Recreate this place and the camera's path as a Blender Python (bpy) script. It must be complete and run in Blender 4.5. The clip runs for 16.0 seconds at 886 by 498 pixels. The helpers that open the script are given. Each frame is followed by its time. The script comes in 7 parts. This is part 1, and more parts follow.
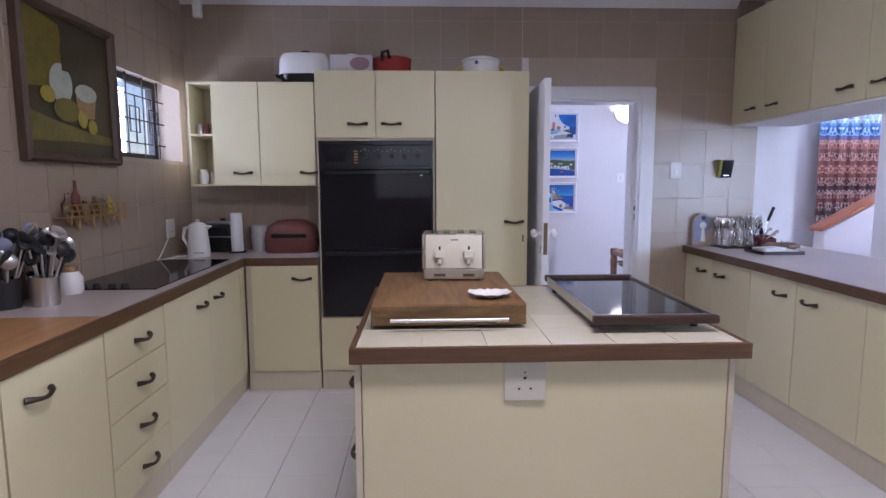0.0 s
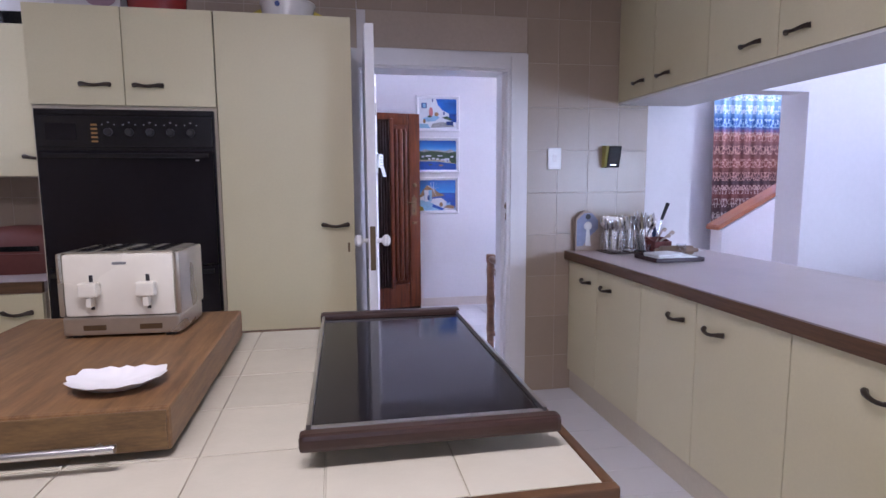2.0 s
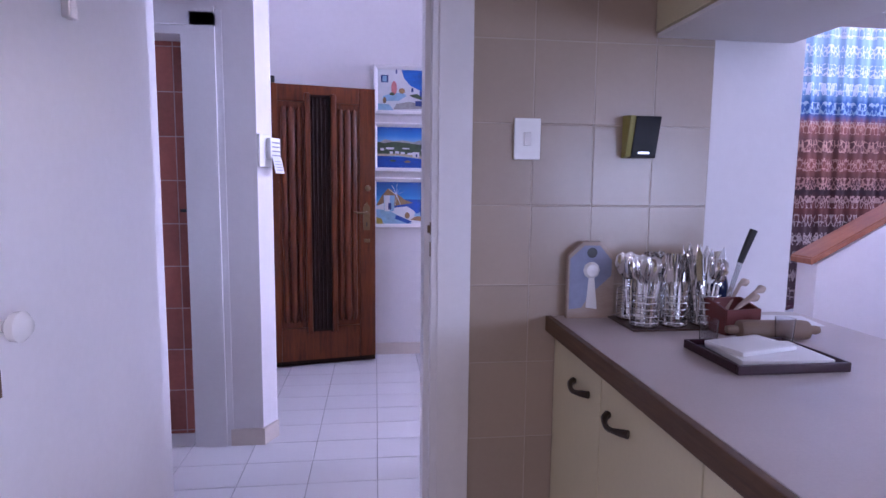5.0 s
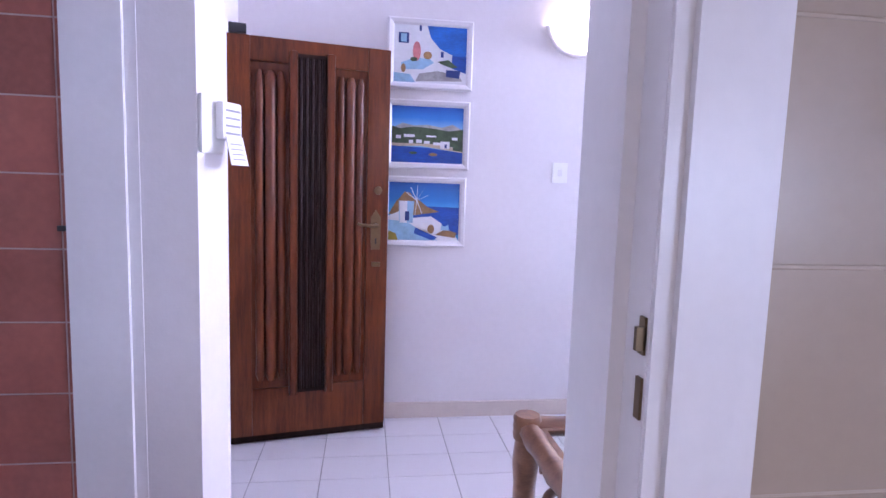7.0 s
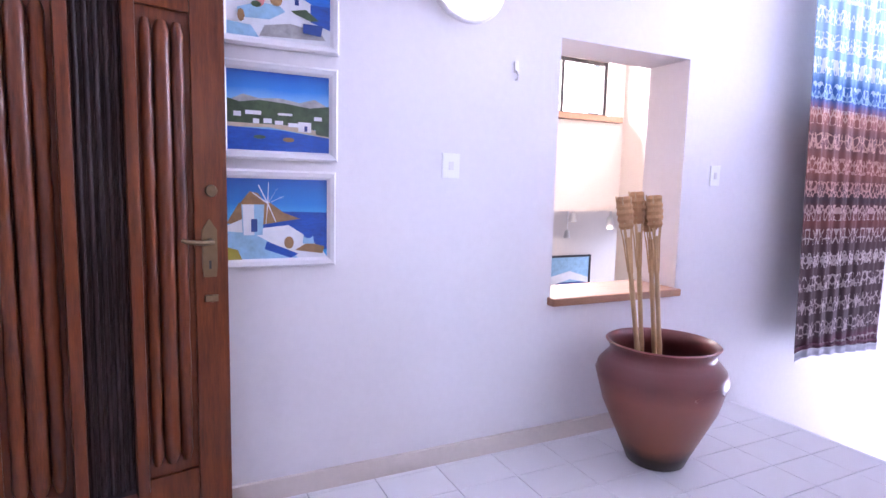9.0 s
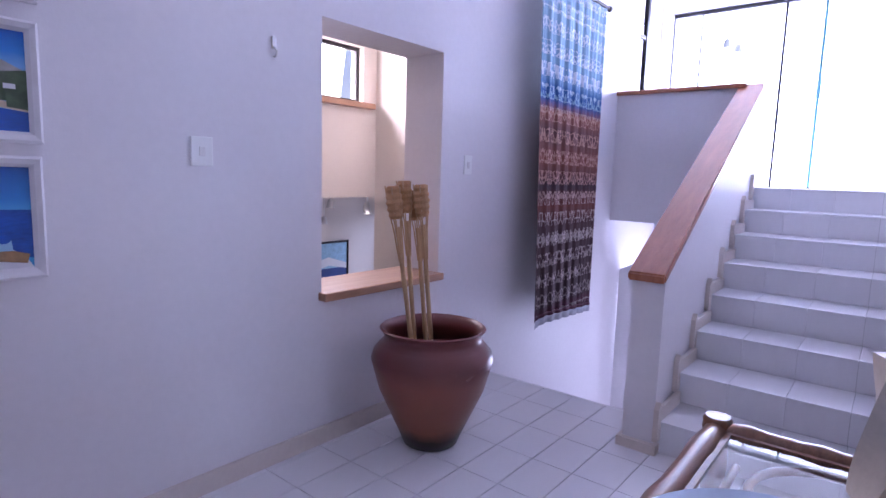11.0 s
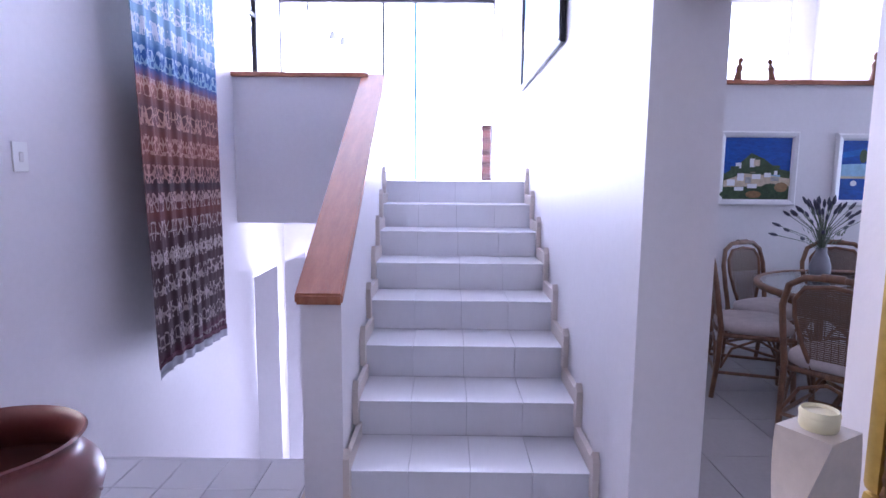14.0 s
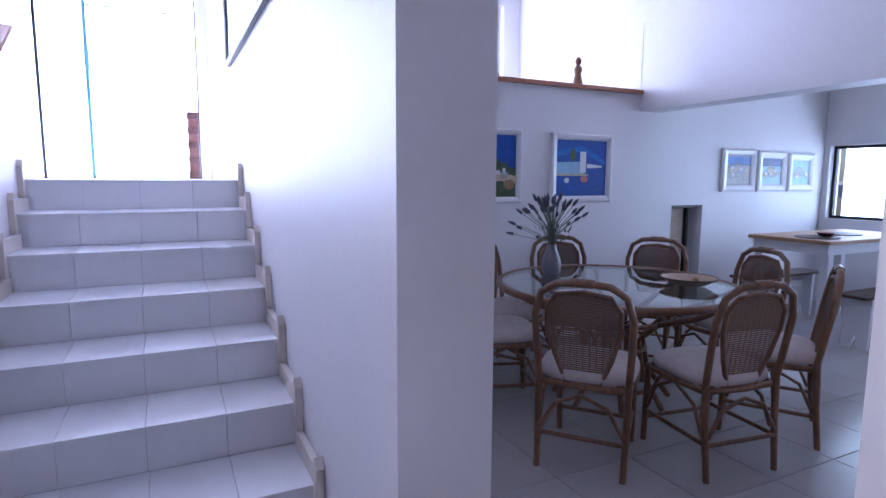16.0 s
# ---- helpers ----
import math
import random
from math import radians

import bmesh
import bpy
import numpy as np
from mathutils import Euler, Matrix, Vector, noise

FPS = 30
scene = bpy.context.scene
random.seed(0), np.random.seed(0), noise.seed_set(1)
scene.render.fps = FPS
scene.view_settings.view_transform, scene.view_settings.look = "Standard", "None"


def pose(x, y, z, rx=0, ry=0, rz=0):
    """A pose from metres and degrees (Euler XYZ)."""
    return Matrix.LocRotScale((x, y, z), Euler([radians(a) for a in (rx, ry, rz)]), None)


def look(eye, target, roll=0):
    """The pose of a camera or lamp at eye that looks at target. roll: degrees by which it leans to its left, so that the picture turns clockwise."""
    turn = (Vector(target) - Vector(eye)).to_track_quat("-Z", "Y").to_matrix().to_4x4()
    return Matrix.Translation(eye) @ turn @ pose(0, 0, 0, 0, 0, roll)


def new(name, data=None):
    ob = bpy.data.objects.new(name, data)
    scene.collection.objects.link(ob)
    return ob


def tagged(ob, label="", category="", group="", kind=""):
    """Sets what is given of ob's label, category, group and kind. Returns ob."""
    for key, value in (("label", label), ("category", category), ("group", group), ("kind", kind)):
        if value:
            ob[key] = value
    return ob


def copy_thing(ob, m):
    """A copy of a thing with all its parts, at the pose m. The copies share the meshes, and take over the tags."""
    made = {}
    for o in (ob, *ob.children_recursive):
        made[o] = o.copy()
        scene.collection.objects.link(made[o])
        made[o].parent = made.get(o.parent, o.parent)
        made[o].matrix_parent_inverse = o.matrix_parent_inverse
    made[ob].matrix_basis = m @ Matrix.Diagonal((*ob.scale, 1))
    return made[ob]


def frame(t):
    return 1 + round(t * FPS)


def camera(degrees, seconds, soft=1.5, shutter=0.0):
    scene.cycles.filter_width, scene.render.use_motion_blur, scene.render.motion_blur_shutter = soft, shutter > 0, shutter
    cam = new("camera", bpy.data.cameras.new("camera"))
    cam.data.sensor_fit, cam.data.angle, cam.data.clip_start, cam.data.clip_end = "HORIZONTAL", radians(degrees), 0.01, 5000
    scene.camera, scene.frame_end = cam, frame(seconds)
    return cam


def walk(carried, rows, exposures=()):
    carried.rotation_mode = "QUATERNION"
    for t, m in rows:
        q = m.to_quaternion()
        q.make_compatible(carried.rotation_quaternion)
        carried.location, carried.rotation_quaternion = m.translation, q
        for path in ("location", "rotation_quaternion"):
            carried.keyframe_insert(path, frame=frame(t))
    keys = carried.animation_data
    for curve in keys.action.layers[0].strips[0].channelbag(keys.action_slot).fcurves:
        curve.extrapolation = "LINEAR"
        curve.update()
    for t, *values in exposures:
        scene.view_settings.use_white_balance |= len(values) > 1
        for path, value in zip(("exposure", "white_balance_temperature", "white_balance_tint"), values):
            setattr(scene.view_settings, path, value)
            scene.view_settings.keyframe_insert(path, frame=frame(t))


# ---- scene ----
# ---- camera ----
cam = camera(76.3, 16.0)
PATH = [
    (0, (0.327, 0.157, 1.39), (0.403, 2.142, 1.156), -0.2),
    (0.5, (0.486, 0.359, 1.371), (0.623, 2.341, 1.136), -0.2),
    (1, (0.627, 0.578, 1.346), (0.821, 2.555, 1.115), -0.1),
    (1.5, (0.76, 0.815, 1.351), (1.047, 2.781, 1.118), -0.1),
    (2, (0.949, 1.093, 1.332), (1.312, 3.046, 1.098), -0.3),
    (2.5, (1.149, 1.329, 1.339), (1.529, 3.279, 1.109), -0.1),
    (3, (1.352, 1.526, 1.34), (1.741, 3.475, 1.118), -0.0),
    (5.5, (1.805, 2.978, 1.299), (2.004, 4.957, 1.083), 1.0),
    (6, (1.751, 3.3, 1.28), (1.934, 5.28, 1.066), 1.3),
    (6.5, (1.686, 3.586, 1.287), (1.899, 5.564, 1.079), 1.5),
    (7, (1.673, 3.887, 1.338), (1.945, 5.856, 1.119), 1.8),
    (7.5, (1.626, 4.173, 1.366), (1.985, 6.128, 1.14), 1.7),
    (8, (1.588, 4.399, 1.386), (2.098, 6.319, 1.163), 1.6),
    (8.5, (1.544, 4.622, 1.406), (2.281, 6.464, 1.153), 1.8),
    (9, (1.594, 4.687, 1.344), (2.466, 6.473, 1.123), 1.4),
    (9.5, (1.56, 4.746, 1.373), (2.663, 6.397, 1.13), 1.8),
    (12, (1.706, 4.967, 1.35), (3.478, 5.863, 1.115), 1.0),
    (12.5, (1.779, 5.057, 1.338), (3.662, 5.689, 1.101), 1.0),
    (13, (1.931, 5.153, 1.342), (3.874, 5.567, 1.104), 0.8),
    (13.5, (2.089, 5.242, 1.367), (4.06, 5.472, 1.121), 0.5),
    (14, (2.248, 5.301, 1.372), (4.232, 5.321, 1.125), 0.5),
    (14.5, (2.422, 5.29, 1.373), (4.392, 5.058, 1.124), 0.4),
    (15, (2.619, 5.238, 1.371), (4.553, 4.792, 1.121), 0.5),
    (15.5, (2.803, 5.176, 1.377), (4.681, 4.534, 1.127), 0.5),
    (16, (2.967, 5.106, 1.369), (4.751, 4.238, 1.123), 0.3),
]
EXPOSURE = [(0.0, 0.3, 5700, 24), (1.0, 0.55, 5750, 26), (2.0, 0.33, 5700, 28), (3.0, 0.35, 5700, 30), (5.5, -0.03, 5600, 44), (6.4, 0.17, 5700, 40), (7.0, 0.5, 5850, 36), (8.0, 0.85, 5950, 32), (8.7, 0.75, 5950, 32), (9.7, 0.28, 5850, 33), (12.0, -0.85, 5500, 36), (13.0, -0.7, 5600, 33), (14.0, -0.25, 5700, 30), (16.0, -0.7, 5450, 26)]
walk(cam, [(t, look(eye, target, roll)) for t, eye, target, roll in PATH], EXPOSURE)

# ---- world, sun and daylight ----
world = bpy.data.worlds.new("world")
scene.world = world
world.use_nodes = True
sky = world.node_tree.nodes.new("ShaderNodeTexSky")
sky.sky_type, sky.sun_disc = "NISHITA", False
sky.sun_elevation, sky.sun_rotation = radians(58), radians(70)
back = world.node_tree.nodes["Background"]
back.inputs["Strength"].default_value = 0.12
world.node_tree.links.new(sky.outputs[0], back.inputs["Color"])
sun = new("sun", bpy.data.lights.new("sun", "SUN"))
sun.data.energy, sun.data.angle, sun.data.color = 3.0, radians(0.5), (1, 0.95, 0.88)
sun.matrix_world = look((20, 7, 22), (9, 5, 1))


def daylight(name, eye, target, w, h, power, color=(0.76, 0.84, 1.0)):
    """An area lamp for the sky's light in a window's opening; also for added fills and the ceiling light."""
    ob = new(name, bpy.data.lights.new(name, "AREA"))
    ob.data.shape, ob.data.size, ob.data.size_y = "RECTANGLE", w, h
    ob.data.energy, ob.data.color = power, color
    ob.matrix_world = look(eye, target)
    return ob


daylight("sky_glass_doors", (10.35, 6.0, 2.75), (0, 6.0, 2.75), 3.6, 3.0, 980)
daylight("sky_gallery_window", (10.35, 2.35, 2.75), (0, 2.35, 2.75), 3.8, 3.0, 300)
daylight("sky_dining_window", (5.6, -1.85, 1.36), (5.6, 5, 1.36), 2.4, 0.8, 84, (0.66, 0.83, 1.0))
daylight("sky_dining_clerestory", (5.4, -1.8, 2.62), (5.4, 5, 2.3), 2.8, 0.16, 12, (0.8, 0.88, 1.0))
daylight("sky_kitchen_window", (-1.75, 3.8, 1.8), (5, 3.8, 1.7), 0.95, 0.5, 17)
# Fill for the bathroom doorway; the corridor window it stands in is added, unseen.
daylight("added_corridor_fill", (-1.66, 5.08, 1.5), (5, 5.08, 1.4), 0.5, 0.9, 7, (0.7, 0.85, 1.0))
# Fill lamp behind the camera; its rear window is added, unseen.
daylight("added_kitchen_rear_fill", (0.5, -2.3, 1.7), (0.5, 5, 1.2), 2.0, 1.2, 6, (0.9, 0.93, 1.0))
daylight("kitchen_ceiling_lamp", (0.7, 1.2, 2.64), (0.7, 1.2, 0), 1.2, 0.28, 34, (1.0, 0.95, 0.89))
daylight("sky_living_window", (5.0, 9.95, 2.45), (5.0, 5, 1.6), 2.0, 0.6, 270, (1.0, 0.92, 0.82))
# Fill for the lower living room, set by an added gap out of view.
daylight("added_living_lower_fill", (7.9, 10.5, 0.0), (0, 10.5, 0.0), 1.0, 1.6, 9)
# Fill that brightens the lower stairwell; its window is added, none is known.
daylight("added_lower_stair_fill", (8.05, 6.5, -0.3), (0, 6.5, -0.3), 0.9, 1.2, 85)

# ---- materials ----
def nodes_of(name):
    m = bpy.data.materials.new(name)
    m.use_nodes = True
    return m, m.node_tree.nodes, m.node_tree.links, m.node_tree.nodes["Principled BSDF"]


def noise_tex(N, L, src, scale, detail=3.0, rough=0.55):
    n = N.new("ShaderNodeTexNoise")
    n.inputs["Scale"].default_value, n.inputs["Detail"].default_value, n.inputs["Roughness"].default_value = scale, detail, rough
    L.new(src, n.inputs["Vector"])
    return n.outputs["Fac"]


def calc(N, L, op, a, b):
    n = N.new("ShaderNodeMath")
    n.operation = op
    for i, v in enumerate((a, b)):
        if isinstance(v, (int, float)):
            n.inputs[i].default_value = v
        else:
            L.new(v, n.inputs[i])
    return n.outputs[0]


def ramp_of(N, L, fac, stops, smooth=True):
    r = N.new("ShaderNodeValToRGB")
    r.color_ramp.interpolation = "LINEAR" if smooth else "CONSTANT"
    while len(r.color_ramp.elements) < len(stops):
        r.color_ramp.elements.new(0.5)
    for e, (p, c) in zip(r.color_ramp.elements, stops):
        e.position, e.color = p, (*c, 1)
    L.new(fac, r.inputs["Fac"])
    return r.outputs["Color"]


def bumped(N, L, b, height, strength, distance=0.002):
    u = N.new("ShaderNodeBump")
    u.inputs["Strength"].default_value, u.inputs["Distance"].default_value = strength, distance
    L.new(height, u.inputs["Height"])
    L.new(u.outputs["Normal"], b.inputs["Normal"])


def mat(name, col, rough=0.5, metal=0.0, var=0.1, scale=2.5, grain=45.0, bump=0.15, bscale=120.0, piece=0.0, stretch=(1, 1, 1), coat=0.0):
    """A plain surface with large stains, fine grain and relief, in metres."""
    m, N, L, b = nodes_of(name)
    pos = N.new("ShaderNodeNewGeometry").outputs["Position"]
    if stretch != (1, 1, 1):
        mp = N.new("ShaderNodeMapping")
        mp.inputs["Scale"].default_value = stretch
        L.new(pos, mp.inputs["Vector"])
        pos = mp.outputs["Vector"]
    big, fine = noise_tex(N, L, pos, scale), noise_tex(N, L, pos, grain, 4.0)
    fac = calc(N, L, "ADD", calc(N, L, "MULTIPLY", big, 0.6), calc(N, L, "MULTIPLY", fine, 0.4))
    if piece:
        rnd = N.new("ShaderNodeObjectInfo").outputs["Random"]
        fac = calc(N, L, "ADD", fac, calc(N, L, "MULTIPLY", calc(N, L, "SUBTRACT", rnd, 0.5), piece))
    lo, hi = tuple(max(0, c * (1 - var)) for c in col), tuple(min(1, c * (1 + var)) for c in col)
    tone = N.new("ShaderNodeMix")
    tone.data_type, tone.clamp_factor = "RGBA", True
    tone.inputs[6].default_value, tone.inputs[7].default_value = (*lo, 1), (*hi, 1)
    L.new(calc(N, L, "MULTIPLY", calc(N, L, "SUBTRACT", fac, 0.25), 2.0), tone.inputs["Factor"])
    L.new(tone.outputs[2], b.inputs["Base Color"])
    if piece:
        b.inputs["Roughness"].default_value = rough
    else:
        L.new(calc(N, L, "ADD", calc(N, L, "MULTIPLY", big, 0.16), rough - 0.08), b.inputs["Roughness"])
    b.inputs["Metallic"].default_value, b.inputs["Coat Weight"].default_value = metal, coat
    if bump:
        bumped(N, L, b, noise_tex(N, L, pos, bscale, 3.0), bump)
    return m


def wood(name, dark, light, stretch=(1, 12, 12), rough=0.4, ring=3.0, coat=0.0, piece=0.0):
    """Wood whose grain runs along the axis of least stretch."""
    m, N, L, b = nodes_of(name)
    mp = N.new("ShaderNodeMapping")
    mp.inputs["Scale"].default_value = stretch
    L.new(N.new("ShaderNodeNewGeometry").outputs["Position"], mp.inputs["Vector"])
    v = mp.outputs["Vector"]
    a, f = noise_tex(N, L, v, ring, 6.0, 0.65), noise_tex(N, L, v, ring * 9, 3.0)
    fac = calc(N, L, "ADD", calc(N, L, "MULTIPLY", a, 0.75), calc(N, L, "MULTIPLY", f, 0.25))
    if piece:
        rnd = N.new("ShaderNodeObjectInfo").outputs["Random"]
        fac = calc(N, L, "ADD", fac, calc(N, L, "MULTIPLY", calc(N, L, "SUBTRACT", rnd, 0.5), piece))
    mid = tuple((p + q) / 2 for p, q in zip(dark, light))
    L.new(ramp_of(N, L, fac, [(0.3, dark), (0.5, mid), (0.7, light)]), b.inputs["Base Color"])
    b.inputs["Roughness"].default_value, b.inputs["Coat Weight"].default_value = rough, coat
    bumped(N, L, b, f, 0.15, 0.001)
    return m


def glass(name, color=(1, 1, 1), rough=0.0):
    m, N, L, b = nodes_of(name)
    b.inputs["Base Color"].default_value = (*color, 1)
    b.inputs["Transmission Weight"].default_value, b.inputs["Roughness"].default_value, b.inputs["IOR"].default_value = 1, rough, 1.45
    return m


def glow(name, color, strength):
    m, N, L, b = nodes_of(name)
    b.inputs["Emission Color"].default_value, b.inputs["Emission Strength"].default_value = (*color, 1), strength
    b.inputs["Base Color"].default_value = (*color, 1)
    return m


def ikat():
    """Woven hanging: a blue and white top, terracotta middle and dark figured bands below, mirrored motifs across."""
    m, N, L, b = nodes_of("ikat_cloth")
    pos = N.new("ShaderNodeNewGeometry").outputs["Position"]
    sep = N.new("ShaderNodeSeparateXYZ")
    L.new(pos, sep.inputs[0])
    # mirrored repeat across the width
    u = calc(N, L, "ABSOLUTE", calc(N, L, "SUBTRACT", calc(N, L, "FRACT", calc(N, L, "MULTIPLY", calc(N, L, "SUBTRACT", sep.outputs[0], 5.07), 4.7), 0.0), 0.5), 0.0)
    com = N.new("ShaderNodeCombineXYZ")
    L.new(calc(N, L, "MULTIPLY", u, 0.9), com.inputs[0])
    L.new(calc(N, L, "MULTIPLY", sep.outputs[2], 2.2), com.inputs[1])
    w = N.new("ShaderNodeTexVoronoi")
    w.feature = "DISTANCE_TO_EDGE"
    w.inputs["Scale"].default_value = 8.5
    L.new(com.outputs[0], w.inputs["Vector"])
    fig = noise_tex(N, L, com.outputs[0], 7.0, 5.0, 0.7)
    h = calc(N, L, "ADD", calc(N, L, "DIVIDE", calc(N, L, "SUBTRACT", sep.outputs[2], 0.3), 2.43), calc(N, L, "MULTIPLY", calc(N, L, "SUBTRACT", fig, 0.5), 0.05))
    ground = ramp_of(N, L, h, [(0.0, (0.03, 0.02, 0.03)), (0.03, (0.09, 0.02, 0.04)), (0.06, (0.06, 0.035, 0.04)), (0.3, (0.075, 0.035, 0.038)), (0.36, (0.16, 0.045, 0.035)),
                                (0.42, (0.05, 0.025, 0.03)), (0.5, (0.2, 0.06, 0.04)), (0.58, (0.11, 0.045, 0.045)), (0.64, (0.26, 0.085, 0.055)), (0.672, (0.02, 0.08, 0.25)), (0.71, (0.02, 0.1, 0.28)), (0.75, (0.2, 0.36, 0.52)), (1.0, (0.3, 0.46, 0.6))])
    light = ramp_of(N, L, h, [(0.0, (0.26, 0.2, 0.2)), (0.3, (0.46, 0.37, 0.34)), (0.45, (0.42, 0.22, 0.18)), (0.64, (0.48, 0.27, 0.2)), (0.68, (0.2, 0.36, 0.5)), (0.76, (0.68, 0.73, 0.78)), (1.0, (0.72, 0.76, 0.8))])
    motif = calc(N, L, "GREATER_THAN", calc(N, L, "ADD", fig, calc(N, L, "MULTIPLY", w.outputs["Distance"], -1.6)), 0.36)
    row = calc(N, L, "SINE", calc(N, L, "MULTIPLY", sep.outputs[2], 42.0), 0.0)
    motif = calc(N, L, "MULTIPLY", motif, calc(N, L, "GREATER_THAN", calc(N, L, "ADD", row, calc(N, L, "MULTIPLY", fig, 1.6)), 0.35))
    mix = N.new("ShaderNodeMix")
    mix.data_type = "RGBA"
    L.new(motif, mix.inputs["Factor"])
    L.new(ground, mix.inputs[6])
    L.new(light, mix.inputs[7])
    L.new(mix.outputs[2], b.inputs["Base Color"])
    b.inputs["Roughness"].default_value = 0.9
    bumped(N, L, b, noise_tex(N, L, pos, 260, 2.0), 0.4)
    return m


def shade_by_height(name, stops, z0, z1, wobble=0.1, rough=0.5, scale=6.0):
    """A surface whose colour changes with height: painted skies, a clay pot darker at the foot."""
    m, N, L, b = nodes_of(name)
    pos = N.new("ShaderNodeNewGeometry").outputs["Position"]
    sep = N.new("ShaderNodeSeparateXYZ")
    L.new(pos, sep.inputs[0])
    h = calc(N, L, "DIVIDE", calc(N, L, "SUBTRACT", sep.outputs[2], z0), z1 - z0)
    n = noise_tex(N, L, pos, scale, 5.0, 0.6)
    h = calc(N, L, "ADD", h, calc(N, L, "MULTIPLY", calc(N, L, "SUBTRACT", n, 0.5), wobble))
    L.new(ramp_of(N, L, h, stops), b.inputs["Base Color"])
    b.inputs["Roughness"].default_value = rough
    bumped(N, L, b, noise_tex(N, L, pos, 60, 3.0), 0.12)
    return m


WHITE = mat("white_wall_paint", (0.74, 0.71, 0.72), 0.45, var=0.05, scale=1.2, grain=30, bump=0.2, bscale=90)
CEIL = mat("ceiling_paint", (0.78, 0.77, 0.77), 0.8, var=0.03)
GLOSS = mat("white_gloss_paint", (0.76, 0.74, 0.75), 0.35, var=0.05, bump=0.12, bscale=40)
SKIRT = mat("beige_tile_skirting", (0.66, 0.58, 0.52), 0.4, var=0.08)
WTILE = mat("beige_wall_tile", (0.38, 0.3, 0.23), 0.3, var=0.05, scale=2, grain=60, piece=0.35, bump=0)
WGROUT = mat("pale_wall_grout", (0.47, 0.39, 0.32), 0.8, var=0.1)
FTILE = mat("white_floor_tile", (0.8, 0.79, 0.81), 0.26, var=0.02, scale=1.5, grain=60, piece=0.3, bump=0)
FGROUT = mat("dark_floor_grout", (0.36, 0.35, 0.36), 0.85, var=0.2)
DTILE = mat("grey_dining_tile", (0.38, 0.35, 0.345), 0.22, var=0.08, scale=3, piece=0.2, bump=0)
STILE = mat("white_marbled_step_tile", (0.74, 0.73, 0.75), 0.3, var=0.035, scale=3, grain=18, piece=0.3, bump=0, stretch=(1, 3, 1))
REDTILE = mat("terracotta_bath_tile", (0.33, 0.1, 0.07), 0.4, var=0.25, scale=6, piece=0.4)
CREAM = mat("cream_laminate", (0.63, 0.565, 0.36), 0.42, var=0.05, scale=1.5, grain=90, bump=0.04)
CREAMDK = mat("cream_plinth", (0.56, 0.49, 0.37), 0.5, var=0.08)
BROWNEDGE = wood("brown_edging", (0.055, 0.025, 0.009), (0.135, 0.066, 0.027), (2, 2, 30), 0.45)
TOPGREY = mat("taupe_worktop", (0.47, 0.41, 0.39), 0.35, var=0.1, scale=4, grain=140, piece=0.1)
TOPWOOD = wood("honey_worktop", (0.3, 0.15, 0.06), (0.48, 0.27, 0.12), (8, 1, 8), 0.4)
ISLTILE = mat("cream_worktop_tile", (0.54, 0.5, 0.39), 0.24, var=0.08, scale=3, grain=20, piece=0.3)
IGROUT = mat("cream_worktop_grout", (0.46, 0.42, 0.32), 0.7, var=0.2, scale=8)
SOCKETPL = mat("ivory_socket_plastic", (0.56, 0.53, 0.44), 0.4, var=0.05, bump=0)
GILT = mat("gilt_rack_wire", (0.42, 0.25, 0.09), 0.4, 0.6, var=0.3)
HANDLE = mat("dark_bronze_handle", (0.045, 0.03, 0.02), 0.4, 0.4, var=0.3)
BLACK = mat("black_enamel", (0.008, 0.008, 0.01), 0.18, var=0.3, bump=0)
BLACKGLASS = mat("black_glass", (0.012, 0.01, 0.012), 0.08, var=0.2, bump=0)
BLACKGLASS.node_tree.nodes["Principled BSDF"].inputs["Specular IOR Level"].default_value = 0.22
DARKPL = mat("dark_plastic", (0.02, 0.02, 0.022), 0.4, var=0.2)
PANELGREY = mat("grey_print", (0.2, 0.2, 0.2), 0.5)
AMBER = mat("amber_print", (0.3, 0.16, 0.04), 0.5)
STEEL = mat("brushed_steel", (0.62, 0.6, 0.58), 0.3, 1.0, var=0.1, bump=0.1)
CHROME = mat("polished_cutlery", (0.72, 0.71, 0.7), 0.16, 1.0, var=0.1, bump=0)
BRASS = mat("aged_brass", (0.17, 0.12, 0.07), 0.4, 0.9, var=0.25)
SATIN = mat("satin_steel", (0.5, 0.46, 0.38), 0.28, 0.85, var=0.12, bump=0.05)
WHITEPL = mat("white_plastic", (0.84, 0.84, 0.82), 0.35, var=0.03, bump=0)
CREAMPL = mat("cream_enamel", (0.7, 0.66, 0.55), 0.28, var=0.05, bump=0)
CHINA = mat("white_china", (0.78, 0.76, 0.74), 0.18, var=0.04, bump=0)
BOARD = wood("chopping_board", (0.085, 0.037, 0.012), (0.27, 0.145, 0.055), (16, 1.5, 16), 0.5)
BOARDEND = wood("chopping_board_edge", (0.04, 0.02, 0.007), (0.21, 0.12, 0.04), (2, 8, 10), 0.55)
REDENAM = mat("red_enamel", (0.32, 0.03, 0.025), 0.25, var=0.15, bump=0)
REDCLAY = mat("dark_red_clay", (0.15, 0.045, 0.035), 0.55, var=0.2)
YELLOW = mat("yellow_plastic", (0.5, 0.4, 0.05), 0.4)
GREYBOX = mat("grey_card", (0.55, 0.52, 0.52), 0.7)
PINKPRINT = mat("mauve_print", (0.32, 0.2, 0.24), 0.7)
CLEARPL = glass("clear_plastic", (0.92, 0.93, 0.95), 0.1)
PANE = glass("window_glass", (0.97, 0.99, 0.98))
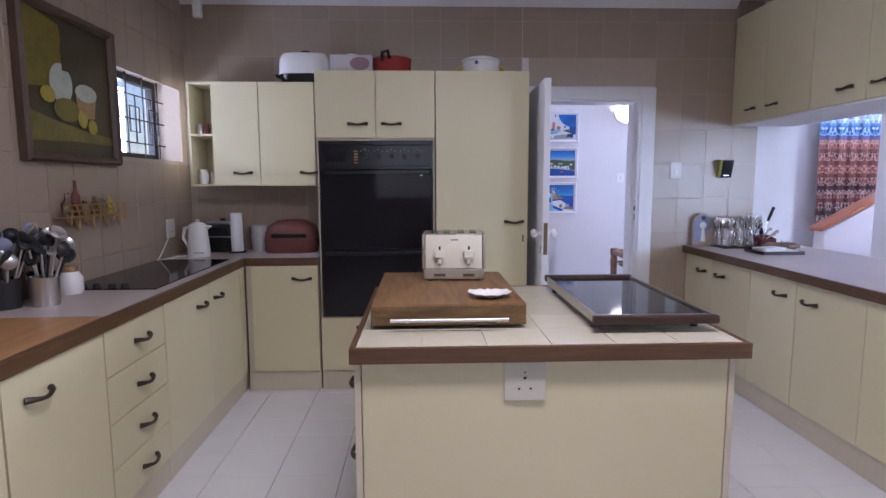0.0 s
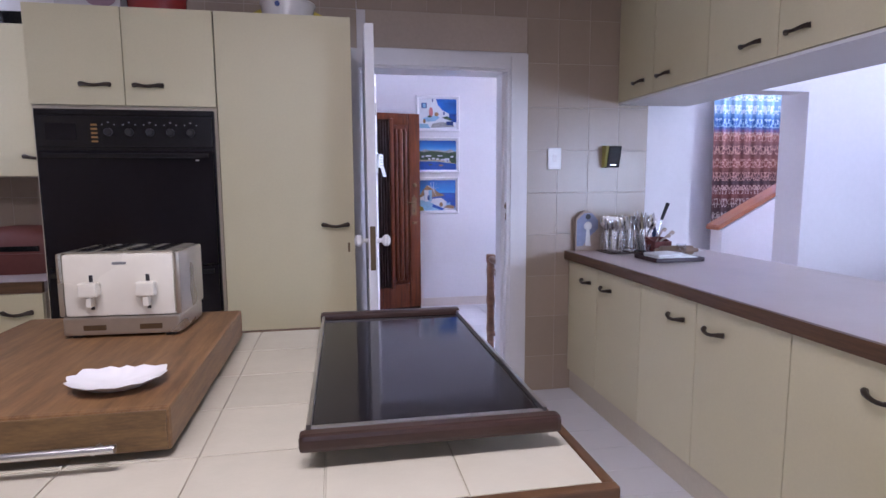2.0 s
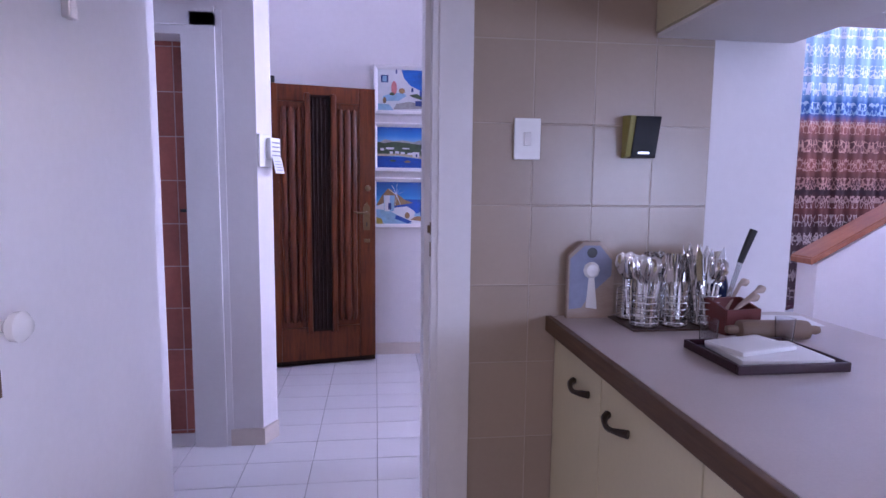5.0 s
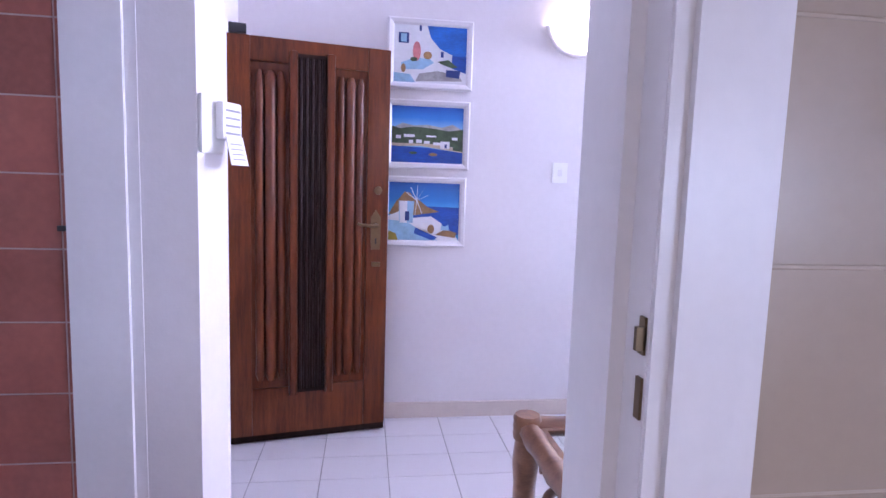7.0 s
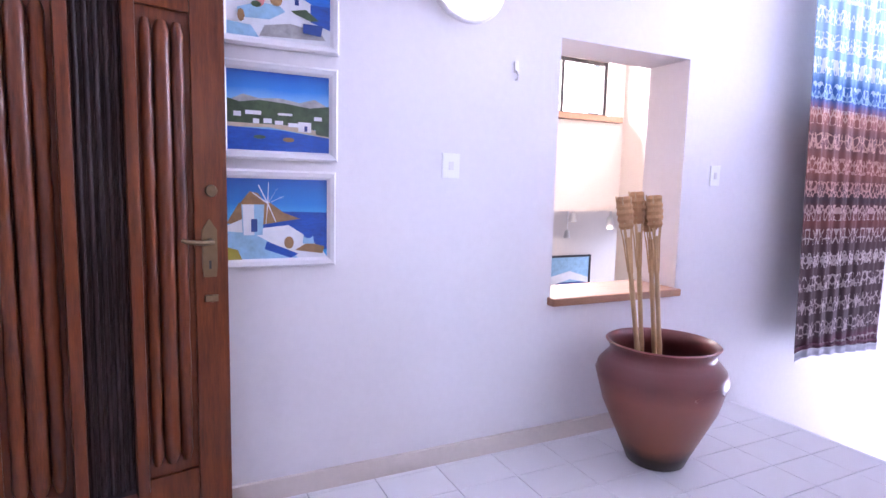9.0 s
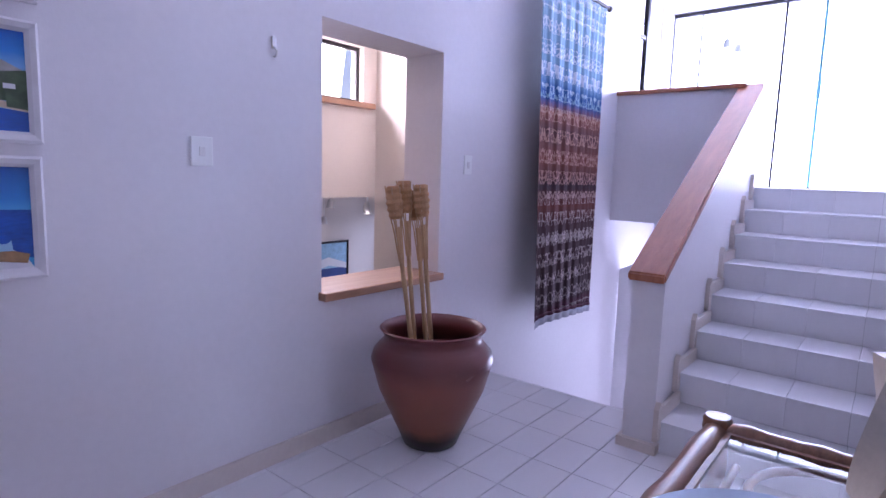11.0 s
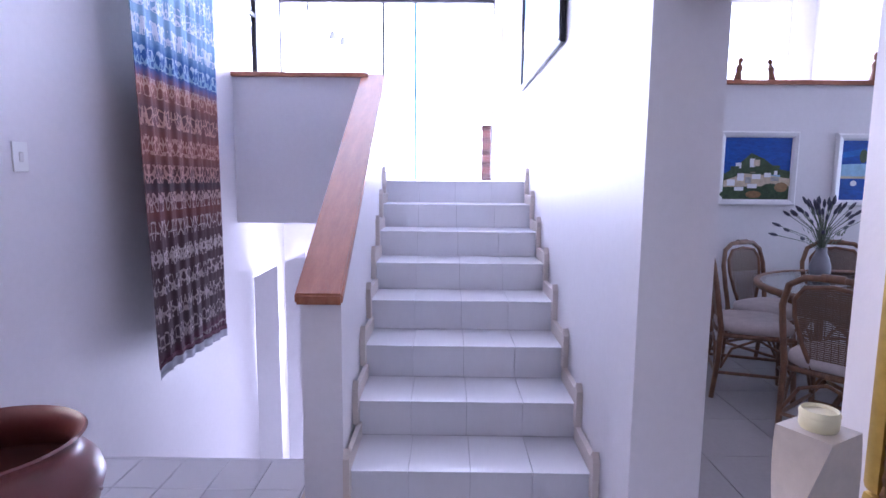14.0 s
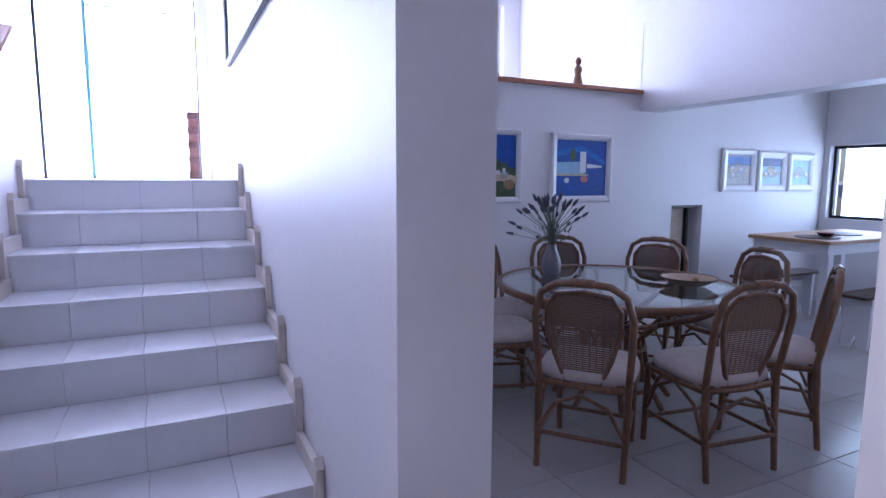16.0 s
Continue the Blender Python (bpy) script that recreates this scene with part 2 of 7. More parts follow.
TABLEGLASS = glass("table_glass", (0.8, 0.88, 0.86))
MAHOG = wood("mahogany_door", (0.042, 0.009, 0.003), (0.19, 0.046, 0.011), (9, 9, 0.8), 0.34, 4.0, 0.06)
MAHOGDK = wood("dark_fluted_wood", (0.008, 0.004, 0.004), (0.028, 0.012, 0.009), (9, 9, 0.8), 0.35, 4.0, 0.0)
for wood_, level in ((MAHOG, 0.3), (MAHOGDK, 0.15)):
    wood_.node_tree.nodes["Principled BSDF"].inputs["Specular IOR Level"].default_value = level
RAILWOOD = wood("handrail_wood", (0.3, 0.09, 0.04), (0.46, 0.17, 0.08), (1, 10, 4), 0.32, 2.5, 0.3)
SILLWOOD = wood("sill_wood", (0.28, 0.13, 0.07), (0.44, 0.24, 0.14), (1, 10, 6), 0.35)
CANE = wood("brown_cane", (0.08, 0.03, 0.014), (0.26, 0.12, 0.055), (6, 6, 2), 0.38, 6.0, 0.2)
WEAVE = mat("woven_cane", (0.13, 0.07, 0.04), 0.55, var=0.3, grain=200, bump=0.5, bscale=300)
BAMBOO = wood("bamboo_brown", (0.12, 0.05, 0.03), (0.3, 0.15, 0.08), (1, 8, 8), 0.3, 5.0, 0.4)
STRAW = mat("torch_straw", (0.4, 0.22, 0.1), 0.75, var=0.35, grain=160, bump=0.5, bscale=250)
CANEPALE = wood("pale_bamboo_cane", (0.34, 0.2, 0.09), (0.54, 0.37, 0.19), (8, 8, 1), 0.45)
CUSHION = mat("pale_pink_seat_cloth", (0.5, 0.42, 0.4), 0.9, var=0.18, scale=14, grain=150, bump=0.4, bscale=400)
# Near black at the foot, orange brown above, redder towards the rim.
CLAY = shade_by_height("clay_dark_foot", [(0.0, (0.012, 0.009, 0.008)), (0.1, (0.03, 0.014, 0.01)), (0.2, (0.2, 0.065, 0.03)), (0.6, (0.22, 0.07, 0.045)), (0.75, (0.14, 0.04, 0.035)), (1, (0.17, 0.05, 0.045))], 0.0, 0.62, 0.16, 0.32)
CLAYIN = mat("clay_inside", (0.06, 0.022, 0.016), 0.8, var=0.2)
GOLD = mat("gilt_frame", (0.62, 0.4, 0.08), 0.36, 0.7, var=0.3, bump=0.3, bscale=60)
GOLDDK = mat("dark_gilt_bead", (0.2, 0.1, 0.04), 0.4, 0.7, var=0.4)
MIRROR = mat("mirror_silver", (0.9, 0.9, 0.9), 0.02, 1.0, var=0.0, bump=0)
STONE = mat("pale_soapstone", (0.5, 0.44, 0.38), 0.4, var=0.16, scale=12, grain=60)
WAX = mat("cream_wax", (0.72, 0.66, 0.42), 0.5, var=0.05)
DARKFRAME = mat("dark_window_metal", (0.02, 0.018, 0.02), 0.45, 0.3)
BLUEFRAME = mat("teal_door_edge", (0.12, 0.3, 0.34), 0.4, 0.3)
TRAYWOOD = wood("dark_tray_wood", (0.025, 0.012, 0.008), (0.07, 0.035, 0.024), (1, 6, 6), 0.35)
WALNUT = wood("picture_frame_wood", (0.05, 0.03, 0.022), (0.13, 0.08, 0.055), (6, 2, 2), 0.5)
BRICK = mat("red_brick", (0.07, 0.02, 0.016), 0.8, var=0.3, piece=0.4, bump=0.5, bscale=80)
PATIO = mat("pale_paving", (0.6, 0.57, 0.53), 0.8, var=0.15)
OILDARK = mat("oil_dark_brown", (0.045, 0.035, 0.012), 0.45, var=0.5, scale=6)
OILOLIVE = mat("oil_olive", (0.15, 0.12, 0.015), 0.45, var=0.45, scale=7)
OILYEL = mat("oil_yellow", (0.34, 0.27, 0.03), 0.45, var=0.3, scale=12)
OILWHITE = mat("oil_grey_white", (0.42, 0.45, 0.4), 0.45, var=0.2, scale=16)
SEABLUE = mat("paint_sea_blue", (0.006, 0.07, 0.36), 0.4, var=0.45, scale=14, stretch=(1, 1, 3))
SKYBLUE = mat("paint_sky_blue", (0.01, 0.13, 0.5), 0.4, var=0.4, scale=6, stretch=(1, 1, 3))
PALEBLUE = mat("paint_pale_blue", (0.28, 0.5, 0.66), 0.4, var=0.25, scale=20)
PWHITE = mat("paint_white", (0.75, 0.76, 0.78), 0.4, var=0.08, scale=20)
PGREEN = mat("paint_hill_green", (0.05, 0.09, 0.04), 0.4, var=0.55, scale=30)
PBROWN = mat("paint_ochre", (0.3, 0.17, 0.07), 0.4, var=0.4, scale=25)
PPINK = mat("paint_pink", (0.6, 0.2, 0.2), 0.4, var=0.3, scale=30)
PNAVY = mat("paint_navy", (0.01, 0.04, 0.2), 0.4, var=0.3)
PSAND = mat("paint_sand", (0.55, 0.45, 0.32), 0.4, var=0.25, scale=30)
PGREY = mat("paint_grey", (0.35, 0.34, 0.33), 0.4, var=0.4, scale=25)
LAVENDER = mat("dried_lavender", (0.09, 0.09, 0.12), 0.9, var=0.3)
STEM = mat("grey_green_stem", (0.14, 0.17, 0.12), 0.8, var=0.3)
VASEGREY = mat("grey_ceramic", (0.2, 0.19, 0.22), 0.35, var=0.15)
FIGURE = mat("carved_brown_wood", (0.2, 0.075, 0.035), 0.5, var=0.3)
WHITEWOOD = mat("white_painted_wood", (0.74, 0.74, 0.77), 0.5, var=0.05)
PINEWOOD = wood("pine_top", (0.36, 0.2, 0.1), (0.55, 0.35, 0.2), (1, 8, 8), 0.45)
IKAT = ikat()
HEM = mat("hem_tape", (0.1, 0.03, 0.05), 0.9)
FRINGE = mat("grey_fringe", (0.4, 0.4, 0.45), 0.9)
LAMPGLASS = glow("lit_lamp_glass", (1.0, 0.95, 0.88), 6.0)
SPOT = glow("lit_spot", (1.0, 0.9, 0.75), 20.0)
PAPER = mat("white_paper", (0.75, 0.75, 0.76), 0.8, var=0.03)
INK = mat("grey_ink", (0.3, 0.3, 0.32), 0.8)
OLIVE = mat("olive_plastic", (0.3, 0.27, 0.06), 0.5)
NAVYTRAY = mat("black_tray", (0.012, 0.012, 0.02), 0.4)
BLUEWASH = mat("blue_wash_board", (0.25, 0.28, 0.4), 0.6, var=0.2, scale=20)
PALEWOOD = wood("pale_wood", (0.35, 0.26, 0.2), (0.5, 0.4, 0.33), (2, 2, 8), 0.6)
REDWOOD = mat("dark_red_wood", (0.12, 0.02, 0.015), 0.5, var=0.2)

# ---- building helpers ----
def bx(bm, x0, x1, y0, y1, z0, z1):
    vs = bmesh.ops.create_cube(bm, size=1)["verts"]
    for v in vs:
        v.co = ((x0 + x1) / 2 + v.co.x * (x1 - x0), (y0 + y1) / 2 + v.co.y * (y1 - y0), (z0 + z1) / 2 + v.co.z * (z1 - z0))
    return vs


def box(x0, x1, y0, y1, z0, z1, bevel=0.0):
    bm = bmesh.new()
    bx(bm, x0, x1, y0, y1, z0, z1)
    if bevel:
        bmesh.ops.bevel(bm, geom=bm.edges[:], offset=bevel, segments=2, affect="EDGES", profile=0.6)
    return bm


def boxes(*specs):
    bm = bmesh.new()
    for s in specs:
        bx(bm, *s)
    return bm


def lathe(profile, n=28, at=(0, 0, 0), bm=None):
    """A turned shape: (radius, height) pairs about the z axis."""
    bm = bm or bmesh.new()
    rings = []
    for r, z in profile:
        rings.append([bm.verts.new((at[0] + r * math.cos(2 * math.pi * i / n), at[1] + r * math.sin(2 * math.pi * i / n), at[2] + z)) for i in range(n)])
    for a, b in zip(rings, rings[1:]):
        for i in range(n):
            bm.faces.new((a[i], a[(i + 1) % n], b[(i + 1) % n], b[i]))
    if profile[0][0] > 1e-6:
        bm.faces.new(rings[0][::-1])
    if profile[-1][0] > 1e-6:
        bm.faces.new(rings[-1])
    bmesh.ops.remove_doubles(bm, verts=bm.verts[:], dist=1e-6)
    return bm


def tube(path, r, n=8, bm=None, closed=False):
    """A round rod along a path of points; r may be one radius or one for each point."""
    bm = bm or bmesh.new()
    P = [Vector(p) for p in path]
    rs = r if isinstance(r, (list, tuple)) else [r] * len(P)
    rings, side = [], None
    for i, p in enumerate(P):
        a, b = (P[i - 1], P[(i + 1) % len(P)]) if closed else (P[max(i - 1, 0)], P[min(i + 1, len(P) - 1)])
        d = (b - a).normalized()
        if side is None:
            side = d.orthogonal().normalized()
        side = (side - d * side.dot(d)).normalized()
        up = d.cross(side)
        rings.append([bm.verts.new(p + rs[i] * (math.cos(2 * math.pi * k / n) * side + math.sin(2 * math.pi * k / n) * up)) for k in range(n)])
    pairs = list(zip(rings, rings[1:])) + ([(rings[-1], rings[0])] if closed else [])
    for a, b in pairs:
        for k in range(n):
            bm.faces.new((a[k], a[(k + 1) % n], b[(k + 1) % n], b[k]))
    if not closed:
        bm.faces.new(rings[0][::-1])
        bm.faces.new(rings[-1])
    return bm


def prism(points, axis, a, b, bm=None):
    """A slab: an outline in the two other axes, drawn out along the axis from a to b."""
    bm = bm or bmesh.new()
    put = {"x": lambda p, c: (c, p[0], p[1]), "y": lambda p, c: (p[0], c, p[1]), "z": lambda p, c: (p[0], p[1], c)}[axis]
    lo, hi = [bm.verts.new(put(p, a)) for p in points], [bm.verts.new(put(p, b)) for p in points]
    n = len(points)
    bm.faces.new(lo)
    bm.faces.new(hi[::-1])
    for i in range(n):
        bm.faces.new((lo[i], hi[i], hi[(i + 1) % n], lo[(i + 1) % n]))
    return bm


def mesh_of(bm, material, name, smooth=None):
    bmesh.ops.recalc_face_normals(bm, faces=bm.faces[:])
    me = bpy.data.meshes.new(name)
    bm.to_mesh(me)
    bm.free()
    me.materials.append(material)
    if smooth:
        for p in me.polygons:
            p.use_smooth = True
        me.set_sharp_from_angle(angle=radians(smooth))
    return me


def thing(name, at, label, category, group="", rz=0.0):
    ob = new(name)
    ob.empty_display_size = 0.05
    ob.matrix_world = pose(*at, 0, 0, rz)
    return tagged(ob, label, category, group)


def part(name, bm, material, parent, label="", smooth=None):
    ob = new(name, mesh_of(bm, material, name, smooth))
    ob.parent = parent
    return tagged(ob, label)


def single(name, bm, material, at, label, category, group="", rz=0.0, smooth=None):
    ob = new(name, mesh_of(bm, material, name, smooth))
    ob.matrix_world = pose(*at, 0, 0, rz)
    return tagged(ob, label, category, group)


def structure(name, bm, material, label=""):
    return tagged(new(name, mesh_of(bm, material, name)), label, kind="structure")


def tiles(parent, name, material, cells, size, axis, at, thick, gap=0.003, rest=None):
    """Tiles laid on a plane of the setting, each an object on a shared mesh. cells: (u0, v0, u1, v1); axis: the plane's normal and the side that they face."""
    meshes, far = {}, bmesh.new()
    n = 0
    for u0, v0, u1, v1 in cells:
        w, h = round(u1 - u0 - gap, 4), round(v1 - v0 - gap, 4)
        if w < 0.01 or h < 0.01:
            continue
        cu, cv = (u0 + u1) / 2, (v0 + v1) / 2
        b = min(0.0015, w / 5, h / 5)
        if (w, h) not in meshes:
            bm = bmesh.new()
            lo = [bm.verts.new(p) for p in ((-w / 2, -h / 2, 0), (w / 2, -h / 2, 0), (w / 2, h / 2, 0), (-w / 2, h / 2, 0))]
            mi = [bm.verts.new((v.co.x, v.co.y, thick - b)) for v in lo]
            hi = [bm.verts.new((v.co.x - math.copysign(b, v.co.x), v.co.y - math.copysign(b, v.co.y), thick)) for v in lo]
            bm.faces.new(hi)
            for p, q in ((lo, mi), (mi, hi)):
                for i in range(4):
                    bm.faces.new((p[i], p[(i + 1) % 4], q[(i + 1) % 4], q[i]))
            meshes[(w, h)] = mesh_of(bm, material, name)
        m = {"z": pose(cu, cv, at), "-y": pose(cu, at, cv, 90), "x": pose(at, cu, cv, 90, 0, 90), "-x": pose(at, cu, cv, 90, 0, -90), "y": pose(cu, at, cv, 90, 0, 180)}[axis]
        if rest and rest(cu, cv):
            me = meshes[(w, h)]
            vs = [far.verts.new(m @ v.co) for v in me.vertices]
            for p in me.polygons:
                far.faces.new([vs[i] for i in p.vertices])
            continue
        ob = new(name, meshes[(w, h)])
        ob.parent = parent
        ob.matrix_local = m
        n += 1
    if len(far.verts):
        ob = part(name + "_field", far, material, parent)
        tagged(ob, kind="stuff")
    return n


def grid_cells(u0, u1, v0, v1, pu, pv, ou=0.0, ov=0.0):
    """Cells of a grid of pitch pu by pv that passes through (ou, ov), cut to the range."""
    out = []
    i = math.floor((u0 - ou) / pu)
    while ou + i * pu < u1:
        j = math.floor((v0 - ov) / pv)
        while ov + j * pv < v1:
            a, b, c, d = max(u0, ou + i * pu), max(v0, ov + j * pv), min(u1, ou + (i + 1) * pu), min(v1, ov + (j + 1) * pv)
            if c - a > 0.012 and d - b > 0.012:
                out.append((a, b, c, d))
            j += 1
        i += 1
    return out


def picture(name, at, rz, w, h, frame_w, frame_d, frame_mat, ground, shapes, label, group=""):
    """A framed painting, upright in the local xz plane, facing -y, its back at y = 0. shapes: (material, outline) in shares of the width and height."""
    t = thing(name, at, label, "painting", group, rz)
    f = bmesh.new()
    for o, i, y0, y1 in ((0, frame_w, -frame_d, 0),):
        W, H = w / 2, h / 2
        ring = lambda k, y: [f.verts.new((sx * (W - k), y, sz * (H - k) + H)) for sx, sz in ((-1, -1), (1, -1), (1, 1), (-1, 1))]
        rs = [ring(0, 0), ring(0, y0 * 0.7), ring(frame_w * 0.25, y0), ring(frame_w * 0.7, y0 * 0.8), ring(frame_w, y0 * 0.45), ring(frame_w, 0)]
        for a, b in zip(rs, rs[1:]):
            for k in range(4):
                f.faces.new((a[k], a[(k + 1) % 4], b[(k + 1) % 4], b[k]))
    part("frame", f, frame_mat, t)
    k = frame_w
    iw, ih = w - 2 * k, h - 2 * k
    c = part("canvas", box(-iw / 2, iw / 2, -frame_d * 0.3, -0.001, k, h - k), ground, t)
    for n, (m, pts) in enumerate(shapes):
        y = -frame_d * 0.3 - 0.0008 * (n + 1)
        b = prism([((u - 0.5) * iw, k + v * ih) for u, v in pts], "y", y, y + 0.0006)
        part("paint_patch", b, m, c)
    return t


def rect(u0, v0, u1, v1):
    return [(u0, v0), (u1, v0), (u1, v1), (u0, v1)]


def disc(u, v, r, ry=None, n=12):
    ry = ry or r
    return [(u + r * math.cos(2 * math.pi * i / n), v + ry * math.sin(2 * math.pi * i / n)) for i in range(n)]

# ---- the large structure ----
TOP = 3.9
RISE, GOING, STEP_X = 0.1695, 0.325, 4.46
LAND = 8 * RISE
LAND_X = STEP_X + 7 * GOING

wall_west = structure("wall_west", boxes((-1.63, -1.384, -2.4, 3.32, 0, 2.8), (-1.63, -1.384, 4.33, 4.43, 0, 2.8), (-1.63, -1.384, 3.32, 4.33, 0, 1.545), (-1.63, -1.384, 3.32, 4.33, 2.09, 2.8)), WGROUT, "kitchen wall with beige tiles")
# The opening is added for the unseen rear window and its fill lamp.
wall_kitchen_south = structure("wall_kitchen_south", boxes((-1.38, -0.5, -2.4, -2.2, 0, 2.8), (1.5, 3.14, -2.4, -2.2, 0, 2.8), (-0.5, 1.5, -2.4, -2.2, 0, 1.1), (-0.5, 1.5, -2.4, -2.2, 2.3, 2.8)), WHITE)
wall_middle = structure("wall_middle", boxes((-1.63, 1.075, 4.434, 4.6, 0, TOP), (1.975, 3.215, 4.434, 4.6, 0, TOP), (1.075, 1.975, 4.434, 4.6, 2.0, TOP), (3.215, 4.06, 4.434, 4.6, 1.92, TOP)), WHITE, "white wall between kitchen and hall")
wall_stair_right = structure("wall_stair_right", boxes((4.065, 9.3, 4.44, 4.68, 0, TOP)), WHITE, "white plastered wall beside the stairs")
wall_north = structure("wall_north", boxes((0.75, 3.37, 7.04, 7.34, 0, TOP), (4.27, 7.3, 7.04, 7.34, 0, TOP), (3.37, 4.27, 7.04, 7.34, 0, 0.74), (3.37, 4.27, 7.04, 7.34, 2.09, TOP), (4.85, 9.3, 7.04, 7.34, -1.8, 0), (7.3, 7.9, 7.04, 7.34, 0, 2.25), (7.3, 7.9, 7.04, 7.34, 3.6, TOP), (7.9, 9.3, 7.04, 7.34, 0, LAND - 0.21), (7.9, 9.5, 7.48, 7.62, LAND - 0.2, TOP), (7.76, 7.9, 7.34, 7.62, LAND - 0.2, TOP)), WHITE, "white plastered hall wall with a deep opening")
wall_entry = structure("wall_entry", boxes((0.75, 1.0, 5.98, 7.04, 0, TOP), (0.75, 1.06, 5.7, 5.98, 0, TOP)), WHITE)
wall_phone = structure("wall_phone", prism([(1.06, 5.51), (1.217, 5.51), (1.266, 5.608), (1.266, 5.64), (1.06, 5.68)], "z", 0, TOP), WHITE, "narrow white wall end beside the bathroom door")
# The opening in the west end is added for the corridor fill lamp.
wall_bath = structure("wall_bath", boxes((-1.63, 0.0, 5.53, 5.62, 0, TOP), (0.0, 1.06, 5.53, 5.62, 2.03, TOP), (-1.63, -1.43, 4.63, 4.8, 0, TOP), (-1.63, -1.43, 5.36, 5.53, 0, TOP), (-1.63, -1.43, 4.8, 5.36, 0, 1.0), (-1.63, -1.43, 4.8, 5.36, 2.0, TOP), (-1.63, 0.75, 5.68, 5.76, 0, TOP)), WHITE)
wall_dining_east = structure("wall_dining_east", boxes((6.86, 7.06, 1.25, 4.44, 0, 2.13), (6.86, 7.06, 0.79, 1.25, 0, 2.75), (6.86, 7.06, -1.74, 0.37, 0, 2.75), (6.86, 7.06, 0.37, 0.79, 1.13, 2.75), (7.06, 7.12, 0.3, 0.86, 0, 1.2)), WHITE, "white dining room wall under the gallery")
wall_dining_south = structure("wall_dining_south", boxes((3.0, 4.4, -1.74, -1.54, 0, 2.75), (6.8, 6.86, -1.74, -1.54, 0, 2.75), (4.4, 6.8, -1.74, -1.54, 0, 0.955), (4.4, 6.8, -1.74, -1.54, 1.755, 2.54), (4.0, 4.4, -1.74, -1.54, 2.7, 2.75), (4.4, 6.8, -1.74, -1.54, 2.7, 2.75)), WHITE)
wall_kitchen_dining = structure("wall_kitchen_dining", boxes((3.0, 3.14, -2.4, 0.2, 0, TOP), (3.0, 3.14, 0.2, 4.43, 1.82, TOP), (2.95, 3.14, 0.2, 4.43, 0, 0.858)), WHITE, "half wall under the serving counter")
bulkhead = structure("bulkhead", boxes((3.14, 7.7, 1.02, 1.246, 1.98, TOP)), WHITE, "white bulkhead over the dining room")
gallery_panel = structure("gallery_panel", boxes((6.86, 7.0, 5.93, 7.04, 1.0, 2.165)), WHITE, "white gallery balustrade wall")
# The opening in the end wall is added for the stairwell fill lamp.
wall_lower = structure("wall_lower", boxes((8.15, 8.3, 5.0, 7.34, -1.8, -0.95), (8.15, 8.3, 5.0, 6.05, -0.95, 0.35), (8.15, 8.3, 6.95, 7.34, -0.95, 0.35), (8.15, 8.3, 5.0, 7.34, 0.35, 1.15), (4.7, 4.85, 5.725, 7.04, -1.8, -0.15), (6.9, 8.15, 5.6, 5.72, -1.8, 1.1)), WHITE)
ceiling_kitchen = structure("ceiling_kitchen", box(-1.63, 3.14, -2.4, 4.43, 2.72, 2.8), CEIL)
ceiling_hall = structure("ceiling_hall", boxes((-1.63, 2.3, 4.63, 7.34, TOP, TOP + 0.1), (3.5, 9.5, 1.02, 7.62, TOP, TOP + 0.1), (2.3, 3.5, 1.02, 7.34, TOP, TOP + 0.1)), CEIL)
ceiling_dining = structure("ceiling_dining", box(3.0, 7.06, -1.74, 1.02, 2.75, 2.85), CEIL)
cornice = structure("trim_cornice", prism([(4.43, 2.72), (4.43, 2.66), (4.415, 2.66), (4.37, 2.705), (4.37, 2.72)], "x", -1.38, 2.67), CEIL)

floor = structure("floor", boxes((-1.63, 3.14, -2.4, 4.43, -0.15, -0.006), (-1.63, 4.85, 4.43, 7.04, -0.15, -0.006)), FGROUT, "white tiled kitchen and hall floor")
floor_edge = structure("trim_floor_edge", box(4.842, 4.862, 5.92, 7.04, -0.17, 0.0), STILE)
floor_dining = structure("floor_dining", boxes((3.14, 6.86, -1.54, 4.43, -0.15, -0.006), (4.85, 6.86, 4.43, 5.7, -0.15, -0.006)), FGROUT, "grey tiled dining room floor")
floor_gallery = structure("floor_gallery", boxes((LAND_X + 0.32, 9.5, 4.68, 5.93, LAND - 0.2, LAND), (7.003, 9.5, 5.93, 7.04, LAND - 0.2, LAND), (7.9, 9.5, 7.04, 7.48, LAND - 0.2, LAND), (7.063, 9.5, 1.02, 4.44, LAND - 0.2, LAND)), STILE)
floor_lower = structure("floor_lower", boxes((4.85, 8.3, 5.0, 7.04, -1.95, -1.8), (2.4, 8.0, 7.34, 11.5, -1.95, -1.8)), FTILE)
# The gap in the side wall at x = 8 is added for a fill lamp.
wall_living = structure("wall_living", boxes((2.4, 4.2, 9.6, 9.8, 1.11, TOP), (6.0, 6.4, 9.6, 9.8, 1.11, TOP), (4.2, 6.0, 9.6, 9.8, 1.11, 2.14), (4.2, 6.0, 9.6, 9.8, 2.74, TOP), (6.2, 6.4, 7.34, 9.6, -1.8, TOP), (2.3, 2.4, 7.34, 11.5, -1.8, TOP), (2.4, 8.0, 11.3, 11.5, -1.8, 1.11), (6.4, 8.0, 9.6, 9.8, -1.8, 1.11), (8.0, 8.1, 9.6, 11.5, 0.9, 1.11), (8.0, 8.1, 9.6, 11.5, -1.8, -0.9)), mat("warm_white_paint", (0.72, 0.66, 0.6), 0.6, var=0.05))
ceiling_living = structure("ceiling_living", boxes((2.3, 6.4, 7.34, 9.8, TOP, TOP + 0.1), (2.3, 8.1, 9.8, 11.5, 1.11, 1.25)), CEIL)

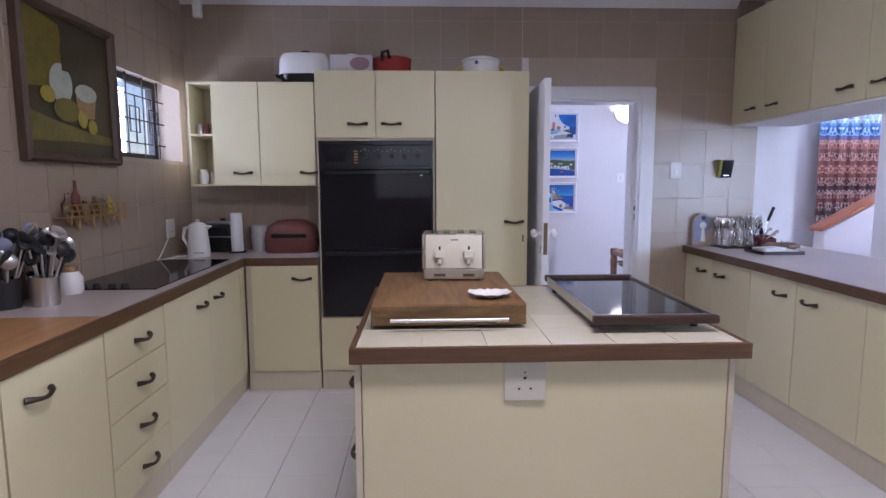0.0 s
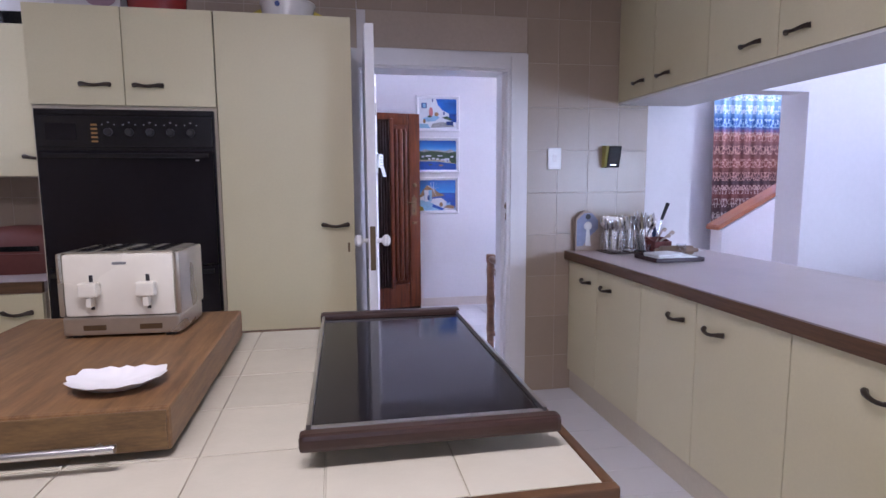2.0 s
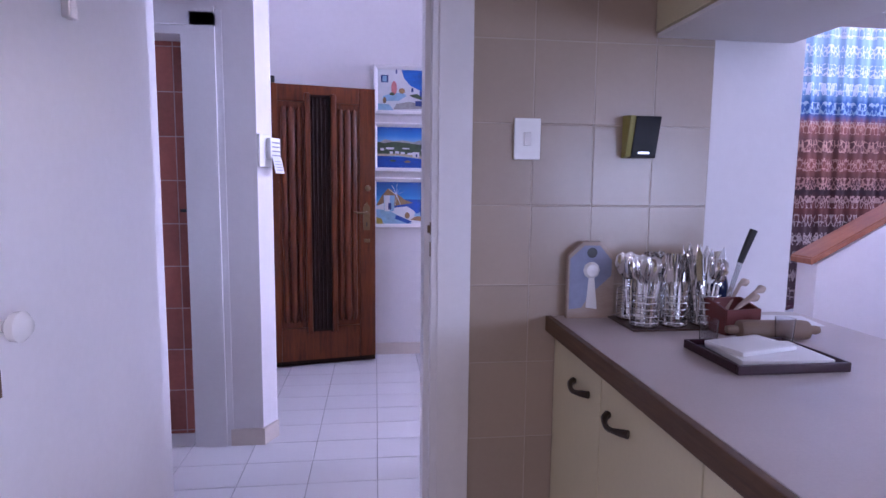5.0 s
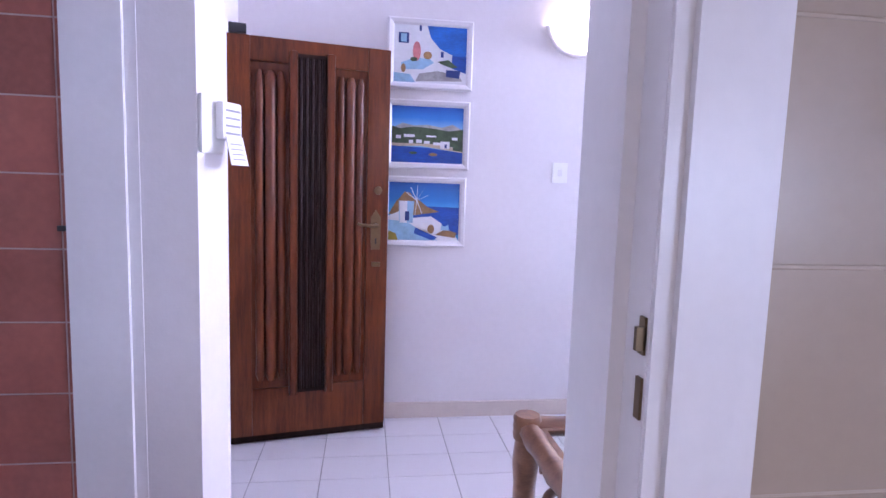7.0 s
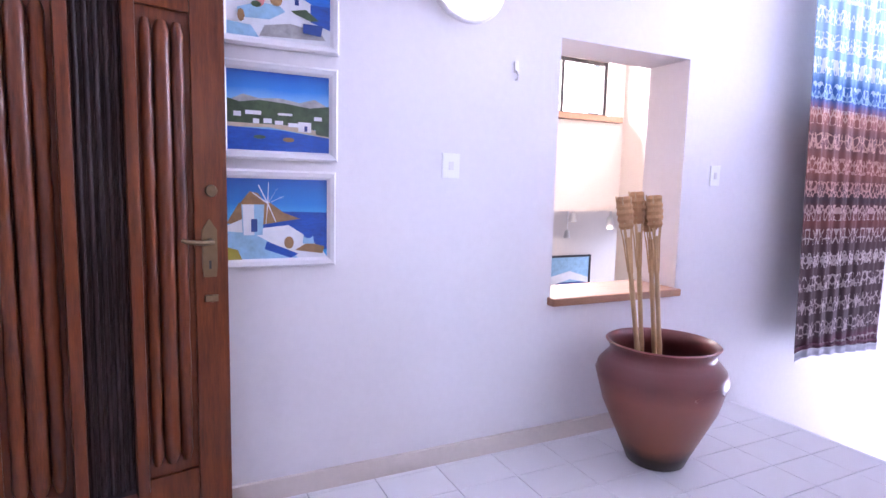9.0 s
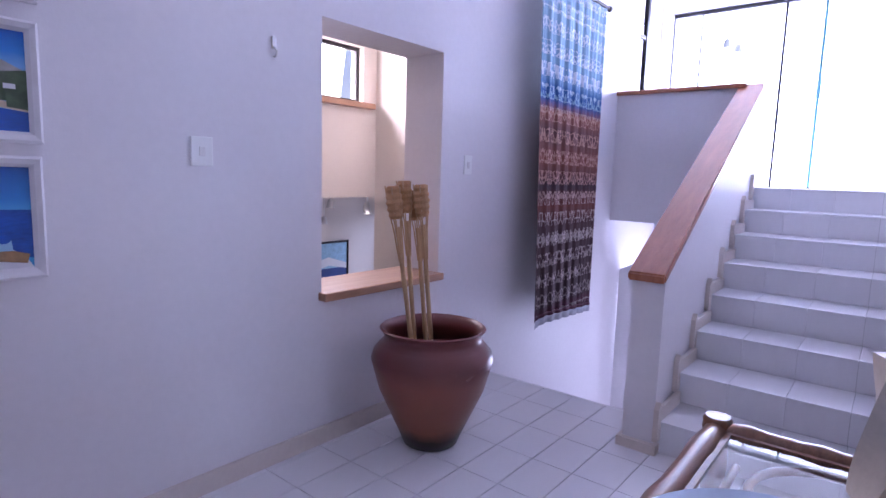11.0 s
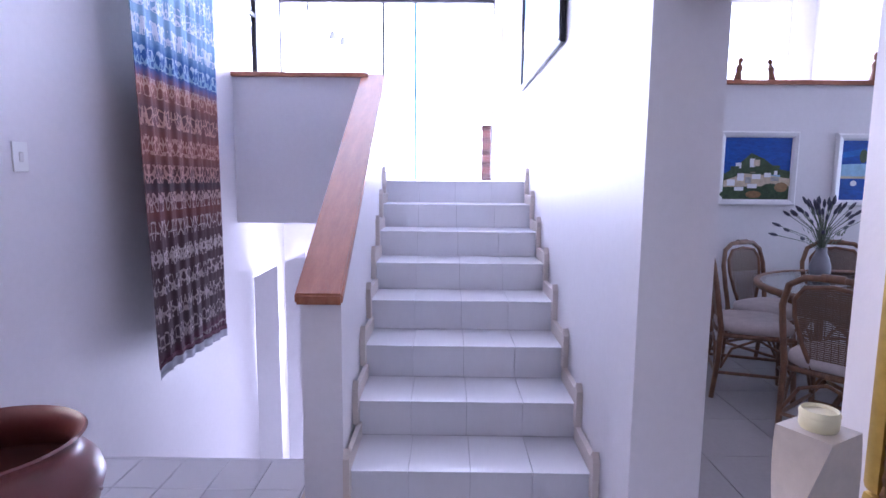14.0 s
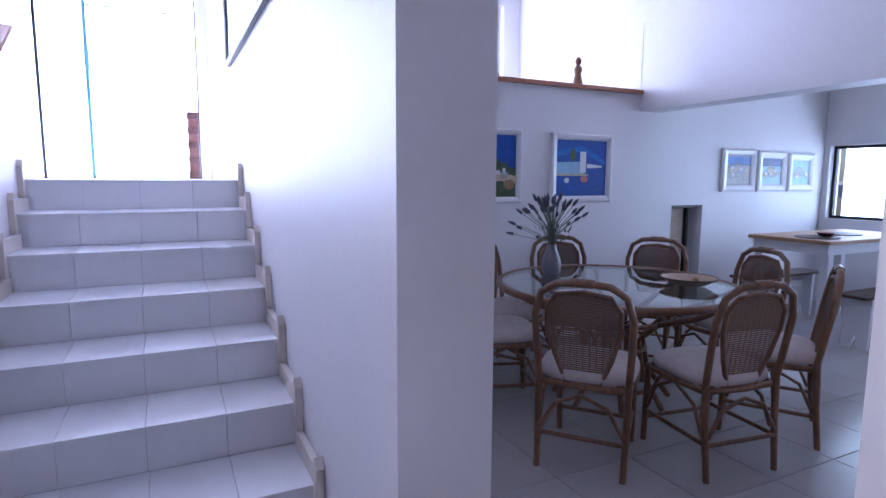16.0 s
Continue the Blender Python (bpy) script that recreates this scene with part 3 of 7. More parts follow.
# sheet of ground outside, level with the gallery
ground = structure("ground", box(9.5, 400, -300, 300, LAND - 0.3, LAND - 0.06), PATIO, "pale paved terrace")

# skirtings of the hall
sk = bmesh.new()
for x0, x1, y0, y1 in ((1.0, 4.72, 7.026, 7.04), (2.12, 3.212, 4.6, 4.612)):
    bx(sk, x0, x1, y0, y1, 0, 0.075)
    bx(sk, x0 - (0.003 if x1 - x0 < 0.02 else 0), x1 + (0.003 if x1 - x0 < 0.02 else 0), y0 - (0.003 if y1 - y0 < 0.02 else 0), y1 + (0.002 if y0 < 5 else 0), 0.075, 0.09)
prism([(1.06, 5.497), (1.226, 5.497), (1.279, 5.603), (1.266, 5.608), (1.217, 5.51), (1.06, 5.51)], "z", 0, 0.085, sk)
baseboard = structure("baseboard", sk, SKIRT)

# kitchen doorway and bathroom doorway frames
def architrave(name, x0, x1, z, y, face, depth):
    bm = bmesh.new()
    d = -1 if face < 0 else 1
    for a, b, c, e in ((x0 - 0.066, x0 - 0.004, 0, z + 0.088), (x1 + 0.004, x1 + 0.13, 0, z + 0.088), (x0 - 0.004, x1 + 0.004, z, z + 0.088)):
        bx(bm, a, b, min(y, y + d * 0.02), max(y, y + d * 0.02), c, e)
        bx(bm, a + 0.02, b - 0.035 if b - a < 0.2 else b, min(y, y + d * 0.03), max(y, y + d * 0.03), c, e - 0.02)
    return bm

door_frame = thing("door_1", (0, 0, 0), "white gloss painted door frame between kitchen and hall", "door frame")
tagged(door_frame, kind="structure")
part("architrave", architrave("a", 1.08, 1.96, 2.0, 4.434, -1, 0.2), GLOSS, door_frame)
part("architrave", architrave("a", 1.08, 1.96, 2.0, 4.6, 1, 0.2), GLOSS, door_frame)
part("jamb", boxes((1.963, 1.98, 4.42, 4.615, 0, 2.0), (1.945, 1.963, 4.47, 4.59, 0, 1.985)), GLOSS, door_frame)
part("jamb", boxes((1.07, 1.086, 4.42, 4.615, 0, 2.0), (1.086, 1.098, 4.47, 4.54, 0, 1.985)), GLOSS, door_frame)
part("head", boxes((1.086, 1.963, 4.42, 4.615, 1.985, 2.005)), GLOSS, door_frame)
sp = part("strike_plate", boxes((1.96, 1.9635, 4.424, 4.436, 1.1, 1.145), (1.96, 1.9635, 4.424, 4.436, 1.17, 1.21), (1.952, 1.9635, 4.424, 4.43, 1.175, 1.2)), BRASS, door_frame, "worn brass strike plate")

bath_frame = thing("door_2", (0, 0, 0), "white painted bathroom door frame without a door leaf", "door frame")
tagged(bath_frame, kind="structure")
part("jamb", boxes((0.885, 0.93, 5.5, 5.655, 0, 2.06), (0.93, 1.04, 5.49, 5.53, 0, 2.12), (1.04, 1.07, 5.505, 5.53, 0, 2.14)), GLOSS, bath_frame)
part("jamb", boxes((0.0, 0.045, 5.5, 5.655, 0, 2.06), (-0.12, 0.0, 5.49, 5.53, 0, 2.12)), GLOSS, bath_frame)
part("head", boxes((0.045, 0.885, 5.5, 5.655, 2.02, 2.06), (-0.12, 1.04, 5.49, 5.53, 2.06, 2.15)), GLOSS, bath_frame)
part("strike_plate", boxes((0.879, 0.886, 5.53, 5.56, 1.1, 1.23), (0.84, 0.884, 5.545, 5.555, 1.185, 1.2)), DARKPL, bath_frame, "dark lock plate with its latch")
door_stop = part("door_stop", boxes((0.86, 0.885, 5.6, 5.64, 0, 2.02)), GLOSS, bath_frame)

# the flight of steps
staircase = thing("staircase", (STEP_X, 5.2, 0), "straight flight of eight white tiled steps with beige skirting", "stairs")
tagged(staircase, kind="structure")
L0, R0 = 5.72 - 5.2, 4.684 - 5.2
lefty = lambda x: L0 + 0.045 * x
core = bmesh.new()
for i in range(8):
    x = i * GOING
    bx(core, x + 0.012, 8 * GOING if i < 7 else x + 0.3, R0, L0 + 0.005, i * RISE, (i + 1) * RISE - 0.012)
part("core", core, FGROUT, staircase)
for i in range(8):
    x, z = i * GOING, i * RISE
    n = 4
    w = (lefty(x) - R0) / n
    for k in range(n):
        part("riser_tile", box(x, x + 0.012, R0 + k * w + 0.001, R0 + (k + 1) * w - 0.001, z, z + RISE - 0.0125), STILE, staircase)
        part("tread_tile", box(x - 0.012, x + GOING - 0.002, R0 + k * w + 0.001, R0 + (k + 1) * w - 0.001, z + RISE - 0.012, z + RISE, 0.002), STILE, staircase)
for side in (0, 1):
    bm = bmesh.new()
    for i in range(8):
        x, z = i * GOING, (i + 1) * RISE
        y0, y1 = (R0, R0 + 0.024) if side == 0 else (lefty(x) - 0.022, lefty(x))
        bx(bm, x - 0.03, x + GOING - 0.02, y0, y1, z, z + 0.07)
        prism([(x - 0.055, z - RISE + 0.072), (x - 0.004, z - RISE + 0.072), (x - 0.004, z + 0.07), (x - 0.03, z + 0.105), (x - 0.055, z + 0.07)], "y", y0 - 0.002, y1 + 0.002, bm)
    part("stair_skirting", bm, SKIRT, staircase)

# low wall with its sloping handrail
RAIL_Z0, RAIL_Z1, RAIL_X1 = 0.928, 2.2, 6.9
rail_wall = structure("wall_stair_left", prism([(4.43, -1.8), (RAIL_X1, -1.8), (RAIL_X1, RAIL_Z1 - 0.045), (4.43, RAIL_Z0 - 0.045)], "y", 5.724, 5.885), WHITE, "low white wall along the stairs")
for v in rail_wall.data.vertices:
    v.co.y += 0.045 * (v.co.x - 4.43)
structure("trim_newel_foot", boxes((4.4, 4.62, 5.7, 5.735, 0, 0.05), (4.4, 4.43, 5.735, 5.905, 0, 0.05), (4.43, 4.86, 5.887, 5.905, 0, 0.05)), SKIRT)
slope = (RAIL_Z1 - RAIL_Z0) / (RAIL_X1 - 4.4)
cap = prism([(4.385, RAIL_Z0 - 0.05), (RAIL_X1, RAIL_Z1 - 0.045), (RAIL_X1, RAIL_Z1), (4.385, RAIL_Z0 - 0.005)], "y", 5.712, 5.9)
for v in cap.verts:
    v.co.y += 0.045 * (v.co.x - 4.43)
bmesh.ops.bevel(cap, geom=cap.edges[:], offset=0.008, segments=2, affect="EDGES")
handrail = single("handrail", cap, RAILWOOD, (0, 0, 0), "varnished reddish wooden handrail on the low stair wall", "handrail")
for y0, y1, z, lab in ((5.95, 7.04, 2.165, "varnished wooden ledge on the landing balustrade"), (1.25, 4.44, 2.13, "varnished wooden ledge along the dining room gallery")):
    single("wooden_ledge", box(6.82, 7.1, y0, y1, z, z + 0.035, 0.006), RAILWOOD, (0, 0, 0), lab, "ledge")

# flight down beside it
down = thing("lower_staircase", (4.862, 6.48, 0), "white tiled steps down to the lower floor", "stairs")
tagged(down, kind="structure")
for i in range(9):
    part("tread", box(i * 0.24, (i + 1) * 0.24 + 0.02, -0.555, 0.555, -0.18 * (i + 1) - 0.18, -0.18 * (i + 1)), STILE, down)
for n, pts in enumerate(([(6.81, -1.8), (7.02, -1.8), (7.02, 0.49), (6.81, 0.6)], [(6.56, -1.8), (6.745, -1.8), (6.745, 0.625), (6.56, 0.72)])):
    structure("wall_lower_rail_" + "ab"[n], prism(pts, "x", 7.15, 7.25), WHITE, "pale low wall with a sloping top below the landing")

# glazed front of the gallery
def window(name, x, y0, y1, z0, z1, uprights, rails, bar, material, label, normal="x", glassmat=None, depth=0.05):
    w = thing(name, (0, 0, 0), label, "window")
    tagged(w, kind="structure")
    def seg(a0, a1, c0, c1, d=depth):
        return box(x - d / 2, x + d / 2, a0, a1, c0, c1) if normal == "x" else box(a0, a1, x - d / 2, x + d / 2, c0, c1)
    for a0, a1, c0, c1 in ((y0, y0 + bar, z0, z1), (y1 - bar, y1, z0, z1), (y0 + bar, y1 - bar, z0, z0 + bar), (y0 + bar, y1 - bar, z1 - bar, z1)):
        part("window_frame", seg(a0, a1, c0, c1), material, w)
    for u in uprights:
        part("mullion", seg(u - bar / 2, u + bar / 2, z0 + bar, z1 - bar, depth * 0.9), material, w)
    for a0, a1, c in rails:
        part("transom", seg(a0, a1, c - bar / 3, c + bar / 3, depth * 0.7), material, w)
    p = part("pane", seg(y0 + bar, y1 - bar, z0 + bar, z1 - bar, 0.006), glassmat or PANE, w)
    p.visible_shadow = False
    return w


window("window_1", 9.3, 6.11, 7.36, LAND, 3.5, (7.02,), (), 0.012, DARKFRAME, "dark framed fixed glazing on the landing")
gd = window("window_2", 9.3, 4.78, 6.11, LAND, 3.5, (), ((4.81, 5.72, 2.95),), 0.012, DARKFRAME, "dark framed glass sliding doors on the landing")
part("door_head", box(9.262, 9.338, 4.785, 7.355, 3.45, 3.496), DARKFRAME, gd, "dark head rail of the glazing")
part("door_edge", box(9.285, 9.315, 5.71, 5.74, LAND, 3.47), BLUEFRAME, gd, "teal tinted edge of the sliding pane")
part("door_pull", box(9.25, 9.285, 5.7, 5.74, 2.36, 2.56, 0.006), BLUEFRAME, gd)
window("window_3", 9.3, 1.25, 4.44, LAND, 3.5, (2.85,), (), 0.03, GLOSS, "glazed front of the gallery over the dining room")
structure("wall_east", boxes((9.2, 9.5, 1.02, 7.48, 3.5, TOP), (9.2, 9.5, 7.36, 7.48, LAND, 3.5), (9.2, 9.5, 4.44, 4.78, LAND, 3.5), (9.2, 9.5, 0.9, 1.25, LAND, 3.5), (7.7, 9.5, 0.9, 1.02, LAND, TOP)), WHITE)
window("window_4", 7.19, 7.3, 7.9, 2.25, 3.6, (7.6,), ((7.3, 7.9, 2.9),), 0.06, DARKFRAME, "dark metal framed window beside the landing", "y")
window("window_5", -1.58, 3.32, 4.33, 1.545, 2.09, (), (), 0.045, DARKFRAME, "small dark framed kitchen window with burglar bars")
window("window_6", -1.64, 4.4, 6.8, 0.955, 1.755, (5.6,), (), 0.032, DARKFRAME, "wide dark framed dining room window", "y")
window("window_7", 9.7, 4.2, 6.0, 2.14, 2.74, (4.8, 5.4), (), 0.04, DARKFRAME, "high dark framed window of the living room", "y")
# Added window, out of view, in front of the kitchen's rear fill lamp.
window("added_window_8", -2.3, -0.5, 1.5, 1.1, 2.3, (0.5,), (), 0.05, GLOSS, "white framed kitchen window, added behind the camera", "y")
# Added window in front of the lower stairwell's fill lamp.
window("added_window_9", 8.2, 6.05, 6.95, -0.95, 0.35, (), (), 0.04, GLOSS, "lower stair window, added as a light source")
window("window_10", -1.64, 4.4, 6.8, 2.54, 2.7, (5.6,), (), 0.02, GLOSS, "narrow high dining room window", "y")
# Added window at the corridor's unseen west end.
window("added_window_11", -1.53, 4.8, 5.36, 1.0, 2.0, (), (), 0.04, GLOSS, "small white framed corridor window, added out of view")
cl_ = thing("ceiling_light", (0.7, 1.2, 2.72), "white fluorescent ceiling light fitting in the kitchen", "ceiling light")
part("tray", box(-0.64, 0.64, -0.17, 0.17, -0.03, 0, 0.004), GLOSS, cl_)
part("diffuser", box(-0.62, 0.62, -0.155, 0.155, -0.06, -0.031, 0.006), CHINA, cl_)
bars = thing("burglar_bars", (-1.5, 3.83, 1.56), "black wrought iron burglar bars inside the kitchen window", "window bars")
for i in range(9):
    y = -0.43 + i * 0.105
    part("upright_bar", tube([(0, y, 0), (0, y, 0.52)] if i % 2 == 0 else [(0, y, 0.09), (0, y, 0.39)], 0.005, 6), DARKFRAME, bars)
for z in (0.09, 0.24, 0.39):
    part("cross_bar", tube([(0, -0.5, z), (0, 0.49, z)], 0.005, 6), DARKFRAME, bars)
for y in (-0.23, 0.02, 0.27):
    part("square_loop", tube([(0, y, 0.16), (0, y + 0.12, 0.16), (0, y + 0.12, 0.32), (0, y, 0.32)], 0.006, 6, None, True), DARKFRAME, bars)

# ---- kitchen ----
def handle_mesh(length=0.12):
    n = 9
    pts = [(-length / 2 + length * i / (n - 1), -0.006 - 0.026 * math.sin(math.pi * i / (n - 1)) ** 0.6, 0.004 * math.cos(2 * math.pi * i / (n - 1))) for i in range(n)]
    rs = [0.011, 0.0095, 0.0075, 0.007, 0.007, 0.007, 0.0075, 0.0095, 0.011]
    bm = tube(pts, rs, 8)
    return mesh_of(bm, HANDLE, "handle", 40)


HANDLE_MESH = handle_mesh()


def add_handle(door, x, z, y=-0.018, upright=False):
    ob = new("handle", HANDLE_MESH)
    ob.parent = door
    ob.matrix_local = pose(x, y, z, 0, 90 if upright else 0, 0)


def cabinet(name, at, rz, w, d, z0, z1, fronts, label, plinth=0.0, group="", category="kitchen cabinet"):
    """A carcass with door or drawer fronts: (kind, x0, x1, z0, z1, handle x, handle z)."""
    c = thing(name, at, label, category, group, rz)
    part("body", box(0.0025, w - 0.0025, 0.002, d, z0, z1), CREAMDK, c)
    if plinth:
        part("plinth", box(0.0005, w - 0.0005, 0.0, d - 0.05, 0.002, plinth - 0.002), CREAMDK, c)
    for kind, a, b, e, f, hx, hz in fronts:
        door = part(kind, box(a + 0.0022, b - 0.0022, -0.018, 0.0005, e + 0.0022, f - 0.0022, 0.0015), CREAM, c)
        if hx is not None:
            add_handle(door, hx, hz)
    return c


PL = 0.135
# left run
cabinet("base_cabinet", (-0.858, 0.9, 0), 90, 0.8, 0.51, PL, 0.85, [("door", 0, 0.8, PL, 0.85, 0.7, 0.75)], "cream laminate base cabinet under the worktop", PL, "left base cabinets")
cabinet("base_cabinet", (-0.858, 1.705, 0), 90, 0.51, 0.51, PL, 0.85, [("door", 0, 0.51, PL, 0.85, 0.14, 0.755)], "cream laminate base cabinet beside the drawers", PL, "left base cabinets")
cabinet("drawer_unit", (-0.858, 2.22, 0), 90, 0.48, 0.51, PL, 0.85, [("drawer", 0, 0.48, 0.67, 0.85, 0.265, 0.755), ("drawer", 0, 0.48, 0.487, 0.67, 0.265, 0.573), ("drawer", 0, 0.48, 0.307, 0.487, 0.265, 0.395), ("drawer", 0, 0.48, PL, 0.307, 0.265, 0.217)], "cream laminate unit of four drawers", PL, "left base cabinets", "drawer unit")
cabinet("base_cabinet", (-0.858, 2.705, 0), 90, 1.07, 0.51, PL, 0.85, [("door", 0, 0.535, PL, 0.85, 0.42, 0.75), ("door", 0.535, 1.07, PL, 0.85, 0.66, 0.752)], "cream laminate base cabinet with two doors under the hob", PL, "left base cabinets")
cabinet("base_cabinet", (-0.858, 3.78, 0), 90, 0.63, 0.51, PL, 0.85, [("door", 0, 0.09, PL, 0.85, None, 0)], "cream laminate corner cabinet", PL, "left base cabinets")
cabinet("base_cabinet", (-0.835, 3.876, 0), 0, 0.48, 0.53, PL, 0.85, [("door", 0.04, 0.478, PL, 0.85, 0.375, 0.763)], "cream laminate base cabinet beside the oven housing", PL, "back base cabinets")
# worktop: an L with dark edging
wt = thing("left_worktop", (-1.1, 2.5, 0.9), "taupe worktop with dark brown edging and a wooden end", "worktop")
part("top", boxes((-0.268, 0.245, -0.24, 1.9, -0.048, 0), (0.245, 0.74, 1.39, 1.9, -0.048, 0)), TOPGREY, wt)
part("wooden_top", box(-0.268, 0.245, -2.4, -0.244, -0.048, 0.0, 0.002), TOPWOOD, wt, "honey coloured wooden worktop section")
part("edging", box(0.247, 0.27, -2.4, 1.365, -0.05, 0.001, 0.003), BROWNEDGE, wt)
part("edging", box(0.247, 0.74, 1.367, 1.388, -0.05, 0.001, 0.003), BROWNEDGE, wt)
# tall units
oh = cabinet("oven_housing", (-0.345, 3.874, 0), 0, 0.765, 0.545, PL, 2.1, [("door", 0, 0.385, 1.675, 2.1, 0.27, 1.762), ("door", 0.385, 0.765, 1.675, 2.1, 0.485, 1.762), ("drawer", 0.0, 0.765, PL, 0.5, 0.3, 0.43)], "tall cream laminate housing round the black oven", PL, category="oven housing")
cabinet("larder_cabinet", (0.422, 3.874, 0), 0, 0.608, 0.545, PL, 2.1, [("door", 0, 0.608, PL, 2.1, 0.515, 1.13)], "tall cream laminate larder cabinet with one door", PL, category="larder cabinet")
single("keyhole", boxes((0.993, 1.003, 3.852, 3.857, 1.0, 1.045)), BRASS, (0, 0, 0), "small dark keyhole plate of the larder door", "keyhole")

oven = thing("built_in_oven", (0.038, 3.874, 0.505), "black glass double oven with a row of controls", "oven")
part("casing", box(-0.368, 0.368, -0.02, 0.0, 0, 1.155, 0.004), BLACK, oven)
part("control_panel", box(-0.355, 0.36, -0.034, -0.021, 0.99, 1.125, 0.004), BLACK, oven)
od = part("oven_door", box(-0.355, 0.36, -0.038, -0.021, 0.46, 0.975, 0.006), BLACKGLASS, oven, "upper black glass oven door")
part("handle", box(-0.34, 0.345, -0.06, -0.038, 0.94, 0.965, 0.005), BLACK, od)
od = part("oven_door", box(-0.355, 0.36, -0.038, -0.021, 0.015, 0.45, 0.006), BLACKGLASS, oven, "lower black glass oven door")
part("handle", box(-0.34, 0.345, -0.06, -0.038, 0.415, 0.44, 0.005), BLACK, od)
part("vent", box(-0.36, 0.36, -0.03, -0.021, 1.13, 1.15, 0.002), BLACK, oven)
part("clock_display", box(-0.32, -0.2, -0.037, -0.034, 1.02, 1.09), BLACKGLASS, oven)
for i in range(5):
    part("amber_mark", box(-0.14, -0.115, -0.0365, -0.034, 1.01 + i * 0.018, 1.018 + i * 0.018), AMBER, oven)
    x = -0.07 + i * 0.085
    part("knob", lathe([(0.018, 0), (0.017, 0.012), (0.013, 0.016), (0, 0.016)], 14), DARKPL, oven).matrix_local = pose(x, -0.034, 1.055, 90)
    part("dial_print", boxes((x - 0.028, x - 0.022, -0.0355, -0.034, 1.085, 1.09), (x + 0.022, x + 0.028, -0.0355, -0.034, 1.085, 1.09), (x - 0.004, x + 0.004, -0.0355, -0.034, 1.095, 1.1)), PANELGREY, oven)
part("badge", box(0.285, 0.3, -0.0395, -0.038, 0.93, 0.936), STEEL, oven)

# wall units
cabinet("wall_cabinet", (-1.085, 4.118, 0), 0, 0.69, 0.3, 1.37, 2.07, [("door", 0, 0.315, 1.37, 2.07, 0.2, 1.458), ("door", 0.315, 0.69, 1.37, 2.07, 0.65, 1.46)], "cream laminate wall cabinet with two doors")
osu = thing("open_shelf_unit", (-1.25, 4.118, 1.37), "narrow open cream shelf unit holding small jars", "shelf unit")
for s in ((0.0, 0.015, 0, 0.3, 0, 0.7), (0.015, 0.162, 0.285, 0.3, 0, 0.7)):
    part("panel", box(*s), CREAM, osu)
for z in (0.0, 0.34, 0.685):
    part("shelf", box(0.016, 0.162, 0.0, 0.284, z, z + 0.015), CREAM, osu)
for x, z, r, h, m, lab in ((-1.2, 1.726, 0.022, 0.07, STEEL, "small spice jar with a steel lid"), (-1.155, 1.726, 0.02, 0.08, REDCLAY, "small dark spice jar"), (-1.115, 1.726, 0.016, 0.075, BRASS, "small amber spice bottle"), (-1.19, 1.386, 0.03, 0.1, WHITEPL, "white storage jar"), (-1.12, 1.386, 0.025, 0.08, PALEWOOD, "small wooden jar")):
    single("spice_jar", lathe([(r, 0), (r, h * 0.7), (r * 0.8, h * 0.78), (r * 0.85, h), (0, h)], 14), m, (x, 4.2, z), lab + " on the open shelf", "jar", "jars on the shelf", smooth=40)

# right run
ys = [4.424, 3.56, 2.633, 1.7, 0.77]
for k in range(4):
    y1, w = ys[k], ys[k] - ys[k + 1]
    s = (0.395, 0.435, 0.46, 0.46)[k]
    cabinet("base_cabinet", (2.398, y1, 0), -90, w, 0.53, PL, 0.85, [("door", 0, s, PL, 0.85, s - 0.13, 0.747), ("door", s, w, PL, 0.85, s + 0.12, 0.745)], "cream laminate base cabinet with two doors under the serving counter", PL, "right base cabinets")
    cabinet("wall_cabinet", (2.698, y1, 0), -90, w, 0.3, 1.82, 2.59, [("door", 0, s, 1.82, 2.59, s - 0.145, 1.9), ("door", s, w, 1.82, 2.59, s + 0.105, 1.898)], "cream laminate wall cabinet hung over the serving counter", 0, "right wall cabinets")
structure("trim_soffit", box(2.69, 3.16, 0.2, 4.428, 1.806, 1.8185), CEIL)
sc = thing("serving_counter_top", (2.8, 2.5, 0.9), "pale taupe serving counter top with dark brown edging", "worktop")
part("top", box(-0.43, 0.44, -2.3, 1.93, -0.04, 0, 0.002), TOPGREY, sc)
part("edging", box(-0.452, -0.432, -2.3, 1.93, -0.05, 0.001, 0.003), BROWNEDGE, sc)

# island
isl = thing("kitchen_island", (0.721, 2.295, 0), "cream island unit with a tiled top and brown edging", "kitchen island")
part("body", box(-0.584, 0.56, -0.46, 0.46, 0.08, 0.85), CREAM, isl)
part("plinth", box(-0.54, 0.52, -0.42, 0.42, 0.001, 0.08), CREAMDK, isl)
part("front_panel", box(-0.578, 0.556, -0.475, -0.461, 0.02, 0.845, 0.002), CREAM, isl)
part("corner_post", box(0.559, 0.578, -0.478, -0.45, 0.02, 0.848, 0.003), CREAMDK, isl)
part("corner_post", box(-0.602, -0.581, -0.478, -0.45, 0.02, 0.848, 0.003), CREAMDK, isl)
for i in range(3):
    z0 = 0.1 + i * 0.245
    d = part("side_drawer", box(-0.602, -0.585, -0.44, 0.44, z0, z0 + 0.238, 0.002), CREAM, isl)
    for yy in (-0.3, 0.2):
        ob = new("handle", HANDLE_MESH)
        ob.parent = d
        ob.matrix_local = pose(-0.602, yy, z0 + 0.14, 0, 0, -90)
itop = part("top", box(-0.595, 0.595, -0.485, 0.485, 0.852, 0.8965), IGROUT, isl)
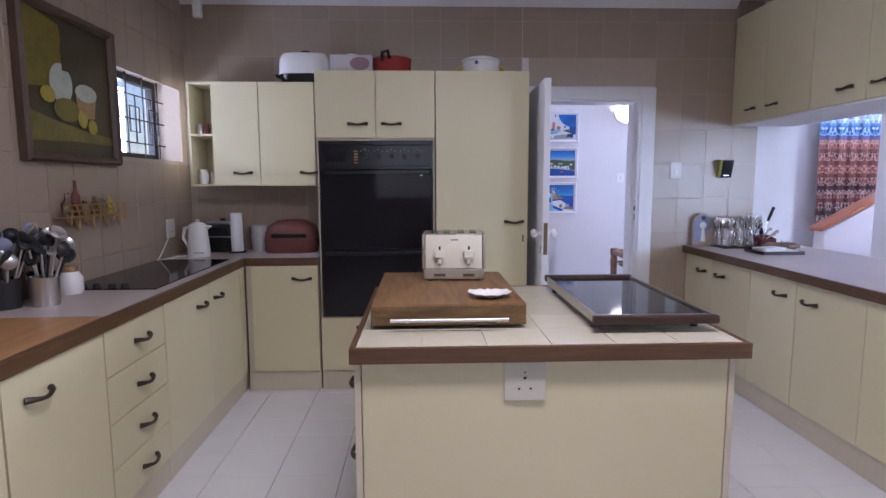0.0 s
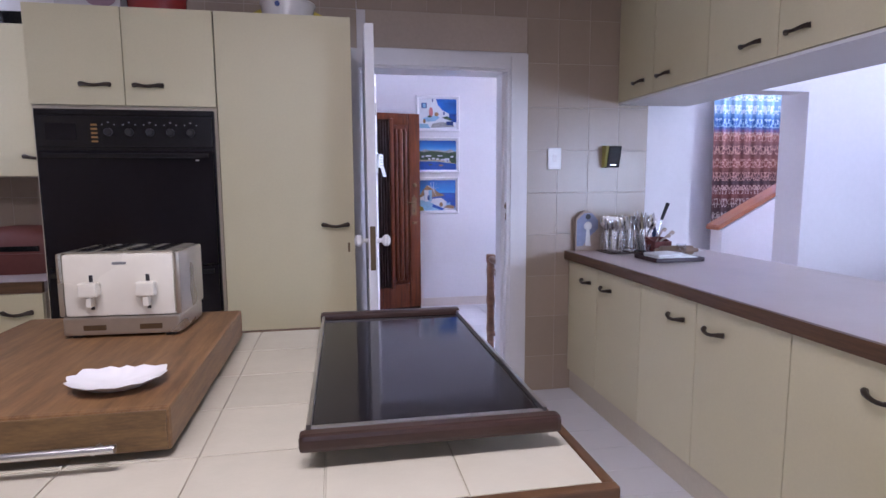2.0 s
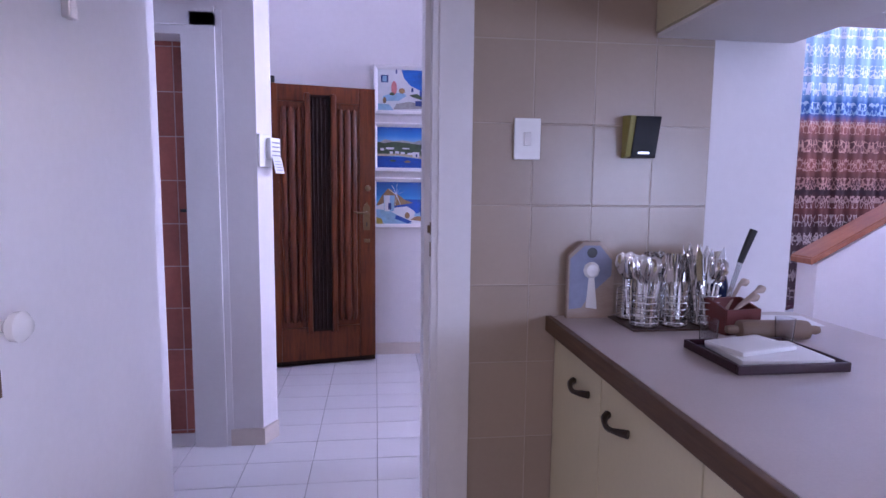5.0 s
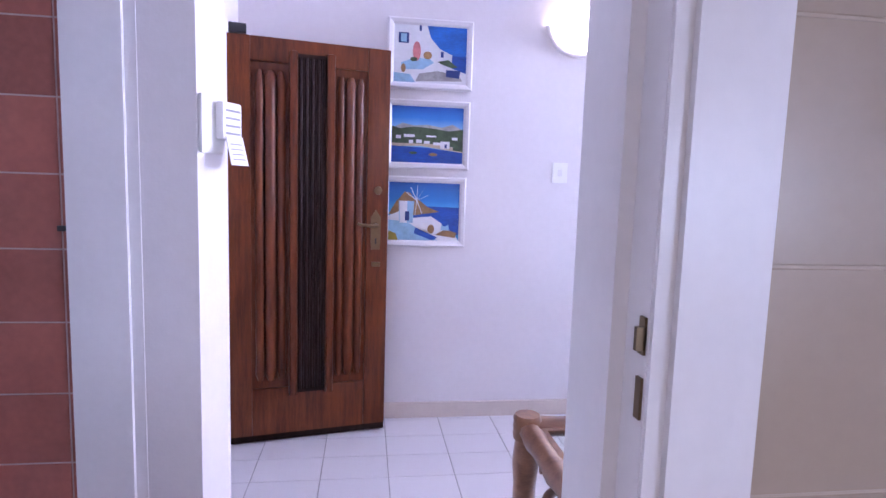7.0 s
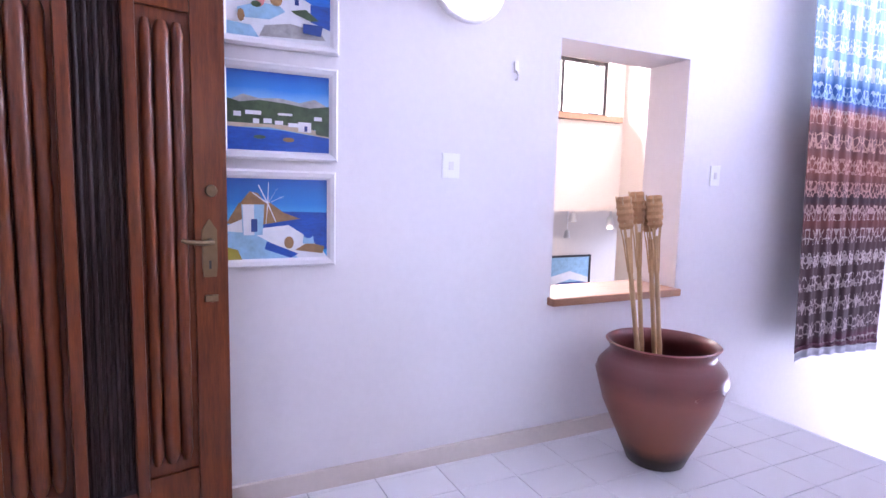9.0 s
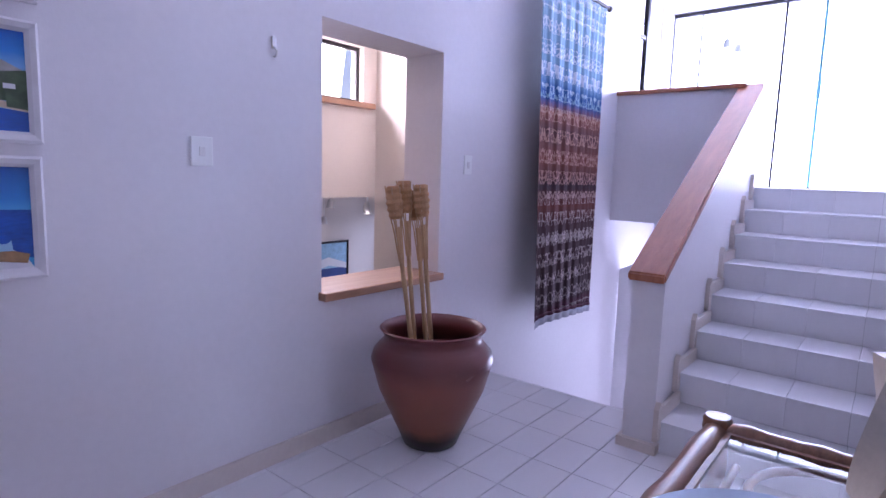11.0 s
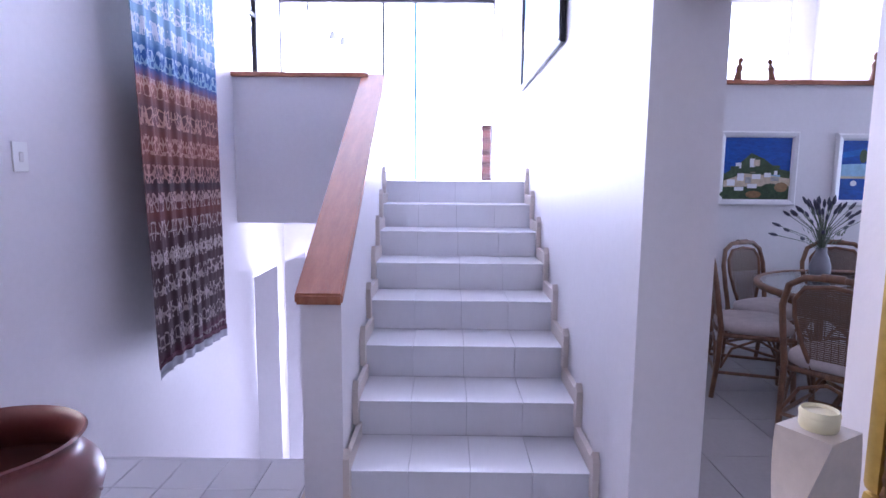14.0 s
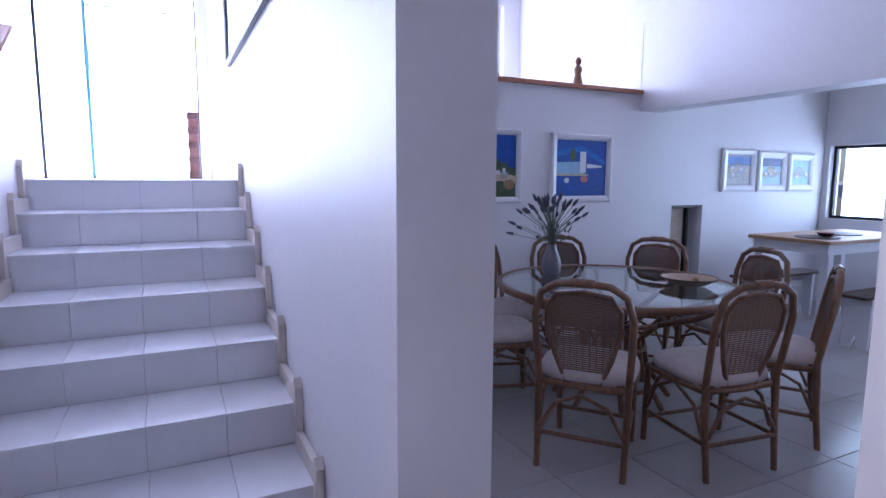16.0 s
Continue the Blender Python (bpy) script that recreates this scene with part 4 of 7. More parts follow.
for a, b, c, d in ((-0.613, 0.613, -0.505, -0.486), (-0.613, 0.613, 0.486, 0.505), (-0.613, -0.596, -0.486, 0.486), (0.596, 0.613, -0.486, 0.486)):
    part("edging", box(a, b, c, d, 0.852, 0.901, 0.003), BROWNEDGE, isl)
for i in range(6):
    for j in range(5):
        x0, y0 = -0.595 + i * 0.1985, -0.485 + j * 0.194
        part("top_tile", box(x0 + 0.0015, x0 + 0.197, y0 + 0.0015, y0 + 0.1925, 0.893, 0.9, 0.0015), ISLTILE, itop)

def socket_plate(name, at, rz, w, h, label, holes=(), rocker=False, plastic=None):
    s = thing(name, at, label, "socket" if holes else "switch", "", rz)
    p = part("plate", box(-w / 2, w / 2, -0.008, 0, -h / 2, h / 2, 0.003), plastic or WHITEPL, s)
    for x, z, r in holes:
        part("pin_hole", lathe([(r, 0), (r, 0.0008), (0, 0.0008)], 10), DARKPL, p).matrix_local = pose(x, -0.008, z, 90)
    if rocker:
        part("rocker", box(-w * 0.14, w * 0.14, -0.012, -0.008, -h * 0.16, h * 0.16, 0.002), CHINA, p)
    return s


socket_plate("wall_socket", (0.64, 1.82, 0.784), 0, 0.128, 0.122, "ivory three pin socket on the island front", ((0, 0.012, 0.005), (-0.018, -0.022, 0.004), (0.018, -0.022, 0.004), (0, 0.03, 0.003)), plastic=SOCKETPL)
socket_plate("wall_socket", (-1.372, 4.03, 1.09), 90, 0.12, 0.125, "white wall socket above the worktop", ((0, 0.012, 0.005), (-0.018, -0.022, 0.004), (0.018, -0.022, 0.004)))
socket_plate("light_switch", (2.267, 4.424, 1.475), 0, 0.086, 0.13, "white light switch plate on beige tiles", rocker=True)
single("alarm_sensor", box(-0.03, 0.03, -0.05, 0, -0.06, 0.06, 0.012), WHITEPL, (-1.25, 4.42, 2.62), "small white alarm sensor high in the corner", "sensor", smooth=40)

wc = thing("wall_clock_box", (2.64, 4.424, 1.42), "small black and olive wall box on the tiles", "wall box")
part("back", prism([(0, 0), (-0.03, 0.006), (-0.06, 0.13), (0, 0.136)], "x", -0.056, -0.039), OLIVE, wc)
part("case", prism([(0, 0), (-0.034, 0.0), (-0.066, 0.128), (-0.03, 0.134), (0, 0.134)], "x", -0.0385, 0.042), BLACK, wc)
part("badge", box(-0.02, 0.018, -0.042, -0.037, 0.012, 0.02), STEEL, wc)

# open kitchen door
kd = thing("kitchen_door", (1.125, 4.398, 0.008), "white gloss painted door standing open against the larder", "door", rz=-91.8)
part("leaf", box(0, 0.76, -0.02, 0.02, 0, 2.01, 0.002), GLOSS, kd)
part("lock_plate", box(0.7605, 0.763, -0.012, 0.012, 0.93, 1.13), BRASS, kd, "brass lock edge plate")
for s in (-1, 1):
    k = part("knob", lathe([(0.012, 0), (0.009, 0.02), (0.026, 0.035), (0.028, 0.05), (0.015, 0.062), (0, 0.063)], 18), CHINA, kd, "white china knob", 40)
    k.matrix_local = pose(0.7, 0.02 * s, 1.06, -90 * s)
    part("keyhole_plate", box(0.692, 0.708, min(0.02 * s, 0.023 * s), max(0.02 * s, 0.023 * s), 0.93, 0.98), BRASS, kd)
part("coat_hook", box(0.4, 0.43, 0.02, 0.04, 1.66, 1.72, 0.004), STEEL, kd)

# on the island
cb = thing("chopping_board", (0.418, 2.355, 0.9), "thick worn wooden chopping block with a steel rail", "chopping board")
part("block", box(-0.262, 0.262, -0.345, 0.345, 0.012, 0.085, 0.006), BOARD, cb)
part("front_edge", box(-0.258, 0.258, -0.35, -0.3455, 0.016, 0.081, 0.002), BOARDEND, cb)
for x in (-0.2, 0.2):
    for y in (-0.28, 0.28):
        part("foot", lathe([(0.012, 0), (0.014, 0.0125), (0, 0.0125)], 12, (x, y, 0)), DARKPL, cb)
part("rail", tube([(-0.195, -0.385, 0.04), (0.195, -0.385, 0.04)], 0.0065, 10), STEEL, cb, "brushed steel rail", 40)
for x in (-0.14, 0.16):
    part("rail_bracket", tube([(x, -0.35, 0.03), (x, -0.375, 0.032), (x, -0.387, 0.04)], 0.005, 8), STEEL, cb)
ts = thing("toaster", (0.464, 2.55, 0.985), "cream four slice toaster with steel ends on a chopping block", "toaster", rz=-3)
part("base", box(-0.126, 0.126, -0.088, 0.088, 0.006, 0.05, 0.006), SATIN, ts, "satin steel base")
part("foot_rail", boxes((-0.11, -0.09, -0.08, 0.08, 0, 0.007), (0.09, 0.11, -0.08, 0.08, 0, 0.007)), DARKPL, ts)
part("front_shell", box(-0.118, 0.118, -0.09, -0.06, 0.05, 0.192, 0.008), CREAMPL, ts, smooth=35)
part("back_shell", box(-0.118, 0.118, 0.06, 0.09, 0.05, 0.192, 0.008), CREAMPL, ts, smooth=35)
for x in (-0.131, 0.1185):
    part("end_panel", box(x, x + 0.0125, -0.088, 0.088, 0.05, 0.194, 0.005), SATIN, ts, "satin steel end panel", 35)
part("inner_body", box(-0.117, 0.117, -0.0595, 0.0595, 0.05, 0.19), SATIN, ts)
part("top_plate", box(-0.117, 0.117, -0.082, 0.082, 0.1925, 0.1965, 0.0015), SATIN, ts)
for x in (-0.08, -0.03, 0.03, 0.08):
    part("slot", box(x - 0.014, x + 0.014, -0.068, 0.068, 0.1965, 0.199), BLACK, ts)
for x in (-0.058, 0.062):
    part("lever_slot", box(x - 0.004, x + 0.004, -0.0915, -0.0898, 0.066, 0.145), DARKPL, ts)
    lv = part("lever", box(x - 0.02, x + 0.02, -0.116, -0.0915, 0.098, 0.13, 0.004), CREAMPL, ts)
    part("lever_stem", box(x - 0.006, x + 0.006, -0.112, -0.0915, 0.075, 0.0975, 0.002), CREAMPL, lv)
    part("crumb_slot", box(x - 0.024, x + 0.024, -0.0895, -0.0878, 0.018, 0.03), BRASS, ts)
part("badge", box(-0.012, 0.018, -0.0905, -0.0895, 0.168, 0.174), PANELGREY, ts)
# a scallop shell: a ribbed fan with a straight hinge at the back
sh = bmesh.new()
outer, middle, under = [], [], []
for i in range(48):
    a = 2 * math.pi * i / 48
    c, si = math.cos(a), math.sin(a)
    flat = min(1.0, 0.62 / si) if si > 0.62 else 1.0
    wave = 1 + 0.035 * math.cos(12 * a) * (1 if si < 0.6 else 0.2)
    x, y = 0.078 * c * wave * flat, 0.072 * si * wave * flat
    outer.append(sh.verts.new((x, y, 0.019 + 0.002 * math.cos(12 * a))))
    middle.append(sh.verts.new((0.6 * x, 0.6 * y, 0.007)))
    under.append(sh.verts.new((0.55 * x, 0.55 * y, 0.001)))
well, keel = sh.verts.new((0, 0, 0.004)), sh.verts.new((0, 0, 0.0))
for i in range(48):
    j = (i + 1) % 48
    sh.faces.new((outer[i], outer[j], middle[j], middle[i]))
    sh.faces.new((well, middle[i], middle[j]))
    sh.faces.new((outer[j], outer[i], under[i], under[j]))
    sh.faces.new((keel, under[j], under[i]))
single("shell_dish", sh, CHINA, (0.567, 2.125, 0.986), "small white shell shaped dish on the chopping block", "dish", smooth=60)
ht = thing("hot_tray", (1.09, 2.315, 0.9), "glass topped electric warming tray with dark handles", "warming tray", rz=-0.5)
for x in (-0.17, 0.17):
    for y in (-0.3, 0.3):
        part("foot", lathe([(0.014, 0), (0.012, 0.026), (0, 0.026)], 12, (x, y, 0)), DARKPL, ht)
part("base", box(-0.195, 0.195, -0.369, 0.364, 0.026, 0.046, 0.004), STEEL, ht)
part("glass_top", box(-0.188, 0.188, -0.357, 0.357, 0.046, 0.052, 0.002), BLACKGLASS, ht, "dark reflective glass plate")
for x in (-0.195, 0.189):
    part("side_rail", box(x, x + 0.007, -0.364, 0.364, 0.046, 0.06), STEEL, ht)
part("front_strip", box(-0.188, 0.188, -0.369, -0.3575, 0.046, 0.057, 0.002), STEEL, ht)
part("handle", box(-0.2, 0.2, 0.365, 0.4, 0.036, 0.066, 0.008), TRAYWOOD, ht, "dark wooden end handle")
part("handle", box(-0.205, 0.21, -0.4, -0.37, 0.03, 0.058, 0.008), TRAYWOOD, ht, "dark wooden end handle")

# left worktop things
hob = thing("hob", (-1.16, 3.25, 0.9), "black glass hob with a row of knobs", "hob")
part("glass", box(-0.2, 0.25, -0.46, 0.56, 0, 0.006, 0.002), BLACKGLASS, hob)
for i, x in enumerate((-0.16, -0.1, -0.04, 0.03, 0.09)):
    part("knob", lathe([(0.018, 0.006), (0.017, 0.022), (0.012, 0.026), (0, 0.026)], 14, (x, -0.42, 0)), DARKPL, hob, smooth=40)
kt = thing("kettle", (-1.175, 4.0, 0.9), "white electric jug kettle on the worktop", "kettle")
part("body", lathe([(0.072, 0), (0.075, 0.01), (0.066, 0.12), (0.058, 0.2), (0.055, 0.215), (0.03, 0.228), (0.012, 0.232), (0.014, 0.25), (0, 0.252)], 24), WHITEPL, kt, smooth=40)
part("handle", tube([(-0.05, 0.02, 0.2), (-0.1, 0.03, 0.19), (-0.11, 0.03, 0.12), (-0.065, 0.02, 0.05)], 0.011, 8), WHITEPL, kt, smooth=50)
part("spout", prism([(0.05, 0.17), (0.09, 0.205), (0.05, 0.212)], "y", -0.02, 0.02), WHITEPL, kt)
part("water_gauge", box(-0.01, 0.06, -0.074, -0.07, 0.03, 0.034), DARKPL, kt)
cord = [(-1.24, 3.98, 0.908)] + [(-1.3 + 0.03 * math.sin(k * 0.9) - 0.04 * math.sin(math.pi * k / 8), 3.96 - 0.045 * k + (0.02 * k * k / 8 if k > 4 else 0), 0.906) for k in range(7)] + [(-1.36, 3.85, 0.93), (-1.368, 3.98, 1.02), (-1.37, 4.02, 1.06)]
part("cord", tube([(x + 1.175, y - 4.0, z - 0.9) for x, y, z in cord], 0.004, 6), WHITEPL, kt, "white electric cord", 60)
tb = thing("black_appliance", (-1.1, 4.27, 0.9), "small black and steel counter appliance", "appliance")
part("body", box(-0.1, 0.085, -0.08, 0.1, 0, 0.2, 0.02), BLACK, tb, smooth=40)
part("band", box(-0.09, 0.075, -0.083, -0.08, 0.11, 0.118), STEEL, tb)
part("lid", box(-0.095, 0.08, -0.075, 0.095, 0.2, 0.225, 0.01), STEEL, tb)
part("lid_knob", lathe([(0.02, 0.225), (0.022, 0.24), (0, 0.243)], 12), DARKPL, tb)
pr = thing("paper_towel", (-0.985, 4.21, 0.9), "white paper towel roll standing on a dark base", "paper towel")
part("base", lathe([(0.06, 0), (0.06, 0.012), (0, 0.012)], 20), DARKPL, pr)
part("roll", lathe([(0.04, 0.012), (0.041, 0.02), (0.041, 0.27), (0.039, 0.28), (0.018, 0.28), (0.018, 0.275), (0, 0.275)], 20), PAPER, pr, smooth=40)
bk = thing("bucket", (-0.84, 4.33, 0.9), "small pale grey bucket with a wire handle", "bucket")
part("pail", lathe([(0.07, 0), (0.085, 0.16), (0.092, 0.18), (0.088, 0.183), (0.08, 0.16), (0.066, 0.01), (0, 0.01)], 22), GREYBOX, bk, smooth=40)
part("wire_handle", tube([(0.088 * math.cos(a), -0.02 - 0.03 * math.sin(a), 0.175 - 0.09 * math.sin(a)) for a in [math.pi * i / 10 for i in range(11)]], 0.0025, 6), DARKPL, bk)
rp = thing("clay_baker", (-0.6, 4.24, 0.9), "dark red lidded clay roasting dish", "roasting dish")
rb = bmesh.new()
def loaf(bm, hw, hd, prof):
    rings = []
    for s, z in prof:
        rings.append([bm.verts.new((hw * s * math.copysign(abs(math.cos(a)) ** 0.6, math.cos(a)), hd * s * math.copysign(abs(math.sin(a)) ** 0.6, math.sin(a)), z)) for a in [2 * math.pi * i / 28 for i in range(28)]])
    for a, b in zip(rings, rings[1:]):
        for i in range(28):
            bm.faces.new((a[i], a[(i + 1) % 28], b[(i + 1) % 28], b[i]))
    bm.faces.new(rings[0][::-1])
    bm.faces.new(rings[-1])
    return bm
part("base", loaf(bmesh.new(), 0.19, 0.13, [(0.92, 0), (0.97, 0.03), (1.0, 0.1)]), REDCLAY, rp, smooth=40)
part("lid", loaf(bmesh.new(), 0.185, 0.125, [(1.0, 0.101), (0.98, 0.14), (0.85, 0.19), (0.55, 0.225), (0.2, 0.232)]), REDCLAY, rp, smooth=40)
part("lid_groove", box(-0.12, 0.12, -0.128, -0.1, 0.112, 0.138, 0.004), BLACK, rp)
jr = thing("storage_jar", (-1.255, 2.72, 0.9), "white china storage jar with a cork lid", "jar")
part("jar", lathe([(0.05, 0), (0.055, 0.01), (0.056, 0.07), (0.04, 0.095), (0.036, 0.1), (0, 0.1)], 22), CHINA, jr, smooth=40)
part("lid", lathe([(0.036, 0.1), (0.039, 0.105), (0.037, 0.125), (0, 0.127)], 20), PBROWN, jr)
random.seed(4)
for (ux, uy, n, lab) in ((-1.29, 2.6, 16, "dark pot of kitchen ladles and spatulas"), (-1.2, 2.47, 13, "steel pot of whisks and spoons"), (-1.32, 2.42, 14, "dark jar of serving tools")):
    up = thing("utensil_holder", (ux, uy, 0.9), lab + " on the worktop", "utensil holder")
    part("pot", lathe([(0.05, 0), (0.055, 0.12), (0.05, 0.12), (0.045, 0.01), (0, 0.01)], 20), DARKPL if n != 13 else STEEL, up, smooth=40)
    for k in range(n):
        a, ln, l2 = random.uniform(0, 6.28), random.uniform(0.18, 0.3), random.uniform(0.03, 0.1)
        tip = (l2 * math.cos(a), l2 * math.sin(a), ln)
        u = part("utensil", tube([(0.01 * math.cos(a), 0.01 * math.sin(a), 0.02), tip], 0.005, 6), STEEL if k % 3 else DARKPL, up)
        hd = lathe([(0.0, -0.022), (0.026, -0.008), (0.034, 0.006), (0.026, 0.014), (0, 0.002)], 14)
        part("utensil_head", hd, (DARKPL, STEEL, DARKPL, STEEL, BLUEWASH)[k % 5], u, smooth=50).matrix_local = pose(*tip, random.uniform(40, 100), random.uniform(-30, 30), random.uniform(0, 360))
# wall rack with bottles
rk = thing("wall_rack", (-1.374, 3.08, 1.2), "small brass wire wall rack holding oil bottles", "wall rack", rz=90)
part("tray", box(-0.26, 0.26, -0.07, -0.004, 0.03, 0.036), GILT, rk)
for k in range(3):
    part("wire", tube([(-0.27, -0.07, 0.03 + 0.03 * k), (0.27, -0.07, 0.03 + 0.03 * k)], 0.004, 6), GILT, rk)
for k in range(9):
    x = -0.24 + 0.06 * k
    part("scroll", tube([(x, -0.07, 0.09), (x + 0.02, -0.07, 0.05 - 0.02 * (k % 3)), (x + 0.005, -0.072, 0.0 - 0.03 * (k % 2)), (x - 0.015, -0.07, 0.02)], 0.004, 6), GILT, rk)
for x, r, h, m in ((-0.2, 0.026, 0.11, CLEARPL), (-0.13, 0.02, 0.17, REDCLAY), (-0.06, 0.024, 0.09, CLEARPL), (0.02, 0.022, 0.09, BRASS), (0.09, 0.024, 0.1, CLEARPL), (0.17, 0.02, 0.09, YELLOW)):
    b = single("oil_bottle", lathe([(r, 0), (r, h * 0.55), (r * 0.4, h * 0.72), (r * 0.35, h * 0.95), (r * 0.45, h), (0, h)], 14), m, (-1.374 + 0.038, 3.08 + x, 1.236), "small bottle standing in the wire wall rack", "bottle", "bottles in the rack", smooth=40)

picture("still_life_painting", (-1.376, 3.025, 1.49), 90, 0.75, 0.71, 0.042, 0.05, WALNUT, OILDARK,
        [(OILOLIVE, [(0.0, 0.45), (0.45, 0.5), (0.4, 0.95), (0.1, 1.0), (0.0, 1.0)]), (OILOLIVE, [(0, 0), (1, 0), (1, 0.16), (0.6, 0.2), (0.3, 0.24), (0, 0.3)]), (OILDARK, [(0, 0), (1, 0), (1, 0.1), (0.5, 0.1), (0, 0.08)]),
         (OILWHITE, disc(0.38, 0.52, 0.13, 0.15, 16)), (OILDARK, rect(0.4, 0.62, 0.5, 0.82)), (PBROWN, [(0.56, 0.28), (0.76, 0.3), (0.8, 0.48), (0.54, 0.46)]), (OILWHITE, disc(0.67, 0.49, 0.14, 0.07, 12)), (OILYEL, disc(0.22, 0.42, 0.08, 0.06)), (OILOLIVE, disc(0.42, 0.33, 0.15, 0.09, 14)), (OILYEL, disc(0.6, 0.28, 0.06, 0.07)), (OILYEL, disc(0.72, 0.23, 0.06, 0.06))],
        "oil still life of jug and fruit in brown frame")

# on top of the tall units
rs = thing("enamel_roaster", (-0.47, 4.25, 2.07), "white enamel roasting pan with a black base on the cabinet", "roasting pan")
part("base", loaf(bmesh.new(), 0.175, 0.12, [(0.9, 0), (1.0, 0.06)]), BLACK, rs, smooth=40)
part("lid", loaf(bmesh.new(), 0.178, 0.122, [(1.0, 0.061), (0.99, 0.13), (0.95, 0.175), (0.85, 0.2), (0.5, 0.21)]), CHINA, rs, smooth=40)
for s in (-1, 1):
    part("side_handle", tube([(s * 0.155, -0.03, 0.045), (s * 0.2, -0.03, 0.06), (s * 0.2, 0.03, 0.06), (s * 0.155, 0.03, 0.045)], 0.008, 8), BLACK, rs)
part("lid_handle", tube([(-0.03, 0, 0.207), (-0.025, 0, 0.228), (0.025, 0, 0.228), (0.03, 0, 0.207)], 0.006, 8), BLACK, rs)
cx = thing("storage_box", (-0.12, 4.05, 2.1), "grey cardboard appliance box with a mauve print", "box")
part("carton", box(-0.135, 0.135, -0.1, 0.1, 0, 0.115, 0.003), GREYBOX, cx)
part("print", prism(disc(0.055, 0.06, 0.065, 0.042, 18), "y", -0.102, -0.1), PINKPRINT, cx)
part("tape", box(-0.02, 0.03, -0.1, 0.1, 0.115, 0.12), PAPER, cx)
rc = thing("red_casserole", (0.14, 4.06, 2.1), "red enamel casserole pot with black handles", "pot")
part("pot", lathe([(0.11, 0), (0.125, 0.03), (0.128, 0.1), (0.132, 0.105), (0.122, 0.11), (0, 0.12)], 26), REDENAM, rc, smooth=40)
part("side_handle", tube([(-0.06, -0.11, 0.08), (-0.055, -0.16, 0.12), (-0.02, -0.165, 0.13), (-0.01, -0.115, 0.09)], 0.012, 8), BLACK, rc, smooth=50)
ep = thing("enamel_pot", (0.735, 4.07, 2.1), "white enamel pot with yellow handles", "pot")
part("pot", lathe([(0.1, 0), (0.122, 0.015), (0.127, 0.09), (0.134, 0.096), (0.134, 0.101), (0.126, 0.1), (0.118, 0.02), (0, 0.012)], 30), CHINA, ep, smooth=40)
part("lid", lathe([(0.124, 0.1005), (0.1, 0.118), (0.03, 0.128), (0, 0.128)], 26), CHINA, ep, smooth=40)
for s in (-1, 1):
    part("side_handle", tube([(s * 0.124, -0.025, 0.06), (s * 0.155, -0.025, 0.045), (s * 0.158, 0.03, 0.045), (s * 0.124, 0.03, 0.06)], 0.009, 8), YELLOW, ep, smooth=50)
part("badge", prism(disc(-0.04, 0.07, 0.012), "y", -0.128, -0.118), PNAVY, ep)

# on the serving counter
bd = thing("decorated_board", (2.483, 4.395, 0.9), "small blue washed wooden board with a round hole", "wooden board")
part("board", prism([(-0.078, 0), (0.078, 0), (0.078, 0.195), (0.03, 0.25), (-0.03, 0.25), (-0.078, 0.205)], "y", -0.008, 0.012), PALEWOOD, bd)
part("painted_panel", prism([(-0.072, 0.03), (-0.03, 0.035), (0.0, 0.08), (0.068, 0.14), (0.068, 0.19), (0.026, 0.238), (-0.025, 0.238), (-0.072, 0.195)], "y", -0.0095, -0.008), BLUEWASH, bd)
part("hole", lathe([(0.017, 0), (0.017, 0.001), (0, 0.001)], 16), DARKPL, bd).matrix_local = pose(0.0, -0.0098, 0.215, 90)
part("rosette", lathe([(0.028, 0), (0.02, 0.008), (0, 0.01)], 10), CHINA, bd).matrix_local = pose(0.0, -0.01, 0.158, 90)
part("ribbon", prism([(-0.008, 0.15), (0.008, 0.15), (0.022, 0.03), (-0.016, 0.036)], "y", -0.011, -0.0098), CHINA, bd)
cbk = thing("cutlery_caddy", (2.7, 4.3, 0.9), "chrome wire caddy of round cups crammed with steel cutlery", "cutlery caddy")
CUPS = [(-0.1, -0.052), (-0.008, -0.052), (0.095, -0.052), (-0.1, 0.045), (-0.005, 0.045), (0.095, 0.045)]
part("caddy_base", box(-0.155, 0.15, -0.1, 0.095, 0.0, 0.006, 0.002), TRAYWOOD, cbk, "dark wooden base")
for cx_, cy_ in CUPS:
    cup = part("cup_base", lathe([(0.036, 0.0065), (0.041, 0.009), (0.042, 0.014), (0.038, 0.016), (0, 0.012)], 20, (cx_, cy_, 0)), CHROME, cbk, smooth=40)
    for k in range(5):
        part("wire_ring", tube([(cx_ + 0.041 * math.cos(a), cy_ + 0.041 * math.sin(a), 0.022 + 0.02 * k) for a in [2 * math.pi * i / 20 for i in range(20)]], 0.0017, 5, None, True), CHROME, cup)
    for k in range(6):
        a = 2 * math.pi * (k + 0.5) / 6
        part("upright_wire", tube([(cx_ + 0.041 * math.cos(a), cy_ + 0.041 * math.sin(a), 0.012), (cx_ + 0.041 * math.cos(a), cy_ + 0.041 * math.sin(a), 0.104)], 0.0016, 5), CHROME, cup)
random.seed(11)
